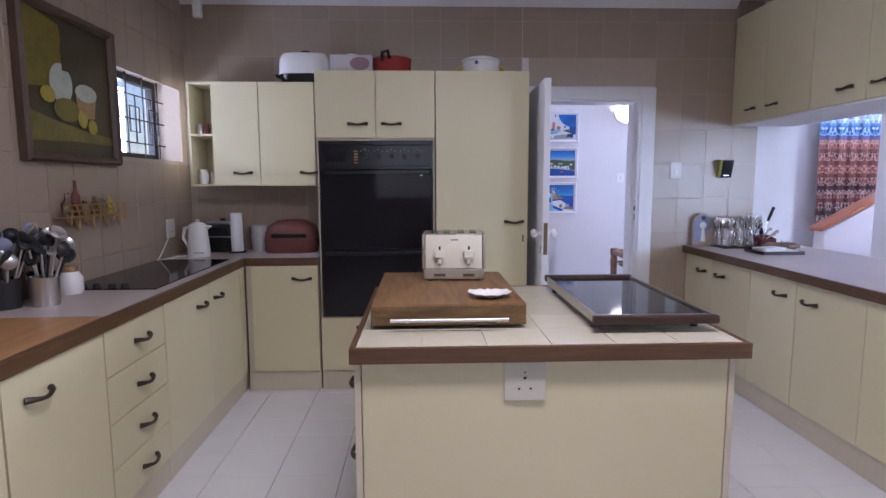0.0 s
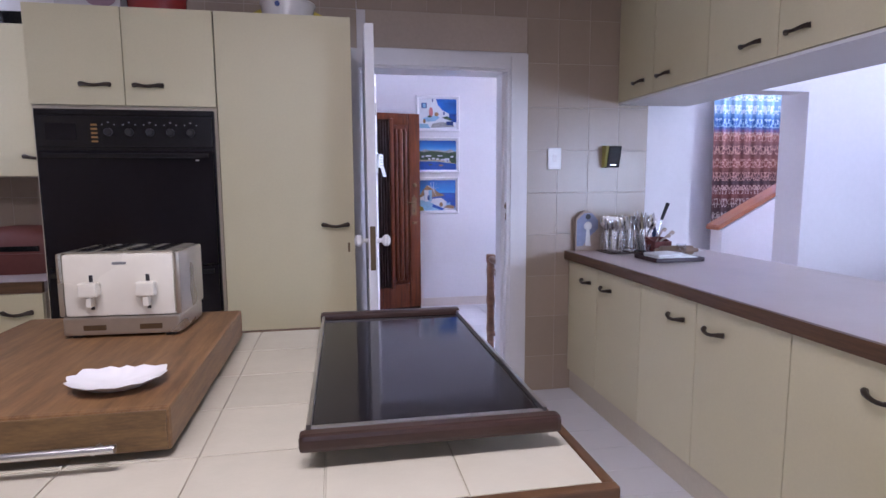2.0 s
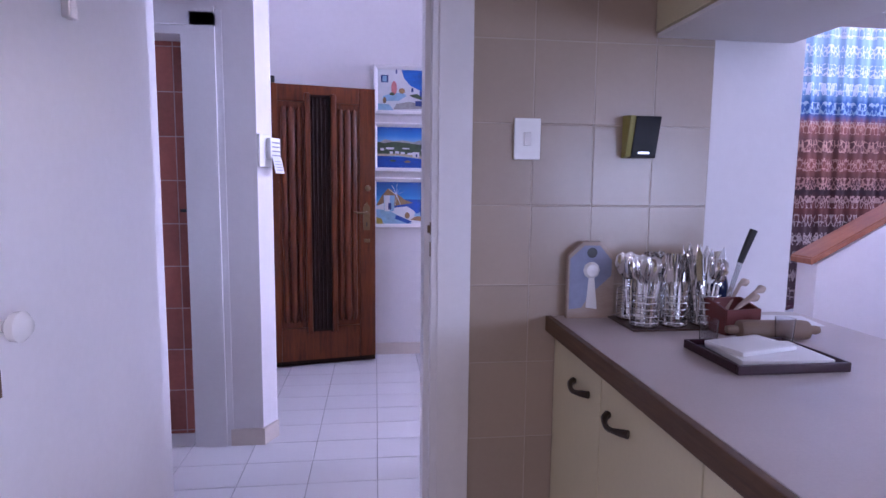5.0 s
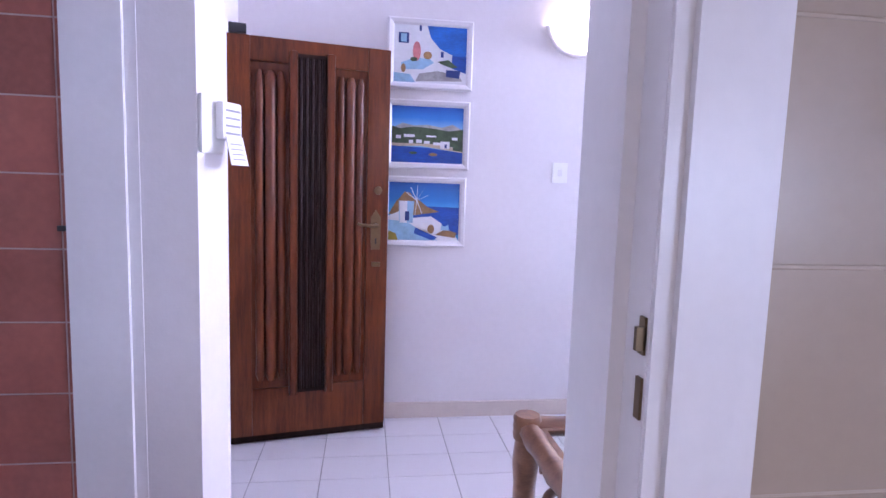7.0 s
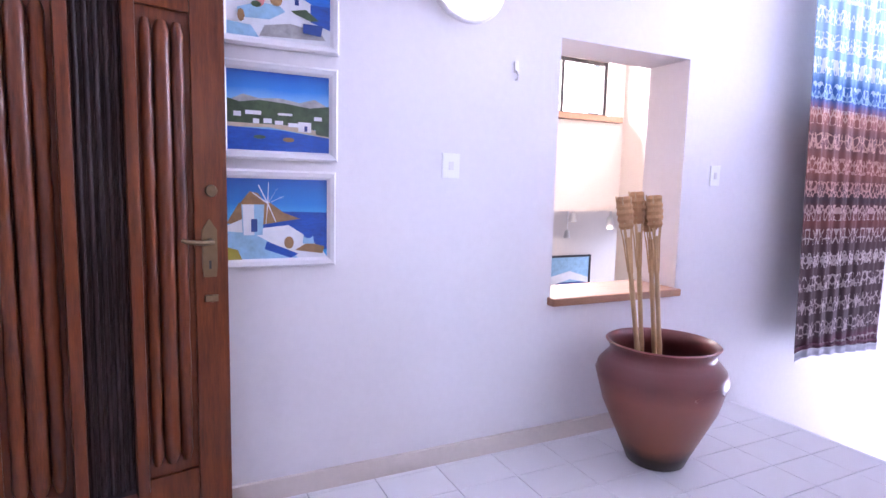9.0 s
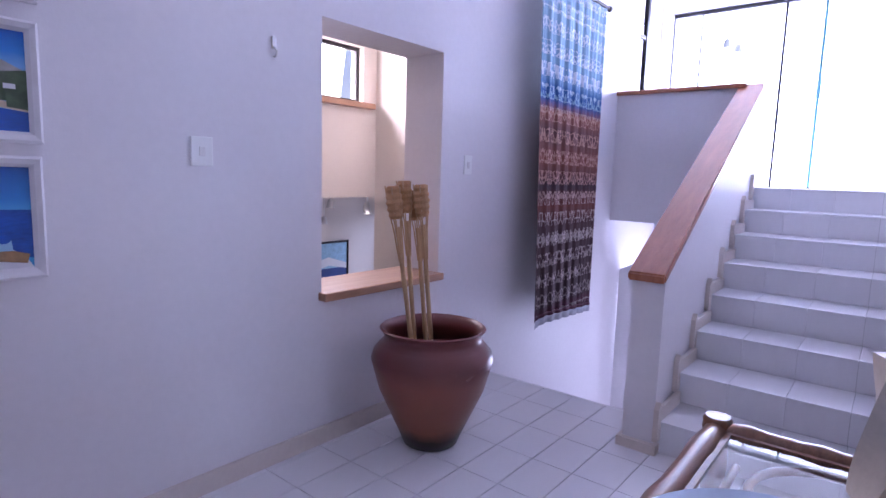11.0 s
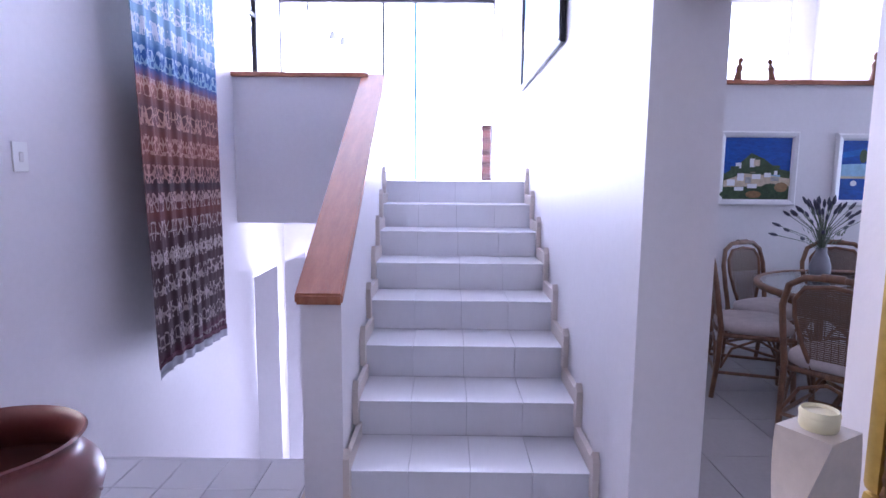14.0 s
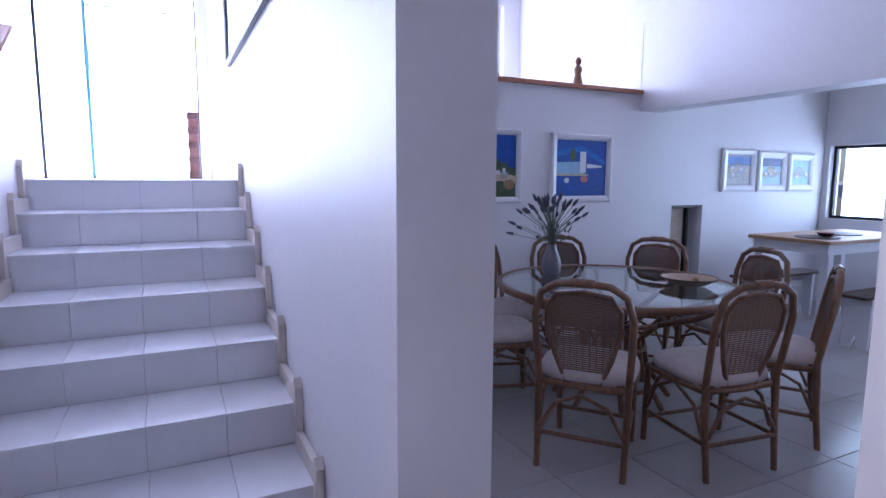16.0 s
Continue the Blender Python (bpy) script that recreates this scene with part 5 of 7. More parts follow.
def cutlery(kind):
    bm = tube([(0, 0, 0), (0, 0, 0.1)], [0.006, 0.0032], 6)
    if kind == 0:
        vs = lathe([(0.0, 0.1), (0.012, 0.11), (0.019, 0.135), (0.014, 0.158), (0, 0.168)], 10)
        me = bpy.data.meshes.new("tmp")
        vs.to_mesh(me)
        vs.free()
        n0 = len(bm.verts)
        bm.from_mesh(me)
        bpy.data.meshes.remove(me)
        bm.verts.ensure_lookup_table()
        for v in bm.verts[n0:]:
            v.co.y *= 0.25
    elif kind == 1:
        bx(bm, -0.012, 0.012, -0.0015, 0.0015, 0.1, 0.13)
        for x in (-0.01, -0.0033, 0.0033, 0.01):
            bx(bm, x - 0.0018, x + 0.0018, -0.0012, 0.0012, 0.13, 0.17)
    else:
        prism([(-0.007, 0.1), (0.008, 0.1), (0.009, 0.16), (0.0, 0.19), (-0.006, 0.17)], "y", -0.001, 0.001, bm)
    return mesh_of(bm, CHROME, "cutlery_piece", 50)
CUT = [cutlery(k) for k in range(3)]
for k in range(72):
    cx_, cy_ = CUPS[k % 6]
    ob = new(("spoon", "fork", "knife")[k % 3 if k % 5 else 0], CUT[k % 3 if k % 5 else 0])
    ob.parent = cbk
    a = random.uniform(0, 6.28)
    q = random.uniform(0.0, 0.024)
    m = pose(cx_ + q * math.cos(a), cy_ + q * math.sin(a), random.uniform(0.014, 0.03), -q * 420 * math.sin(a) * -1 + random.uniform(-4, 4), q * 420 * math.cos(a) + random.uniform(-4, 4), 0)
    ob.matrix_local = m @ pose(0, 0, 0, 0, 0, random.uniform(0, 360))
    ob.scale = (1.35, 1.35, 1.18)
kb = thing("utensil_box", (2.85, 4.19, 0.9), "small dark red wooden box of wooden spoons on the counter", "utensil box", rz=8)
part("box_wall", box(-0.06, 0.06, -0.045, -0.037, 0.0, 0.075, 0.002), REDWOOD, kb)
part("box_wall", box(-0.06, 0.06, 0.037, 0.045, 0.0, 0.095, 0.002), REDWOOD, kb)
for x in (-0.06, 0.052):
    part("box_wall", prism([(-0.0365, 0), (0.0365, 0), (0.0365, 0.095), (-0.0365, 0.075)], "x", x, x + 0.008), REDWOOD, kb)
part("box_floor", box(-0.0515, 0.0515, -0.0365, 0.0365, 0.0, 0.006), REDWOOD, kb)
for x0, y0, x1, y1, z1 in ((-0.04, 0.0, 0.09, 0.01, 0.115), (-0.03, 0.02, 0.07, 0.055, 0.13), (-0.045, -0.02, 0.03, -0.03, 0.1)):
    part("wooden_spoon", tube([(x0, y0, 0.012), ((x0 + x1) / 2, (y0 + y1) / 2, 0.075), (x1, y1, z1), (x1 + 0.02, y1 + 0.003, z1 + 0.006), (x1 + 0.035, y1 + 0.005, z1 + 0.008)], [0.005, 0.005, 0.006, 0.014, 0.006], 8), PALEWOOD, kb, smooth=60)
bo = thing("dark_bottle", (2.872, 4.31, 0.9), "dark blue glass bottle with a cream cap", "bottle")
part("bottle", lathe([(0.03, 0), (0.033, 0.006), (0.033, 0.12), (0.026, 0.15), (0.013, 0.175), (0.013, 0.2), (0, 0.2)], 18), mat("dark_blue_glass", (0.012, 0.018, 0.06), 0.1, var=0.1, bump=0), bo, smooth=40)
part("cap", lathe([(0.016, 0.2), (0.017, 0.203), (0.016, 0.226), (0, 0.228)], 14), CREAMPL, bo, smooth=40)
kn = thing("kitchen_knife", (2.845, 4.24, 0.9), "black handled kitchen knife standing among the cutlery", "knife")
part("blade", prism([(-0.009, 0.01), (0.009, 0.03), (0.062, 0.2), (0.045, 0.205)], "y", -0.001, 0.001), CHROME, kn)
part("handle", tube([(0.052, 0, 0.2), (0.072, 0, 0.255), (0.09, 0, 0.3)], [0.009, 0.011, 0.012], 8), DARKPL, kn, smooth=40)
single("rolling_pin", lathe([(0.01, 0), (0.013, 0.012), (0.012, 0.03), (0.026, 0.036), (0.028, 0.05), (0.028, 0.215), (0.026, 0.23), (0.012, 0.236), (0.013, 0.255), (0.01, 0.265)], 18), mat("brown_rolling_pin", (0.2, 0.13, 0.085), 0.5, var=0.2, stretch=(1, 8, 8)), (2.78, 4.12, 0.928), "brown wooden rolling pin lying on the counter", "rolling pin", smooth=40).matrix_world = pose(2.775, 4.105, 0.928, 0, 90, -6)
single("paper_sheet", box(-0.1, 0.1, -0.07, 0.07, 0.0, 0.002), PAPER, (3.1, 4.31, 0.9), "sheet of white paper lying on the counter", "paper", rz=-12)
ty = thing("serving_tray", (2.748, 3.917, 0.9), "dark burgundy tray with folded white napkins", "tray")
part("tray_floor", box(-0.135, 0.135, -0.107, 0.107, 0.001, 0.01, 0.002), NAVYTRAY, ty)
for b_ in ((-0.142, 0.142, -0.115, -0.1075), (-0.142, 0.142, 0.1075, 0.115), (-0.142, -0.1355, -0.107, 0.107), (0.1355, 0.142, -0.107, 0.107)):
    part("tray_rim", box(*b_, 0.001, 0.024, 0.002), mat("burgundy_lacquer", (0.03, 0.008, 0.014), 0.3, var=0.2), ty)
single("folded_napkin", box(-0.115, 0.115, -0.085, 0.085, 0, 0.016, 0.006), PAPER, (2.755, 3.91, 0.9105), "folded white napkins lying on the dark tray", "napkin", rz=-3, smooth=40)
single("folded_napkin", box(-0.1, 0.08, -0.06, 0.06, 0, 0.012, 0.005), PAPER, (2.735, 3.935, 0.9268), "upper folded white napkin on the dark tray", "napkin", rz=14, smooth=40)
for x_ in (2.69, 2.915):
    single("shot_glass", lathe([(0.022, 0), (0.026, 0.07), (0.024, 0.07), (0.02, 0.006), (0, 0.006)], 16), CLEARPL, (x_, 4.055, 0.9), "small clear glass on the counter", "glass", "small glasses", smooth=40)

# ---- hall ----
fd = thing("front_door", (1.0, 6.735, 0.008), "carved mahogany front door standing open, with a dark fluted strip", "door", rz=11.5)
W = 0.8
part("leaf", box(0, W, 0.0, 0.04, 0.03, 2.015, 0.003), MAHOG, fd)
part("weather_bar", box(0.0, W, -0.012, 0.045, 0.0, 0.035, 0.004), MAHOGDK, fd, "dark weather bar")
for a, b in ((0.0, 0.115), (0.685, W)):
    part("stile", box(a, b, -0.016, -0.0005, 0.035, 2.015, 0.003), MAHOG, fd)
for a, b in ((0.035, 0.28), (1.9, 2.015)):
    part("rail", box(0.116, 0.684, -0.016, -0.0005, a, b, 0.003), MAHOG, fd)
for x0, x1 in ((0.13, 0.285), (0.525, 0.67)):
    n = 3
    for k in range(n):
        x = x0 + (x1 - x0) * (k + 0.5) / n
        r = (x1 - x0) / n * (0.56 if k % 2 else 0.42)
        zs = [0.32 + 1.54 * i / 40 for i in range(41)]
        part("reeded_moulding", tube([(x, -0.005, z) for z in zs], [r * (0.55 if i in (0, 40) else 1.0 + (0.09 * math.sin(i * 1.25 + k) if k != 1 else 0.0)) for i in range(41)], 8), MAHOG, fd, smooth=50)
for x in (0.315, 0.495):
    part("raised_rib", box(x - 0.02, x + 0.02, -0.05, -0.0005, 0.24, 1.96, 0.012), MAHOG, fd, smooth=40)
part("fluted_strip", box(0.335, 0.475, -0.024, -0.0005, 0.25, 1.95), MAHOGDK, fd, "almost black fluted centre strip")
for k in range(5):
    x = 0.349 + k * 0.028
    part("flute", tube([(x, -0.024, 0.27), (x, -0.024, 1.93)], 0.009, 8), MAHOGDK, fd, smooth=50)
esc = part("lock_plate", prism([(0.735 - 0.022, 0.99), (0.735 + 0.022, 0.99), (0.735 + 0.026, 1.03), (0.735 + 0.026, 1.16), (0.735, 1.2), (0.735 - 0.026, 1.16), (0.735 - 0.026, 1.03)], "y", -0.021, -0.016), BRASS, fd, "aged brass lock plate")
part("lever_handle", tube([(0.735, -0.02, 1.12), (0.735, -0.06, 1.12), (0.7, -0.066, 1.118), (0.65, -0.064, 1.123), (0.632, -0.06, 1.13)], [0.011, 0.009, 0.009, 0.008, 0.006], 8), BRASS, esc, smooth=50)
part("keyhole", box(0.731, 0.739, -0.0225, -0.021, 1.02, 1.05), DARKPL, esc)
part("night_latch", lathe([(0.022, 0), (0.02, 0.008), (0, 0.012)], 16), BRASS, fd).matrix_local = pose(0.745, -0.016, 1.3, 90)
part("bolt", box(0.715, 0.76, -0.03, -0.016, 0.9, 0.925, 0.004), BRASS, fd)
part("closer", box(0.02, 0.1, -0.04, 0.0, 2.016, 2.06, 0.006), DARKPL, fd)

ic = thing("intercom_phone", (1.2185, 5.513, 1.36), "white wall intercom with a printed card hanging from it", "intercom", rz=63.435)
part("back_plate", box(0.0, 0.09, -0.014, 0, 0.05, 0.21, 0.006), WHITEPL, ic, smooth=40)
kp = part("keypad", box(0.05, 0.13, -0.042, -0.0145, 0.09, 0.195, 0.008), WHITEPL, ic, smooth=40)
for i in range(4):
    part("key_row", box(0.06, 0.12, -0.0435, -0.042, 0.105 + i * 0.021, 0.111 + i * 0.021), INK, kp)
card = box(0.055, 0.125, -0.047, -0.044, 0.02, 0.1)
lines = boxes(*[(0.065, 0.115, -0.0482, -0.047, 0.035 + i * 0.014, 0.038 + i * 0.014) for i in range(4)])
for bm in (card, lines):
    for v in bm.verts:
        v.co.y -= (0.1 - v.co.z) * 0.25
cd = part("card", card, PAPER, ic)
part("printed_lines", lines, INK, cd)

FR = dict(frame_w=0.035, frame_d=0.03)
x_c, pw = 2.005, 0.465
picture("harbour_village_painting", (x_c, 7.036, 1.862), 0, pw, 0.37, 0.035, 0.03, GLOSS, PWHITE,
        [(SKYBLUE, [(0.45, 1), (1, 1), (1, 0.45), (0.82, 0.5), (0.62, 0.62), (0.5, 0.8)]), (SEABLUE, [(0.8, 0.28), (1, 0.2), (1, 0.5), (0.8, 0.5)]), (PALEBLUE, [(0.1, 0.22), (0.4, 0.24), (0.55, 0.36), (0.5, 0.42), (0.3, 0.44), (0.1, 0.34)]), (PGREY, [(0.3, 0.02), (0.95, 0.06), (0.9, 0.16), (0.6, 0.22), (0.35, 0.16)]), (PALEBLUE, [(0, 0), (0.3, 0), (0.22, 0.14), (0, 0.16)]),
         (PPINK, disc(0.31, 0.55, 0.055, 0.17, 14)), (PNAVY, rect(0.06, 0.68, 0.2, 0.86)), (PALEBLUE, rect(0.09, 0.7, 0.17, 0.84)), (PNAVY, rect(0.34, 0.9, 0.37, 1.0)), (PNAVY, rect(0.64, 0.46, 0.68, 0.56)), (PBROWN, disc(0.46, 0.48, 0.06, 0.07, 10)), (PGREEN, [(0.6, 0.38), (0.75, 0.42), (0.88, 0.3), (0.8, 0.28), (0.65, 0.34)]), (PNAVY, [(0.72, 0.12), (0.9, 0.1), (0.92, 0.24), (0.72, 0.24)]), (PBROWN, disc(0.13, 0.24, 0.035, 0.08, 8)), (PGREEN, disc(0.27, 0.4, 0.05, 0.04, 8))],
        "framed painting of a white village terrace above blue sea", "framed seaside paintings")
picture("bay_painting", (x_c - 0.004, 7.036, 1.432), 0, pw, 0.374, 0.035, 0.03, GLOSS, shade_by_height("painted_day_sky", [(0.0, (0.25, 0.5, 0.75)), (0.62, (0.22, 0.46, 0.74)), (0.78, (0.03, 0.22, 0.62)), (1, (0.005, 0.08, 0.4))], 1.467, 1.771, 0.12, 0.4),
        [(PGREY, [(0, 0.6), (0.15, 0.7), (0.3, 0.66), (0.5, 0.68), (0.7, 0.64), (0.85, 0.7), (1, 0.6), (1, 0.5), (0, 0.5)]), (PGREEN, [(0, 0.3), (1, 0.3), (1, 0.62), (0.8, 0.58), (0.55, 0.62), (0.3, 0.64), (0.12, 0.6), (0, 0.64)]), (PSAND, [(0, 0.28), (0.4, 0.3), (1, 0.2), (1, 0.27), (0.6, 0.34), (0, 0.34)]), (SEABLUE, [(0, 0), (1, 0), (1, 0.2), (0.5, 0.27), (0, 0.29)]),
         (PGREEN, [(0.86, 0.24), (1, 0.22), (1, 0.6), (0.92, 0.55), (0.86, 0.4)])] + [(PWHITE, rect(u, v, u + w, v + h)) for u, v, w, h in ((0.06, 0.42, 0.07, 0.06), (0.17, 0.45, 0.15, 0.05), (0.24, 0.34, 0.06, 0.06), (0.34, 0.35, 0.08, 0.06), (0.45, 0.34, 0.08, 0.05), (0.48, 0.46, 0.14, 0.03), (0.58, 0.32, 0.12, 0.05), (0.68, 0.26, 0.13, 0.13), (0.84, 0.42, 0.08, 0.05))] + [(PNAVY, rect(0.74, 0.27, 0.77, 0.34)), (PGREEN, disc(0.3, 0.17, 0.06, 0.025, 10)), (PBROWN, disc(0.58, 0.15, 0.06, 0.03, 10))],
        "framed painting of a green bay with white houses and boats", "framed seaside paintings")
picture("windmill_painting", (x_c - 0.012, 7.036, 1.002), 0, pw, 0.39, 0.035, 0.03, GLOSS, shade_by_height("painted_evening_sky", [(0, (0.05, 0.36, 0.68)), (0.35, (0.09, 0.45, 0.75)), (0.6, (0.02, 0.2, 0.55)), (1, (0.01, 0.09, 0.36))], 1.1, 1.36, 0.1, 0.4),
        [(SEABLUE, [(0.35, 0.1), (1, 0.1), (1, 0.58), (0.35, 0.6)]), (PBROWN, [(0.0, 0.45), (0.12, 0.7), (0.22, 0.6), (0.4, 0.72), (0.55, 0.58), (0.72, 0.5), (0.5, 0.46), (0.2, 0.4)]), (PWHITE, [(0, 0.42), (0.15, 0.5), (0.3, 0.38), (0.6, 0.42), (0.75, 0.3), (0.95, 0.1), (1, 0.0), (0.0, 0.0)]), (PALEBLUE, [(0, 0.35), (0.25, 0.32), (0.42, 0.2), (0.7, 0.0), (0.0, 0.0)]), (SEABLUE, [(0.38, 0.22), (0.7, 0.05), (0.62, 0.0), (0.36, 0.12)]), (PALEBLUE, [(0.15, 0.3), (0.34, 0.3), (0.36, 0.68), (0.14, 0.68)]), (PWHITE, [(0.16, 0.3), (0.26, 0.3), (0.26, 0.68), (0.15, 0.68)]), (PBROWN, [(0.12, 0.68), (0.38, 0.68), (0.3, 0.82), (0.22, 0.84)]),
         (PNAVY, rect(0.23, 0.34, 0.29, 0.5)), (PBROWN, [(0.66, 0.1), (0.95, 0.05), (0.97, 0.14), (0.8, 0.2)]), (PALEBLUE, [(0.74, 0.18), (0.86, 0.18), (0.85, 0.28), (0.8, 0.34), (0.75, 0.28)]), (SEABLUE, disc(0.8, 0.3, 0.05, 0.05, 10)), (PBROWN, disc(0.6, 0.2, 0.05, 0.08, 10)), (PWHITE, rect(0.5, 0.3, 0.62, 0.4)), (OILYEL, [(0, 0), (0.14, 0.0), (0.1, 0.12), (0, 0.16)])] + [(PWHITE, [(0.385, 0.69), (0.395, 0.7), (0.39 + 0.2 * math.cos(a) * 0.85, 0.7 + 0.26 * math.sin(a)), (0.385 + 0.2 * math.cos(a) * 0.85, 0.69 + 0.26 * math.sin(a))]) for a in (0.35, 0.9, 1.5, 2.1, 2.6, 5.2, 4.6)],
        "framed painting of a white windmill above a dark blue sea", "framed seaside paintings")

wl = thing("wall_lamp", (2.83, 7.038, 2.1), "round wall lamp with a lit white glass bowl", "wall lamp")
bowl = lathe([(0.0, 0.0), (0.07, 0.012), (0.13, 0.05), (0.165, 0.11), (0.17, 0.14), (0.15, 0.2), (0.1, 0.25), (0.0, 0.27)], 26)
for v in bowl.verts:
    v.co.y = -abs(v.co.y) * 0.55 - 0.014 if v.co.y < 1e-5 else -0.014
part("glass_bowl", bowl, LAMPGLASS, wl, "glowing frosted glass bowl", 50)
rim = bmesh.new()
tube([(0.172 * math.cos(a), -0.02 - 0.098 * math.sin(abs(a) if a < 0 else a) * 0 - 0.0, 0.14 + 0.15 * math.sin(a)) for a in [math.pi + math.pi * i / 16 for i in range(17)]], 0.016, 8, rim)
part("rim", rim, GLOSS, wl, "white rim", 50)
part("back_plate", box(-0.12, 0.12, -0.013, 0.0, 0.04, 0.24, 0.004), GLOSS, wl)
socket_plate("light_switch", (2.77, 7.04, 1.438), 0, 0.09, 0.115, "white light switch plate in the hall", rocker=True)
socket_plate("light_switch", (4.535, 7.04, 1.445), 0, 0.08, 0.12, "white switch plate beside the niche", rocker=True)
hk = thing("key_hook", (3.105, 7.038, 1.86), "small metal hook on the hall wall", "hook")
part("plate", box(-0.01, 0.01, -0.006, 0, 0.03, 0.085, 0.003), STEEL, hk)
part("hook", tube([(0, -0.006, 0.04), (0, -0.025, 0.02), (0, -0.02, 0.0), (0, -0.005, -0.002)], 0.005, 8), STEEL, hk)
single("niche_sill", box(3.352, 4.265, 6.985, 7.35, 0.742, 0.785, 0.008), SILLWOOD, (0, 0, 0), "varnished wooden sill of the deep wall opening", "sill")

pt = thing("clay_pot", (3.765, 6.645, 0), "large brown fired clay pot holding bamboo torches", "clay pot")
prof = [(0.125, 0.0), (0.14, 0.01), (0.16, 0.06), (0.215, 0.18), (0.27, 0.3), (0.3, 0.41), (0.312, 0.455), (0.3, 0.495), (0.27, 0.53), (0.25, 0.548), (0.246, 0.575), (0.262, 0.6), (0.27, 0.61), (0.262, 0.616), (0.245, 0.605), (0.232, 0.575), (0.235, 0.54), (0.3, 0.46), (0.25, 0.3), (0.13, 0.06), (0.0, 0.05)]
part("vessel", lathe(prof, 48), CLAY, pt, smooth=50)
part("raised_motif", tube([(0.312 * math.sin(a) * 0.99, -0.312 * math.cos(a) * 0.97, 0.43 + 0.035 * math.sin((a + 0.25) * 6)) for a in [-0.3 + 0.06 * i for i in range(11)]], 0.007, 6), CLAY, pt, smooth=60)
random.seed(3)
for (bx0, by0, tx, ty_, h) in ((-0.06, 0.0, -0.225, 0.09, 1.335), (-0.02, 0.05, -0.105, 0.13, 1.36), (0.02, -0.03, -0.07, 0.05, 1.345), (0.05, 0.03, -0.02, 0.13, 1.315)):
    b0, t0 = Vector((3.765 + bx0, 6.645 + by0, 0.055)), Vector((3.765 + tx, 6.645 + ty_, h))
    d = t0 - b0
    at = lambda k: b0 + d * k
    g = thing("bamboo_torch", tuple(b0), "pale bamboo garden torch with a woven head standing in the pot", "garden torch", "torches in the pot")
    L_ = lambda k: tuple(at(k) - b0)
    rr = []
    pts = []
    for k in [i / 24 for i in range(21)]:
        pts.append(L_(k))
        rr.append(0.0135 if (round(k * 24)) % 5 == 0 else 0.0115)
    part("cane", tube(pts, rr, 8), CANEPALE, g, smooth=50)
    for s in range(5):
        a = 2 * math.pi * s / 5
        o = Vector((math.cos(a), math.sin(a), 0))
        part("split_strip", tube([at(0.7) - b0 + o * 0.011, at(0.82) - b0 + o * 0.02, at(0.88) - b0 + o * 0.03, at(0.985) - b0 + o * 0.036], 0.0035, 5), CANEPALE, g)
    hd = bmesh.new()
    rings = 11
    pth = [L_(0.865 + 0.012 * i) for i in range(rings)]
    tube(pth, [0.024 + (0.01 if i % 2 else 0.004) + 0.008 * math.sin(math.pi * i / (rings - 1)) for i in range(rings)], 14, hd)
    part("woven_head", hd, STRAW, g, "woven straw head")

tp = thing("ikat_hanging", (5.55, 6.92, 0.27), "pleated ikat wall hanging in blue, terracotta and dark brown", "wall hanging")
cl = bmesh.new()
nx, nz = 84, 40
vs = []
for j in range(nz + 1):
    z = 0.11 + 2.39 * j / nz
    row = []
    for i in range(nx + 1):
        u = i / nx
        x = -0.43 + 1.05 * u
        fold = 0.01 * math.sin(u * 2 * math.pi * 7) + 0.004 * math.sin(u * 2 * math.pi * 15 + 1)
        y = -0.03 + fold * (0.55 + 0.45 * (1 - j / nz)) - 0.07 * (1 - j / nz) * (1 - u)
        row.append(cl.verts.new((x, y, z + (0.01 - 0.015 * (1 - u) - 0.03 * max(0, 1 - u / 0.1) - 0.09 * u) * (1 - j / nz) ** 2)))
    vs.append(row)
for j in range(nz):
    for i in range(nx):
        cl.faces.new((vs[j][i], vs[j][i + 1], vs[j + 1][i + 1], vs[j + 1][i]))
c0 = part("cloth", cl, IKAT, tp, smooth=80)
md = c0.modifiers.new("thick", "SOLIDIFY")
md.thickness = 0.003
def strip(z0, z1, dz):
    bm = bmesh.new()
    a, b = [], []
    for i in range(nx + 1):
        u = i / nx
        fold = 0.01 * math.sin(u * 2 * math.pi * 7) + 0.004 * math.sin(u * 2 * math.pi * 15 + 1)
        y = -0.033 + fold - 0.07 * (1 - u) - dz
        e = 0.01 - 0.015 * (1 - u) - 0.03 * max(0, 1 - u / 0.1) - 0.09 * u
        a.append(bm.verts.new((-0.43 + 1.05 * u, y, z0 + e)))
        b.append(bm.verts.new((-0.43 + 1.05 * u, y, z1 + e)))
    for i in range(nx):
        bm.faces.new((a[i], a[i + 1], b[i + 1], b[i]))
    return bm
for nm, z0, z1, m in (("hem", 0.115, 0.14, HEM), ("fringe", 0.06, 0.11, FRINGE)):
    o = part(nm, strip(z0, z1, 0.002), m, tp, smooth=80)
    o.modifiers.new("thick", "SOLIDIFY").thickness = 0.003
part("rod", tube([(-0.58, -0.03, 2.5), (0.64, -0.03, 2.5)], 0.014, 10), DARKFRAME, tp, "dark curtain rod")
part("finial", lathe([(0, -0.025), (0.022, -0.01), (0.024, 0.01), (0, 0.028)], 12), DARKFRAME, tp).matrix_local = pose(0.655, -0.03, 2.5, 0, 90)
part("rod_bracket", box(0.59, 0.605, -0.03, 0.12, 2.48, 2.5), DARKFRAME, tp)

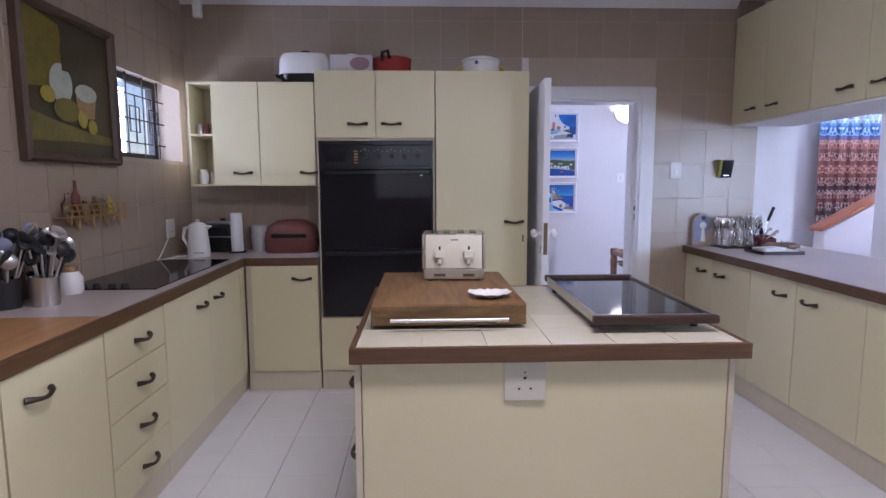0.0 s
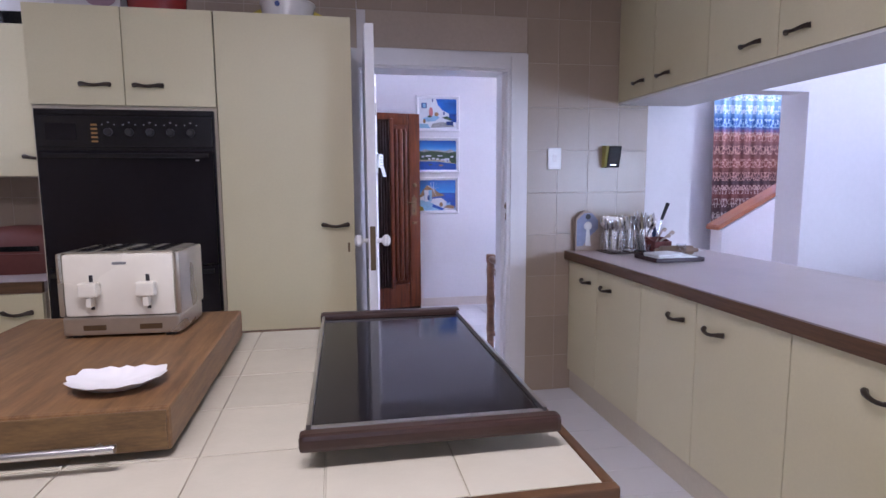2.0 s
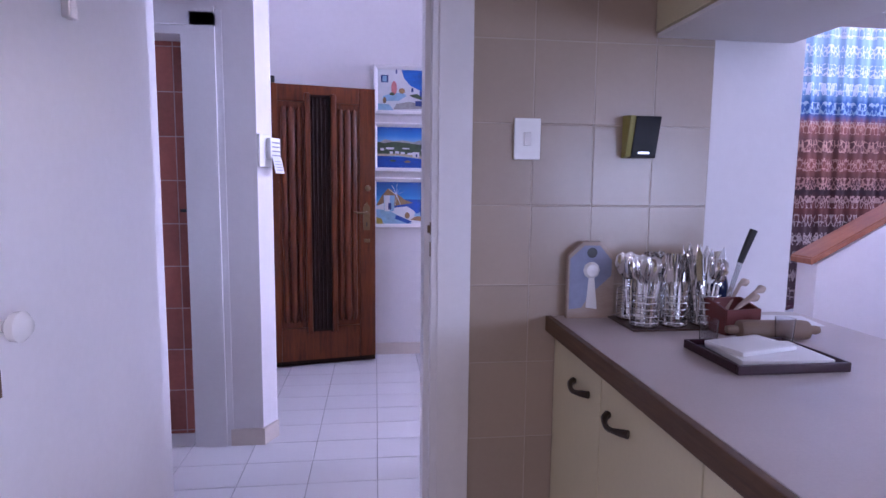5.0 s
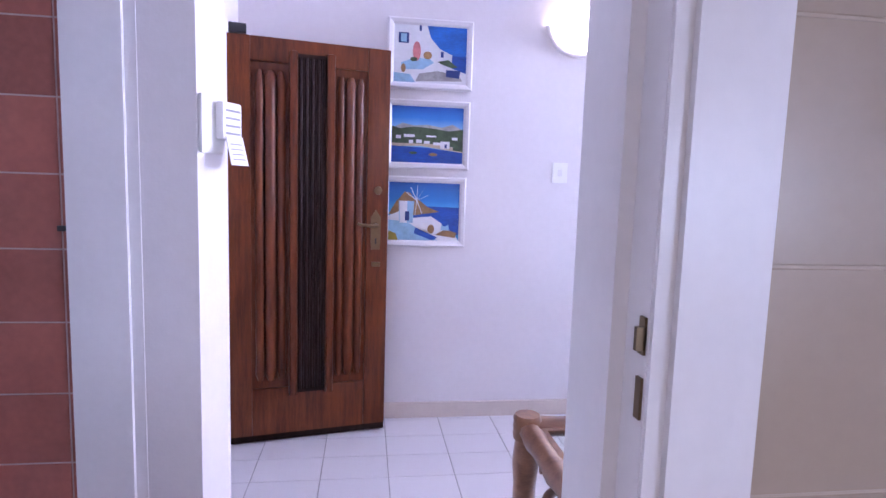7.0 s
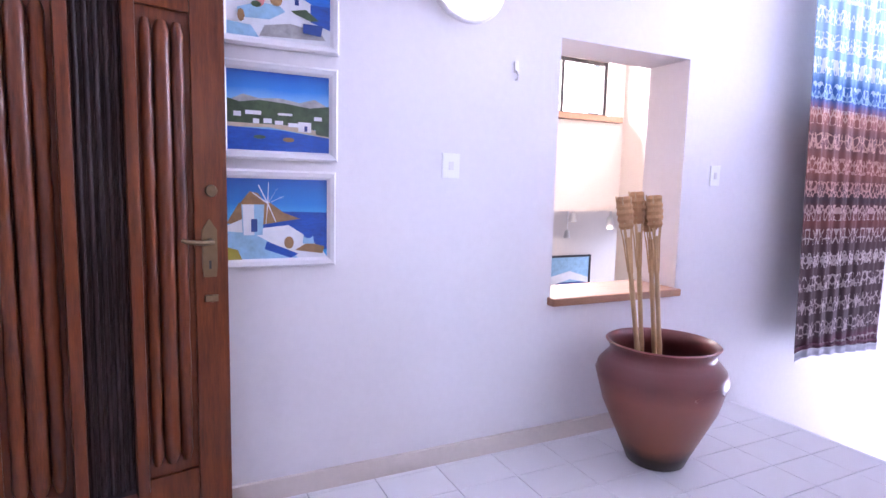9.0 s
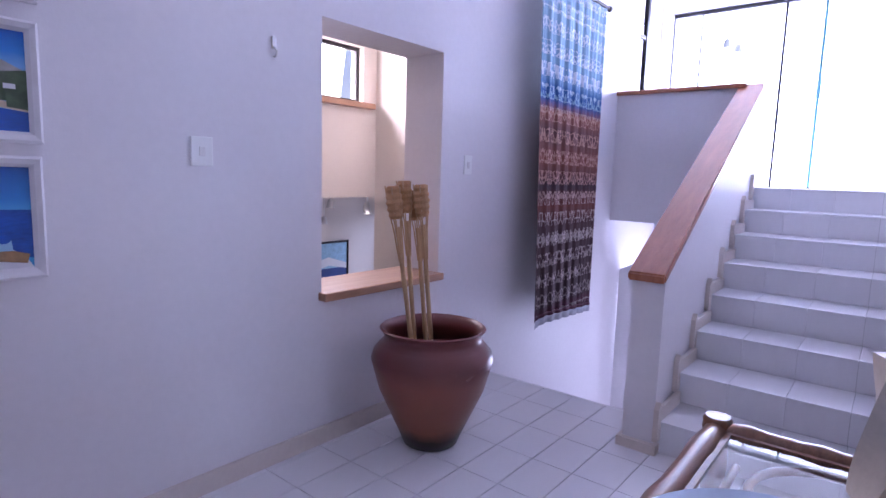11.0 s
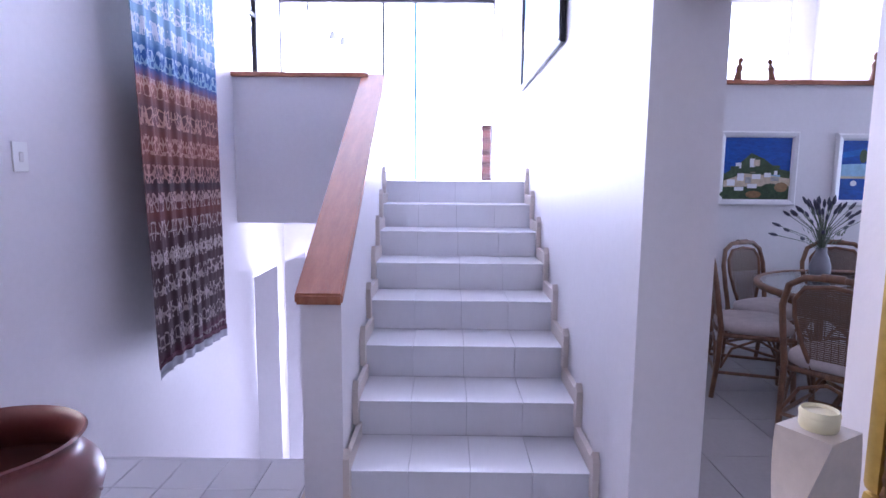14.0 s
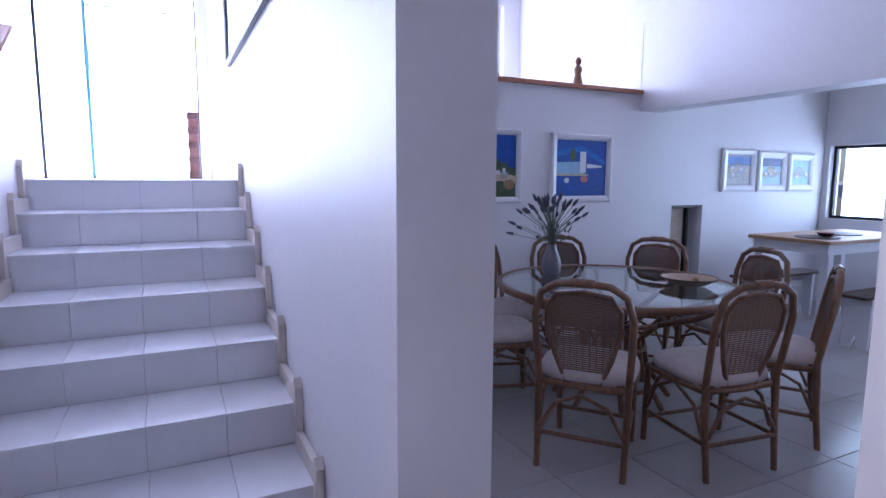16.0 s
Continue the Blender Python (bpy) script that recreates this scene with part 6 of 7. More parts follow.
# console table under the mirror
ct = thing("bamboo_console_table", (2.54, 4.9, 0), "bamboo framed console table with a glass top", "console table")
X0, X1, Y0, Y1, Z = -0.47, 0.57, -0.25, 0.265, 0.77
def knobbly(p, q, r, n=14):
    p, q = Vector(p), Vector(q)
    return tube([p + (q - p) * (i / n) for i in range(n + 1)], [r * (1.18 if i % 4 == 0 else 1.0) for i in range(n + 1)], 10)
for p, q, r in (((X0, Y1, Z - 0.01), (X1, Y1, Z - 0.01), 0.027), ((X0, Y0, Z - 0.01), (X1, Y0, Z - 0.01), 0.027), ((X0, Y0, Z - 0.01), (X0, Y1, Z - 0.01), 0.025), ((X1, Y0, Z - 0.01), (X1, Y1, Z - 0.01), 0.025)):
    part("top_rail", knobbly(p, q, r), BAMBOO, ct, smooth=50)
for x in (X0, X1):
    for y in (Y0, Y1):
        part("leg", knobbly((x, y, 0), (x, y, Z + 0.015), 0.028), BAMBOO, ct, smooth=50)
        part("cane_binding", lathe([(0.033, -0.03), (0.035, -0.02), (0.033, -0.01), (0.035, 0), (0.033, 0.01), (0.035, 0.02), (0.03, 0.03)], 14, (x, y, Z - 0.005)), CANE, ct, smooth=50)
for y in (Y0, Y1):
    part("stretcher", knobbly((X0, y, 0.18), (X1, y, 0.18), 0.018), BAMBOO, ct, smooth=50)
g = part("glass_top", box(X0 + 0.03, X1 - 0.03, Y0 + 0.03, Y1 - 0.03, Z - 0.012, Z - 0.004), TABLEGLASS, ct, "clear glass top")
for k in range(4):
    part("inner_edge", box(*((X0 + 0.024, X1 - 0.024, Y1 - 0.04, Y1 - 0.026, Z - 0.015, Z) if k == 0 else (X0 + 0.024, X1 - 0.024, Y0 + 0.026, Y0 + 0.04, Z - 0.015, Z) if k == 1 else (X0 + 0.024, X0 + 0.038, Y0 + 0.04, Y1 - 0.04, Z - 0.015, Z) if k == 2 else (X1 - 0.038, X1 - 0.024, Y0 + 0.04, Y1 - 0.04, Z - 0.015, Z))), CANE, ct)
sw = bmesh.new()
for k in range(3):
    tube([(X0 + 0.15 + 0.4 * k + 0.18 * math.cos(a), 0.17 * math.sin(a), 0.68) for a in [2 * math.pi * i / 20 for i in range(20)]], 0.011, 8, sw, True)
for s in (-1, 1):
    tube([(X0 + 0.02, s * 0.21, 0.68), (X1 - 0.02, s * 0.21, 0.68)], 0.01, 8, sw)
part("lattice", sw, BAMBOO, ct, "bent cane lattice under the glass", 60)
gd_ = single("glass_dish", lathe([(0.06, 0), (0.1, 0.006), (0.2, 0.035), (0.245, 0.05), (0.24, 0.055), (0.19, 0.042), (0.09, 0.014), (0, 0.012)], 40), mat("frosted_blue_glass", (0.5, 0.62, 0.78), 0.2, var=0.1, bump=0), (2.5, 4.92, 0.767), "large shallow pale blue glass dish on the console table", "dish", smooth=50)

cs = thing("stone_candle_stand", (2.935, 4.83, 0.767), "twisted pale soapstone candle stand", "candle stand", rz=20)
tw = bmesh.new()
rings = []
for i in range(25):
    k = i / 24
    half = 0.05 - 0.014 * k - 0.006 * math.sin(math.pi * k)
    a0 = radians(100) * k
    rings.append([tw.verts.new((half * 1.35 * math.cos(a0 + math.pi / 4 + q * math.pi / 2), half * 1.35 * math.sin(a0 + math.pi / 4 + q * math.pi / 2), 0.295 * k)) for q in range(4)])
for a, b in zip(rings, rings[1:]):
    for q in range(4):
        tw.faces.new((a[q], a[(q + 1) % 4], b[(q + 1) % 4], b[q]))
tw.faces.new(rings[0][::-1])
tw.faces.new(rings[-1])
part("twisted_pillar", tw, STONE, cs, smooth=35)
cn = thing("candle", (2.935, 4.83, 1.062), "short thick cream candle with a sunken top", "candle")
part("wax", lathe([(0.02, 0), (0.0225, 0.004), (0.0225, 0.019), (0.019, 0.022), (0.014, 0.017), (0, 0.014)], 20), WAX, cn, smooth=50)
part("melted_rim", lathe([(0.0225, 0.017), (0.0235, 0.021), (0.021, 0.026), (0.0185, 0.022)], 20), WAX, cn, smooth=50)

mr = thing("gilt_mirror", (2.615, 4.602, 0.872), "large wall mirror in a beaded gilt frame", "mirror", rz=180)
MW, MH, FW = 0.915, 1.36, 0.034
a, b, c, d = -MW / 2 + FW, MW / 2 - FW, FW, MH - FW
for x0, x1, z0, z1 in ((-MW / 2, MW / 2, 0, FW), (-MW / 2, MW / 2, d, MH), (-MW / 2, a, FW + 0.0005, d - 0.0005), (b, MW / 2, FW + 0.0005, d - 0.0005)):
    part("frame", box(x0, x1, -0.062, -0.002, z0, z1, 0.012), GOLD, mr, smooth=30)
for k in (-1, 1):
    part("rope_bead", tube([(k * (MW / 2 - FW - 0.007), -0.054, FW + 0.012 * i) for i in range(108)], [0.0075 if i % 2 else 0.005 for i in range(108)], 7), GOLDDK, mr)
for z in (FW + 0.007, MH - FW - 0.007):
    part("rope_bead", tube([(-MW / 2 + FW + 0.012 * i, -0.054, z) for i in range(71)], [0.0075 if i % 2 else 0.005 for i in range(71)], 7), GOLDDK, mr)
for x0, x1, z0, z1 in ((a, b, c, c + 0.022), (a, b, d - 0.022, d), (a, a + 0.022, c + 0.0225, d - 0.0225), (b - 0.022, b, c + 0.0225, d - 0.0225)):
    part("inner_moulding", box(x0, x1, -0.048, -0.004, z0, z1, 0.004), GOLD, mr)
a, b, c, d = a + 0.022, b - 0.022, c + 0.022, d - 0.022
for x0, x1, z0, z1 in ((a, b, c, c + 0.008), (a, b, d - 0.008, d), (a, a + 0.008, c + 0.0085, d - 0.0085), (b - 0.008, b, c + 0.0085, d - 0.0085)):
    part("dark_line", box(x0, x1, -0.04, -0.004, z0, z1), TRAYWOOD, mr, "dark inner line")
part("mirror_glass", box(a + 0.008, b - 0.008, -0.03, -0.024, c + 0.008, d - 0.008), MIRROR, mr)

picture("stair_painting", (6.265, 4.684, 2.11), 180, 1.72, 1.0, 0.05, 0.035, DARKFRAME, PALEBLUE,
        [(SKYBLUE, rect(0, 0.55, 1, 1)), (PWHITE, [(0, 0.3), (0.4, 0.36), (1, 0.28), (1, 0.4), (0.5, 0.5), (0, 0.45)]), (PALEBLUE, rect(0, 0, 1, 0.2))], "pale blue seascape in a dark frame beside the stairs")

# rooms and terrace seen through the openings
single("window_ledge", box(4.15, 6.1, 9.5, 9.6, 2.08, 2.14, 0.004), SILLWOOD, (0, 0, 0), "brown wooden ledge under the high window", "ledge")
picture("living_room_painting", (6.91, 11.29, -0.5), 0, 0.75, 0.88, 0.03, 0.03, DARKFRAME, PNAVY, [(PALEBLUE, rect(0, 0.55, 1, 1)), (PWHITE, [(0, 0.5), (0.5, 0.6), (1, 0.52), (1, 0.62), (0.5, 0.75), (0, 0.66)])], "blue and white seascape painting in the living room")
for x, y, z in ((5.84, 9.95, 0.97), (6.44, 9.97, 0.88), (6.36, 9.9, 0.93), (6.68, 11.1, 0.66)):
    s = thing("ceiling_spot", (x, y, z), "small lit white spot lamp under the living room ceiling", "spot lamp", "living room spots")
    part("cup", lathe([(0.026, 0.1), (0.032, 0.09), (0.05, 0.0), (0.046, 0.0), (0.0, 0.03)], 14), WHITEPL, s, smooth=40)
    part("bulb", lathe([(0.0, -0.004), (0.036, 0.0), (0.044, 0.006), (0.0, 0.012)], 12), SPOT, s)
    part("stem", tube([(0, 0, 0.1), (0, 0, 1.1 - z)], 0.008, 6), WHITEPL, s)
pc = thing("pendant_lamp", (8.0, 6.5, 3.2), "white glass pendant lamp over the landing", "pendant lamp")
part("globe", lathe([(0, -0.03), (0.1, 0.0), (0.15, 0.06), (0.1, 0.14), (0.03, 0.17), (0, 0.17)], 22), CHINA, pc, smooth=50)
part("cord", tube([(0, 0, 0.17), (0, 0, 0.7)], 0.006, 6), PALEWOOD, pc)
for (x, y, z) in ((9.42, 6.75, 3.05), (9.42, 6.62, 2.98), (9.42, 2.6, 2.6)):
    l = thing("outside_lamp", (x, y, z), "small grey lantern outside the glass", "lantern")
    part("shade", lathe([(0.05, 0), (0.035, 0.09), (0.01, 0.11), (0, 0.11)], 12), PGREY, l, smooth=40)
    part("arm", tube([(0, 0, 0.11), (0, 0, 0.2), (0.05, 0, 0.24)], 0.008, 6), PGREY, l)
bp = thing("brick_pillar", (9.8, 4.77, LAND - 0.06), "low stack of red bricks on the terrace", "brick pillar")
me_b = mesh_of(box(-0.11, 0.11, -0.05, 0.05, 0, 0.068, 0.004), BRICK, "brick")
for k in range(10):
    for dy in (-0.053, 0.053):
        ob = new("brick", me_b)
        ob.parent = bp
        ob.matrix_local = pose(0.01 * (-1) ** k, dy + 0.01 * (k % 2), 0.078 * k)
part("mortar", box(-0.1, 0.1, -0.095, 0.1, 0, 0.775), REDCLAY, bp)

# ---- dining room ----
TC = Vector((5.62, 2.62, 0))
tb_ = thing("round_glass_table", tuple(TC), "round glass dining table on a bent cane base", "dining table")
part("glass_top", lathe([(0.0, 0.722), (0.7, 0.722), (0.704, 0.727), (0.7, 0.732), (0, 0.732)], 64), TABLEGLASS, tb_, "clear round glass top", 40)
part("rim", tube([(0.72 * math.cos(a), 0.72 * math.sin(a), 0.718) for a in [2 * math.pi * i / 56 for i in range(56)]], 0.022, 10, None, True), CANE, tb_, "brown cane rim", 60)
for k in range(8):
    a = 2 * math.pi * (k + 0.3) / 8
    c, s = math.cos(a), math.sin(a)
    part("cane_bracket", tube([(0.7 * c, 0.7 * s, 0.7), (0.52 * c, 0.52 * s, 0.6), (0.3 * c, 0.3 * s, 0.52), (0.18 * c, 0.18 * s, 0.4), (0.22 * c, 0.22 * s, 0.2), (0.36 * c, 0.36 * s, 0.015)], 0.018, 8), CANE, tb_, smooth=60)
for z, r in ((0.52, 0.3), (0.34, 0.2), (0.12, 0.28)):
    part("cane_ring", tube([(r * math.cos(a), r * math.sin(a), z) for a in [2 * math.pi * i / 28 for i in range(28)]], 0.014, 8, None, True), CANE, tb_, smooth=60)


def rattan_chair():
    """Faces +y; the seat's middle is the origin."""
    c = thing("rattan_chair", (0, 0, 0), "brown cane dining chair with a woven back and pale cushion", "chair", "chairs round the table")
    for sx in (-1, 1):
        part("back_leg", tube([(sx * 0.2, -0.24, 0), (sx * 0.205, -0.215, 0.25), (sx * 0.205, -0.21, 0.45)], [0.015, 0.017, 0.017], 10), CANE, c, smooth=60)
        part("front_leg", tube([(sx * 0.19, 0.22, 0), (sx * 0.195, 0.2, 0.42)], 0.016, 10), CANE, c, smooth=60)
        part("side_stretcher", tube([(sx * 0.2, -0.225, 0.17), (sx * 0.193, 0.212, 0.17)], 0.011, 8), CANE, c, smooth=60)
        part("side_arch", tube([(sx * 0.2, -0.2, 0.2), (sx * 0.2, -0.14, 0.33), (sx * 0.2, 0.0, 0.4), (sx * 0.2, 0.13, 0.33), (sx * 0.195, 0.19, 0.2)], 0.009, 8), CANE, c, smooth=60)
    for y, z in ((-0.228, 0.17), (0.212, 0.13)):
        part("stretcher", tube([(-0.2, y, z), (0.2, y, z)], 0.011, 8), CANE, c, smooth=60)
        part("front_arch", tube([(-0.195, y, 0.2), (-0.12, y, 0.33), (0, y, 0.375), (0.12, y, 0.33), (0.195, y, 0.2)], 0.01, 8), CANE, c, smooth=60)
    part("seat_rim", tube([(-0.2, -0.2, 0.415), (-0.22, 0, 0.415), (-0.21, 0.19, 0.415), (0, 0.235, 0.415), (0.21, 0.19, 0.415), (0.22, 0, 0.415), (0.2, -0.2, 0.415), (0, -0.215, 0.415)], 0.016, 10, None, True), CANE, c, smooth=60)
    part("cushion", loaf(bmesh.new(), 0.225, 0.215, [(0.8, 0.42), (1.0, 0.435), (1.03, 0.46), (1.0, 0.485), (0.85, 0.5), (0.4, 0.505)]), CUSHION, c, "pale cloth seat cushion", 60)
    lean = lambda z: -0.205 - 0.16 * (z - 0.43)
    outer = [(-0.205, 0.43), (-0.215, 0.6), (-0.22, 0.75), (-0.19, 0.86), (-0.12, 0.905), (0, 0.915), (0.12, 0.905), (0.19, 0.86), (0.22, 0.75), (0.215, 0.6), (0.205, 0.43)]
    part("back_frame", tube([(x, lean(z), z) for x, z in outer], 0.017, 10), CANE, c, smooth=60)
    inner = [(-0.08, 0.43), (-0.13, 0.56), (-0.165, 0.7), (-0.165, 0.79), (-0.12, 0.855), (0, 0.872), (0.12, 0.855), (0.165, 0.79), (0.165, 0.7), (0.13, 0.56), (0.08, 0.43)]
    part("inner_frame", tube([(x, lean(z) + 0.004, z) for x, z in inner] + [(0, lean(0.42) + 0.004, 0.425)], 0.012, 8, None, True), CANE, c, smooth=60)
    wv = bmesh.new()
    half = lambda z: 0.08 + (z - 0.43) * 0.315 if z < 0.7 else 0.165 - max(0, z - 0.78) * 0.5
    for k in range(40):
        z = 0.44 + k * 0.0106
        h = half(z)
        if z > 0.7:
            bx(wv, -h, h, lean(z) + 0.002, lean(z) + 0.0055, z - 0.0046, z + 0.0046)
        else:
            bx(wv, -h, h, lean(z) + 0.002, lean(z) + 0.0055, z - 0.0034, z + 0.0034)
    for k in range(9):
        x = -0.12 + 0.03 * k
        zl = 0.43 if abs(x) < 0.08 else 0.43 + (abs(x) - 0.08) / 0.315
        tube([(x, lean(zl) + 0.004, zl), (x, lean(0.86) + 0.004, 0.86)], 0.0025, 5, wv)
    tagged(part("woven_panel", wv, WEAVE, c), "open woven cane panel", kind="stuff")
    part("top_binding", tube([(-0.05, lean(0.914), 0.914), (0.05, lean(0.914), 0.914)], 0.021, 10), CANE, c, smooth=60)
    return c


CH = rattan_chair()
angles = [130, 172, 214, 256, 300, 343, 26, 72]
radii = [0.83, 0.8, 0.86, 0.8, 0.78, 0.74, 0.74, 0.74]
for k, (a, r) in enumerate(zip(angles, radii)):
    p = TC + Vector((math.cos(radians(a)), math.sin(radians(a)), 0)) * r
    m = pose(p.x, p.y, 0, 0, 0, a + 90)
    if k == 0:
        CH.matrix_world = m
    else:
        copy_thing(CH, m)

vs_ = thing("lavender_vase", (6.06, 2.78, 0.733), "grey ceramic vase of dried lavender on the glass table", "vase")
part("vase", lathe([(0.05, 0), (0.062, 0.02), (0.066, 0.07), (0.05, 0.13), (0.032, 0.17), (0.034, 0.2), (0.028, 0.2), (0.026, 0.17), (0, 0.16)], 24), VASEGREY, vs_, smooth=50)
random.seed(8)
for k in range(46):
    a, s = random.uniform(0, 6.28), random.uniform(0.05, 0.3)
    h = 0.2 + math.sqrt(max(0.0, 0.3 ** 2 - s ** 2)) * random.uniform(0.75, 1.0) + 0.02
    tip = Vector((s * math.cos(a), s * math.sin(a), h))
    mid = Vector((tip.x * 0.35, tip.y * 0.35, 0.17 + (h - 0.17) * 0.6))
    st = part("stem", tube([(0, 0, 0.17), mid, tip], 0.0022, 5), STEM, vs_)
    d = (tip - mid).normalized()
    part("flower_head", tube([tip - d * 0.008, tip + d * 0.005, tip + d * 0.03, tip + d * 0.052], [0.004, 0.0105, 0.01, 0.003], 7), LAVENDER, st)
for k in range(34):
    a, s = random.uniform(0, 6.28), random.uniform(0.02, 0.12)
    p = Vector((s * math.cos(a), s * math.sin(a), random.uniform(0.2, 0.33)))
    part("leaf", prism([(p.x - 0.008, p.z), (p.x + 0.03 * math.cos(a), p.z + 0.035), (p.x + 0.006, p.z + 0.008)], "y", p.y, p.y + 0.002), STEM, vs_)
wb = thing("woven_bowl", (5.36, 2.27, 0.733), "shallow woven basket bowl on the glass table", "bowl")
part("bowl", lathe([(0.06, 0), (0.1, 0.012), (0.16, 0.045), (0.165, 0.05), (0.155, 0.05), (0.09, 0.02), (0, 0.016)], 32), mat("pale_basket", (0.4, 0.3, 0.22), 0.8, var=0.25, grain=120, bump=0.5), wb, smooth=50)
part("dark_rim", tube([(0.162 * math.cos(a), 0.162 * math.sin(a), 0.05) for a in [2 * math.pi * i / 32 for i in range(32)]], 0.005, 6, None, True), WALNUT, wb)
single("small_fruit", lathe([(0, -0.02), (0.018, -0.01), (0.02, 0.005), (0, 0.02)], 12), PBROWN, (5.33, 2.25, 0.77), "small brown ornament in the woven bowl", "ornament", smooth=60)

def sea_town(n, pal):
    random.seed(n)
    s = [(pal[0], rect(0, 0.66, 1, 1)), (pal[1], rect(0, 0, 1, 0.42)), (pal[2], [(0, 0.4), (0.2, 0.55), (0.4, 0.75), (0.6, 0.66), (0.8, 0.5), (1, 0.46), (1, 0.36), (0, 0.3)])]
    for _ in range(12):
        u, v = random.uniform(0.08, 0.8), random.uniform(0.22, 0.55)
        s.append((random.choice((PWHITE, PSAND, PALEBLUE, pal[2])), rect(u, v, u + random.uniform(0.06, 0.16), v + random.uniform(0.05, 0.14))))
    return s
picture("hill_town_painting", (6.856, 2.835, 1.18), -90, 0.63, 0.59, 0.05, 0.035, GLOSS, SEABLUE, sea_town(1, (SEABLUE, PGREEN, PGREEN)) + [(PSAND, [(0.0, 0.3), (0.3, 0.42), (0.6, 0.4), (1, 0.34), (1, 0.22), (0, 0.2)])] + [(m, rect(u, v, u + w, v + h)) for m, u, v, w, h in ((PWHITE, 0.05, 0.22, 0.12, 0.1), (PWHITE, 0.2, 0.3, 0.1, 0.12), (PGREY, 0.32, 0.26, 0.09, 0.1), (PWHITE, 0.42, 0.33, 0.13, 0.08), (PWHITE, 0.36, 0.18, 0.14, 0.07), (PSAND, 0.56, 0.24, 0.1, 0.1), (PWHITE, 0.6, 0.36, 0.1, 0.07), (PGREY, 0.7, 0.3, 0.12, 0.06), (PWHITE, 0.16, 0.14, 0.14, 0.06))] + [(PGREEN, disc(0.7, 0.18, 0.14, 0.08, 12)), (PBROWN, disc(0.86, 0.2, 0.1, 0.08, 12)), (PGREEN, disc(0.1, 0.08, 0.16, 0.07, 12)), (PBROWN, disc(0.45, 0.08, 0.12, 0.06, 12))], "white framed painting of a hill town under a blue sky", "dining room paintings")
picture("harbour_boats_painting", (6.856, 1.9, 1.177), -90, 0.645, 0.58, 0.055, 0.035, GLOSS, SEABLUE,
        [(SKYBLUE, [(0, 0.7), (0.5, 0.8), (1, 0.55), (1, 0.62), (0.5, 0.9), (0, 0.8)]), (PALEBLUE, [(0, 0.38), (0.55, 0.4), (0.55, 0.62), (0, 0.6)]), (PGREEN, disc(0.32, 0.74, 0.06, 0.12, 10)), (PWHITE, rect(0.46, 0.42, 0.58, 0.8)), (PSAND, rect(0.0, 0.36, 0.62, 0.4)), (PPINK, disc(0.55, 0.3, 0.08, 0.06, 10)), (PWHITE, disc(0.2, 0.28, 0.05, 0.05, 8)), (PWHITE, [(0.6, 0.5), (0.9, 0.52), (0.9, 0.55), (0.6, 0.58)])],
        "white framed painting of a blue harbour with boats", "dining room paintings")
for k, (y, w) in enumerate(((-0.105, 0.525), (-0.625, 0.49), (-1.11, 0.465))):
    picture("town_print", (6.856, y, 1.258), -90, w - 0.03, 0.43 - 0.012 * k, 0.075, 0.03, GLOSS, (PGREY, PALEBLUE, PALEBLUE)[k], [((SKYBLUE, PNAVY, PALEBLUE)[k], rect(0, 0.7, 1, 1))] + sea_town(5 + k, ((SKYBLUE, PNAVY, PWHITE)[k], (PGREY, SKYBLUE, SKYBLUE)[k], PGREY))[2:], "small white framed print of a seaside town", "three small prints")
hp = thing("wall_hatch", (7.0, 0.58, 0.0), "grey brown panel set back in a low wall recess", "hatch", rz=-90)
part("panel", box(-0.2, 0.09, -0.02, 0.0, 0.002, 1.12, 0.002), PALEWOOD, hp)
part("post", box(0.1, 0.13, -0.05, 0.0, 0.002, 1.12), DARKFRAME, hp)
part("lintel", box(-0.205, 0.2, -0.1, 0.0, 1.1, 1.127), DARKFRAME, hp)

wt_ = thing("white_table", (6.04, -0.42, 0), "white painted table with a pine top", "table")
part("tabletop", box(-0.36, 0.36, -0.72, 0.72, 0.85, 0.88, 0.004), PINEWOOD, wt_)
part("apron", boxes((-0.33, 0.33, 0.66, 0.68, 0.76, 0.85), (-0.33, 0.33, -0.68, -0.66, 0.76, 0.85), (-0.33, -0.31, -0.66, 0.66, 0.76, 0.85), (0.31, 0.33, -0.66, 0.66, 0.76, 0.85)), WHITEWOOD, wt_)
for x in (-0.29, 0.29):
    for y in (-0.62, 0.62):
        part("leg", box(x - 0.035, x + 0.035, y - 0.035, y + 0.035, 0, 0.849, 0.004), WHITEWOOD, wt_)
for (x, y) in ((5.55, -0.35), (6.52, -0.35)):
    bn = thing("white_bench", (x, y, 0), "white painted bench with a dark seat top", "bench", "benches at the white table")
    part("seat", box(-0.12, 0.12, -0.55, 0.55, 0.43, 0.455, 0.004), WALNUT, bn)
    for yy in (-0.42, 0.42):
        part("leg", prism([(-0.11, 0.43), (0.11, 0.43), (0.1, 0.0), (0.03, 0.0), (0.0, 0.12), (-0.03, 0.0), (-0.1, 0.0)], "y", yy - 0.015, yy + 0.015), WHITEWOOD, bn)
    part("rail", box(-0.012, 0.012, -0.4, 0.4, 0.3, 0.37), WHITEWOOD, bn)
for (x, y) in ((5.95, 0.02), (6.05, -0.5)):
    single("place_mat", lathe([(0.0, 0), (0.17, 0), (0.175, 0.004), (0.17, 0.008), (0, 0.008)], 28), WALNUT, (x, y, 0.88), "round dark woven place mat on the white table", "place mat", "place mats", smooth=30)
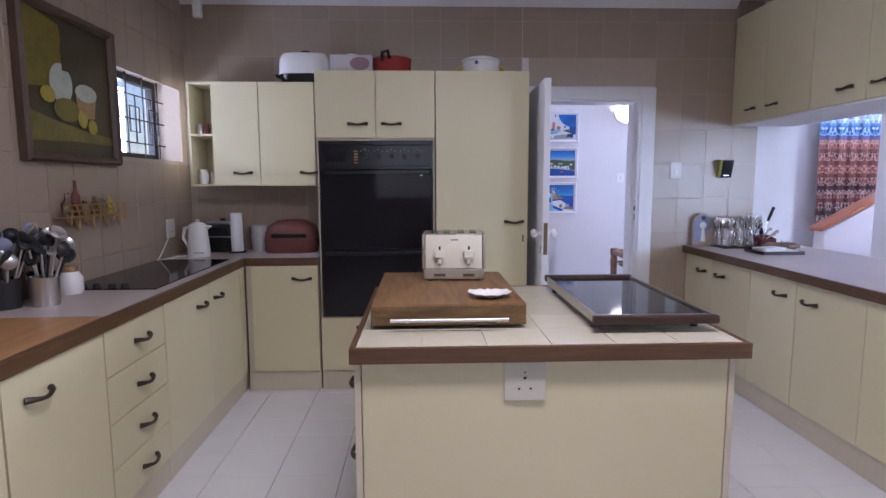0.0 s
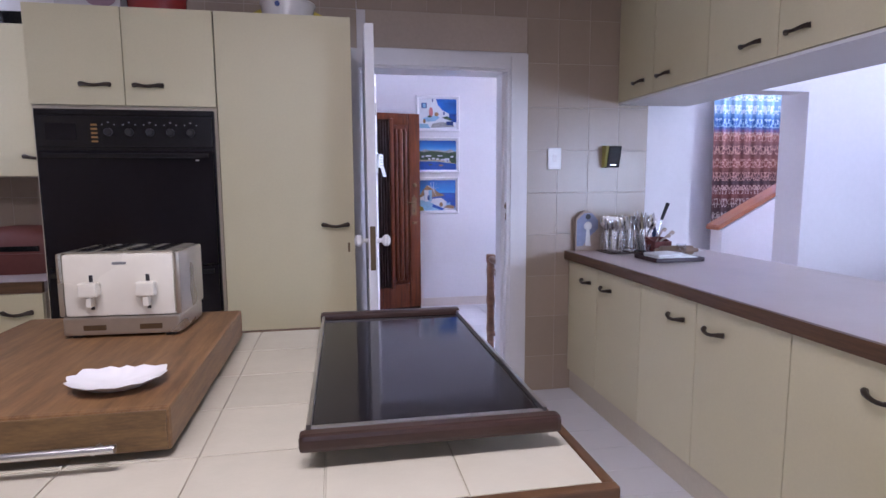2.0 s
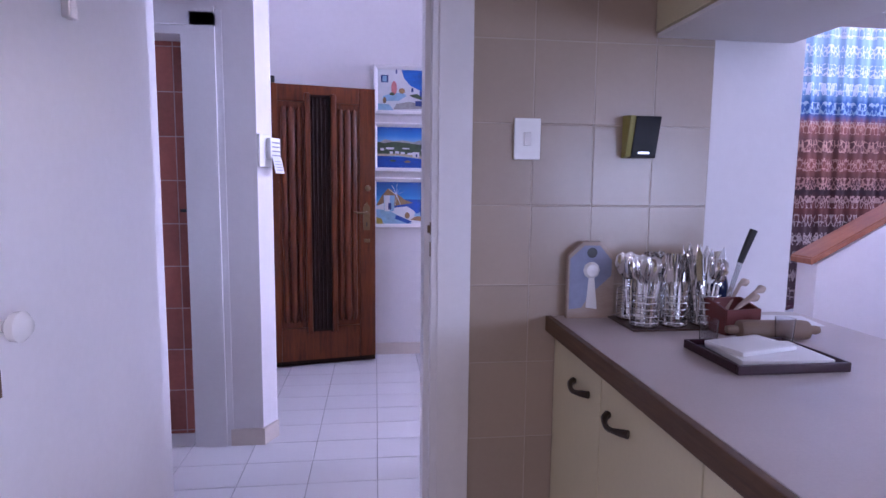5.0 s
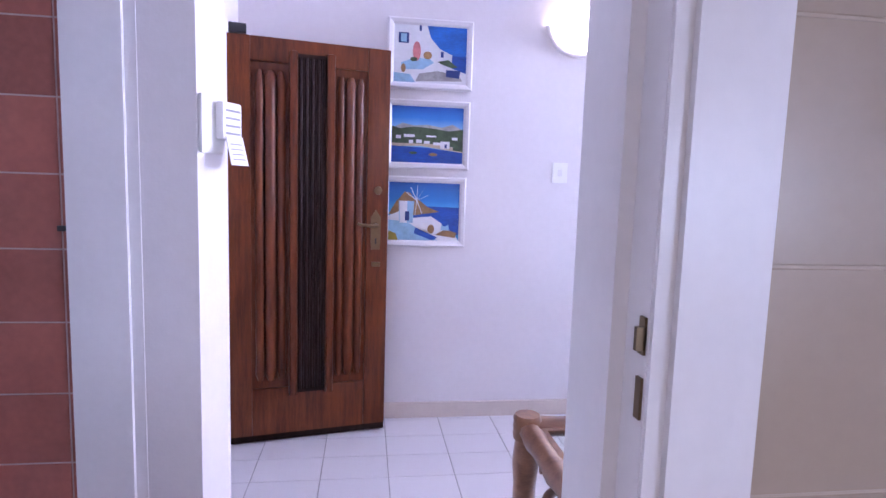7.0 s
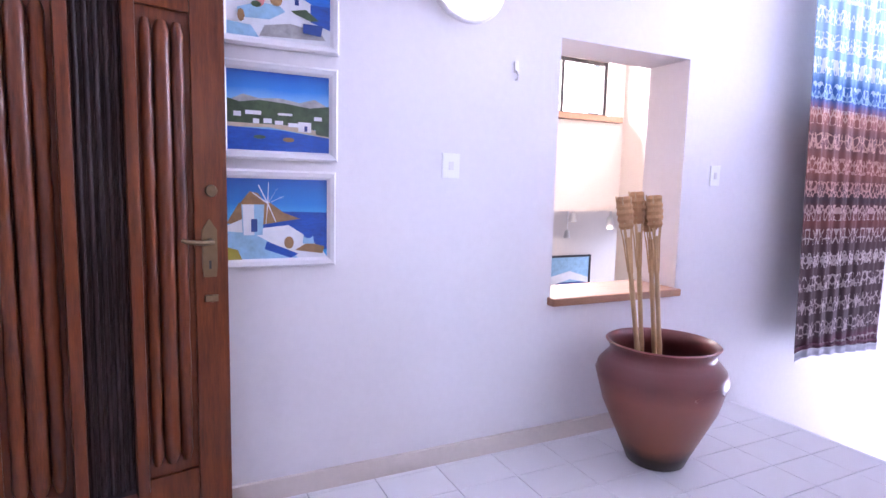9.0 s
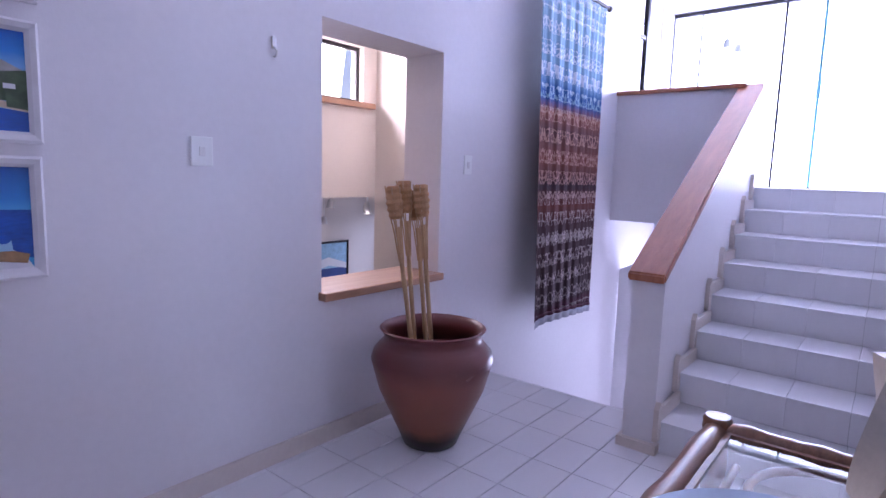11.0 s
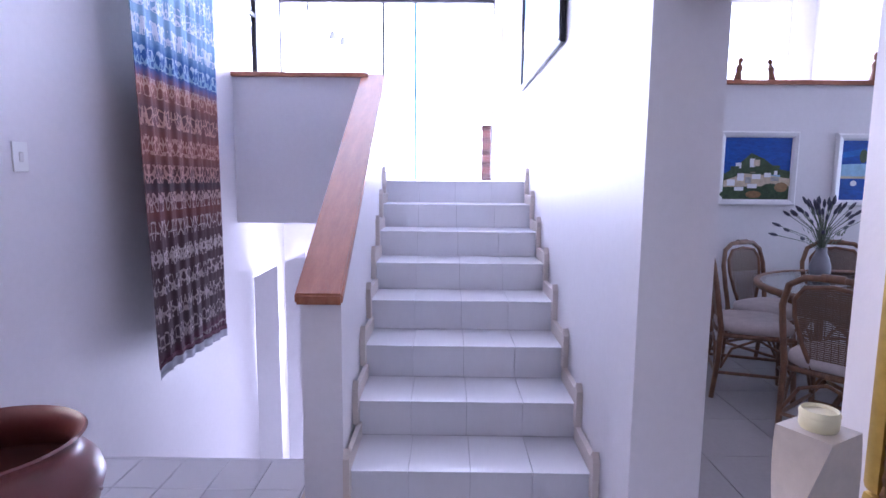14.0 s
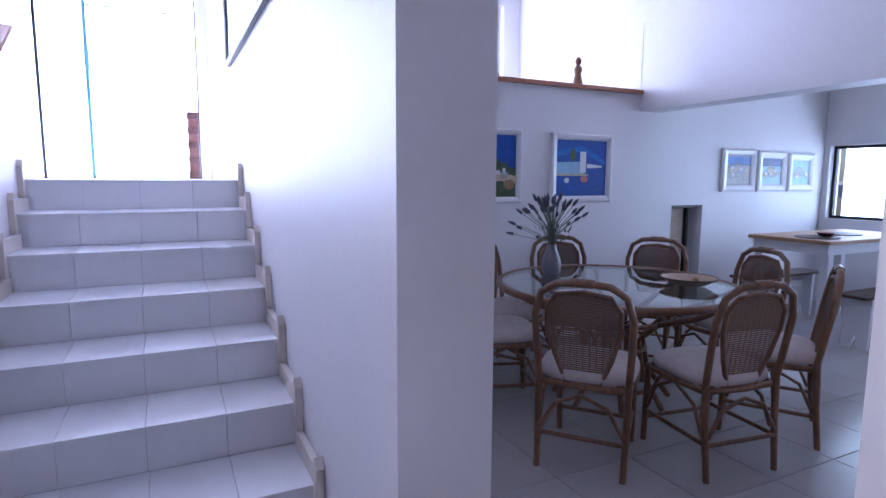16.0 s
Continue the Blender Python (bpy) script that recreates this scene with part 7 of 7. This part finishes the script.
single("red_bowl", lathe([(0.03, 0), (0.05, 0.01), (0.07, 0.035), (0.065, 0.035), (0, 0.012)], 20), REDCLAY, (5.92, -0.05, 0.888), "small red bowl on the white table", "bowl", smooth=50)

# carved figures on the gallery ledge, plain shapes
def figure(at, s, rz, lean):
    bm = lathe([(0.03 * s, 0), (0.045 * s, 0.02 * s), (0.035 * s, 0.07 * s), (0.028 * s, 0.1 * s), (0.038 * s, 0.14 * s), (0.03 * s, 0.165 * s), (0.014 * s, 0.18 * s), (0.026 * s, 0.2 * s), (0.028 * s, 0.225 * s), (0.012 * s, 0.25 * s), (0, 0.252 * s)], 14)
    for v in bm.verts:
        v.co.y += lean * v.co.z
    return single("carved_figure", bm, FIGURE, at, "small carved brown wooden figurine on the gallery ledge", "figurine", "figurines on the ledge", rz, 50)


figure((6.93, 1.905, 2.165), 0.95, 0, 0.0)
figure((6.93, 2.72, 2.165), 0.7, 20, 0.25)
figure((6.93, 3.0, 2.165), 0.75, 0, -0.1)

# ---- tiles of walls and floors ----
cells = [c for c in grid_cells(-1.38, 2.89, 0.0, 2.72, 0.2012, 0.2595, 2.288, 1.005) if not (1.05 < (c[0] + c[2]) / 2 < 2.09 and c[1] < 2.1) and not (-0.3 < (c[0] + c[2]) / 2 < 1.0 and c[3] < 2.05)]
tiles(wall_middle, "wall_tile", WTILE, cells, None, "-y", 4.434, 0.006, rest=lambda u, v: u < -0.3 and v < 1.1)
structure("trim_tile_bed", boxes((-1.38, 1.05, 4.4292, 4.4335, 0, 2.72), (2.09, 2.89, 4.4292, 4.4335, 0, 2.72), (1.13, 2.09, 4.4292, 4.4335, 2.1, 2.72)), WGROUT)
cells = [c for c in grid_cells(-2.2, 4.43, 0.85, 2.72, 0.2012, 0.2595, 4.43, 1.005) if not (3.3 < (c[0] + c[2]) / 2 < 4.35 and 1.55 < (c[1] + c[3]) / 2 < 2.1)]
tiles(wall_west, "wall_tile", WTILE, cells, None, "x", -1.384, 0.006, rest=lambda u, v: u < 1.8)
tiles(floor, "floor_tile", FTILE, grid_cells(-0.9, 2.45, -2.2, 4.43, 0.31, 0.2125, -0.375, 2.75) + grid_cells(-1.43, 4.842, 4.43, 7.04, 0.31, 0.2125, -0.375, 2.75), None, "z", -0.006, 0.006, 0.0035, rest=lambda u, v: v < 2.6 or u < 0.2 or (u > 3.9 and v < 5.7) or (v < 4.5 and u < 0.9))
tiles(floor_dining, "floor_tile", DTILE, grid_cells(3.14, 6.86, -1.54, 4.43, 0.45, 0.45, 4.5, 3.1), None, "z", -0.006, 0.006, 0.004)
tiles(wall_bath, "bath_tile", REDTILE, grid_cells(0.0, 0.88, 0.0, 2.4, 0.22, 0.22, 0.79, 0.02), None, "-y", 5.68, 0.008, 0.005)
structure("trim_bath_grout", box(0.0, 0.884, 5.674, 5.679, 0, 2.4), mat("pink_grout", (0.5, 0.38, 0.36), 0.8))
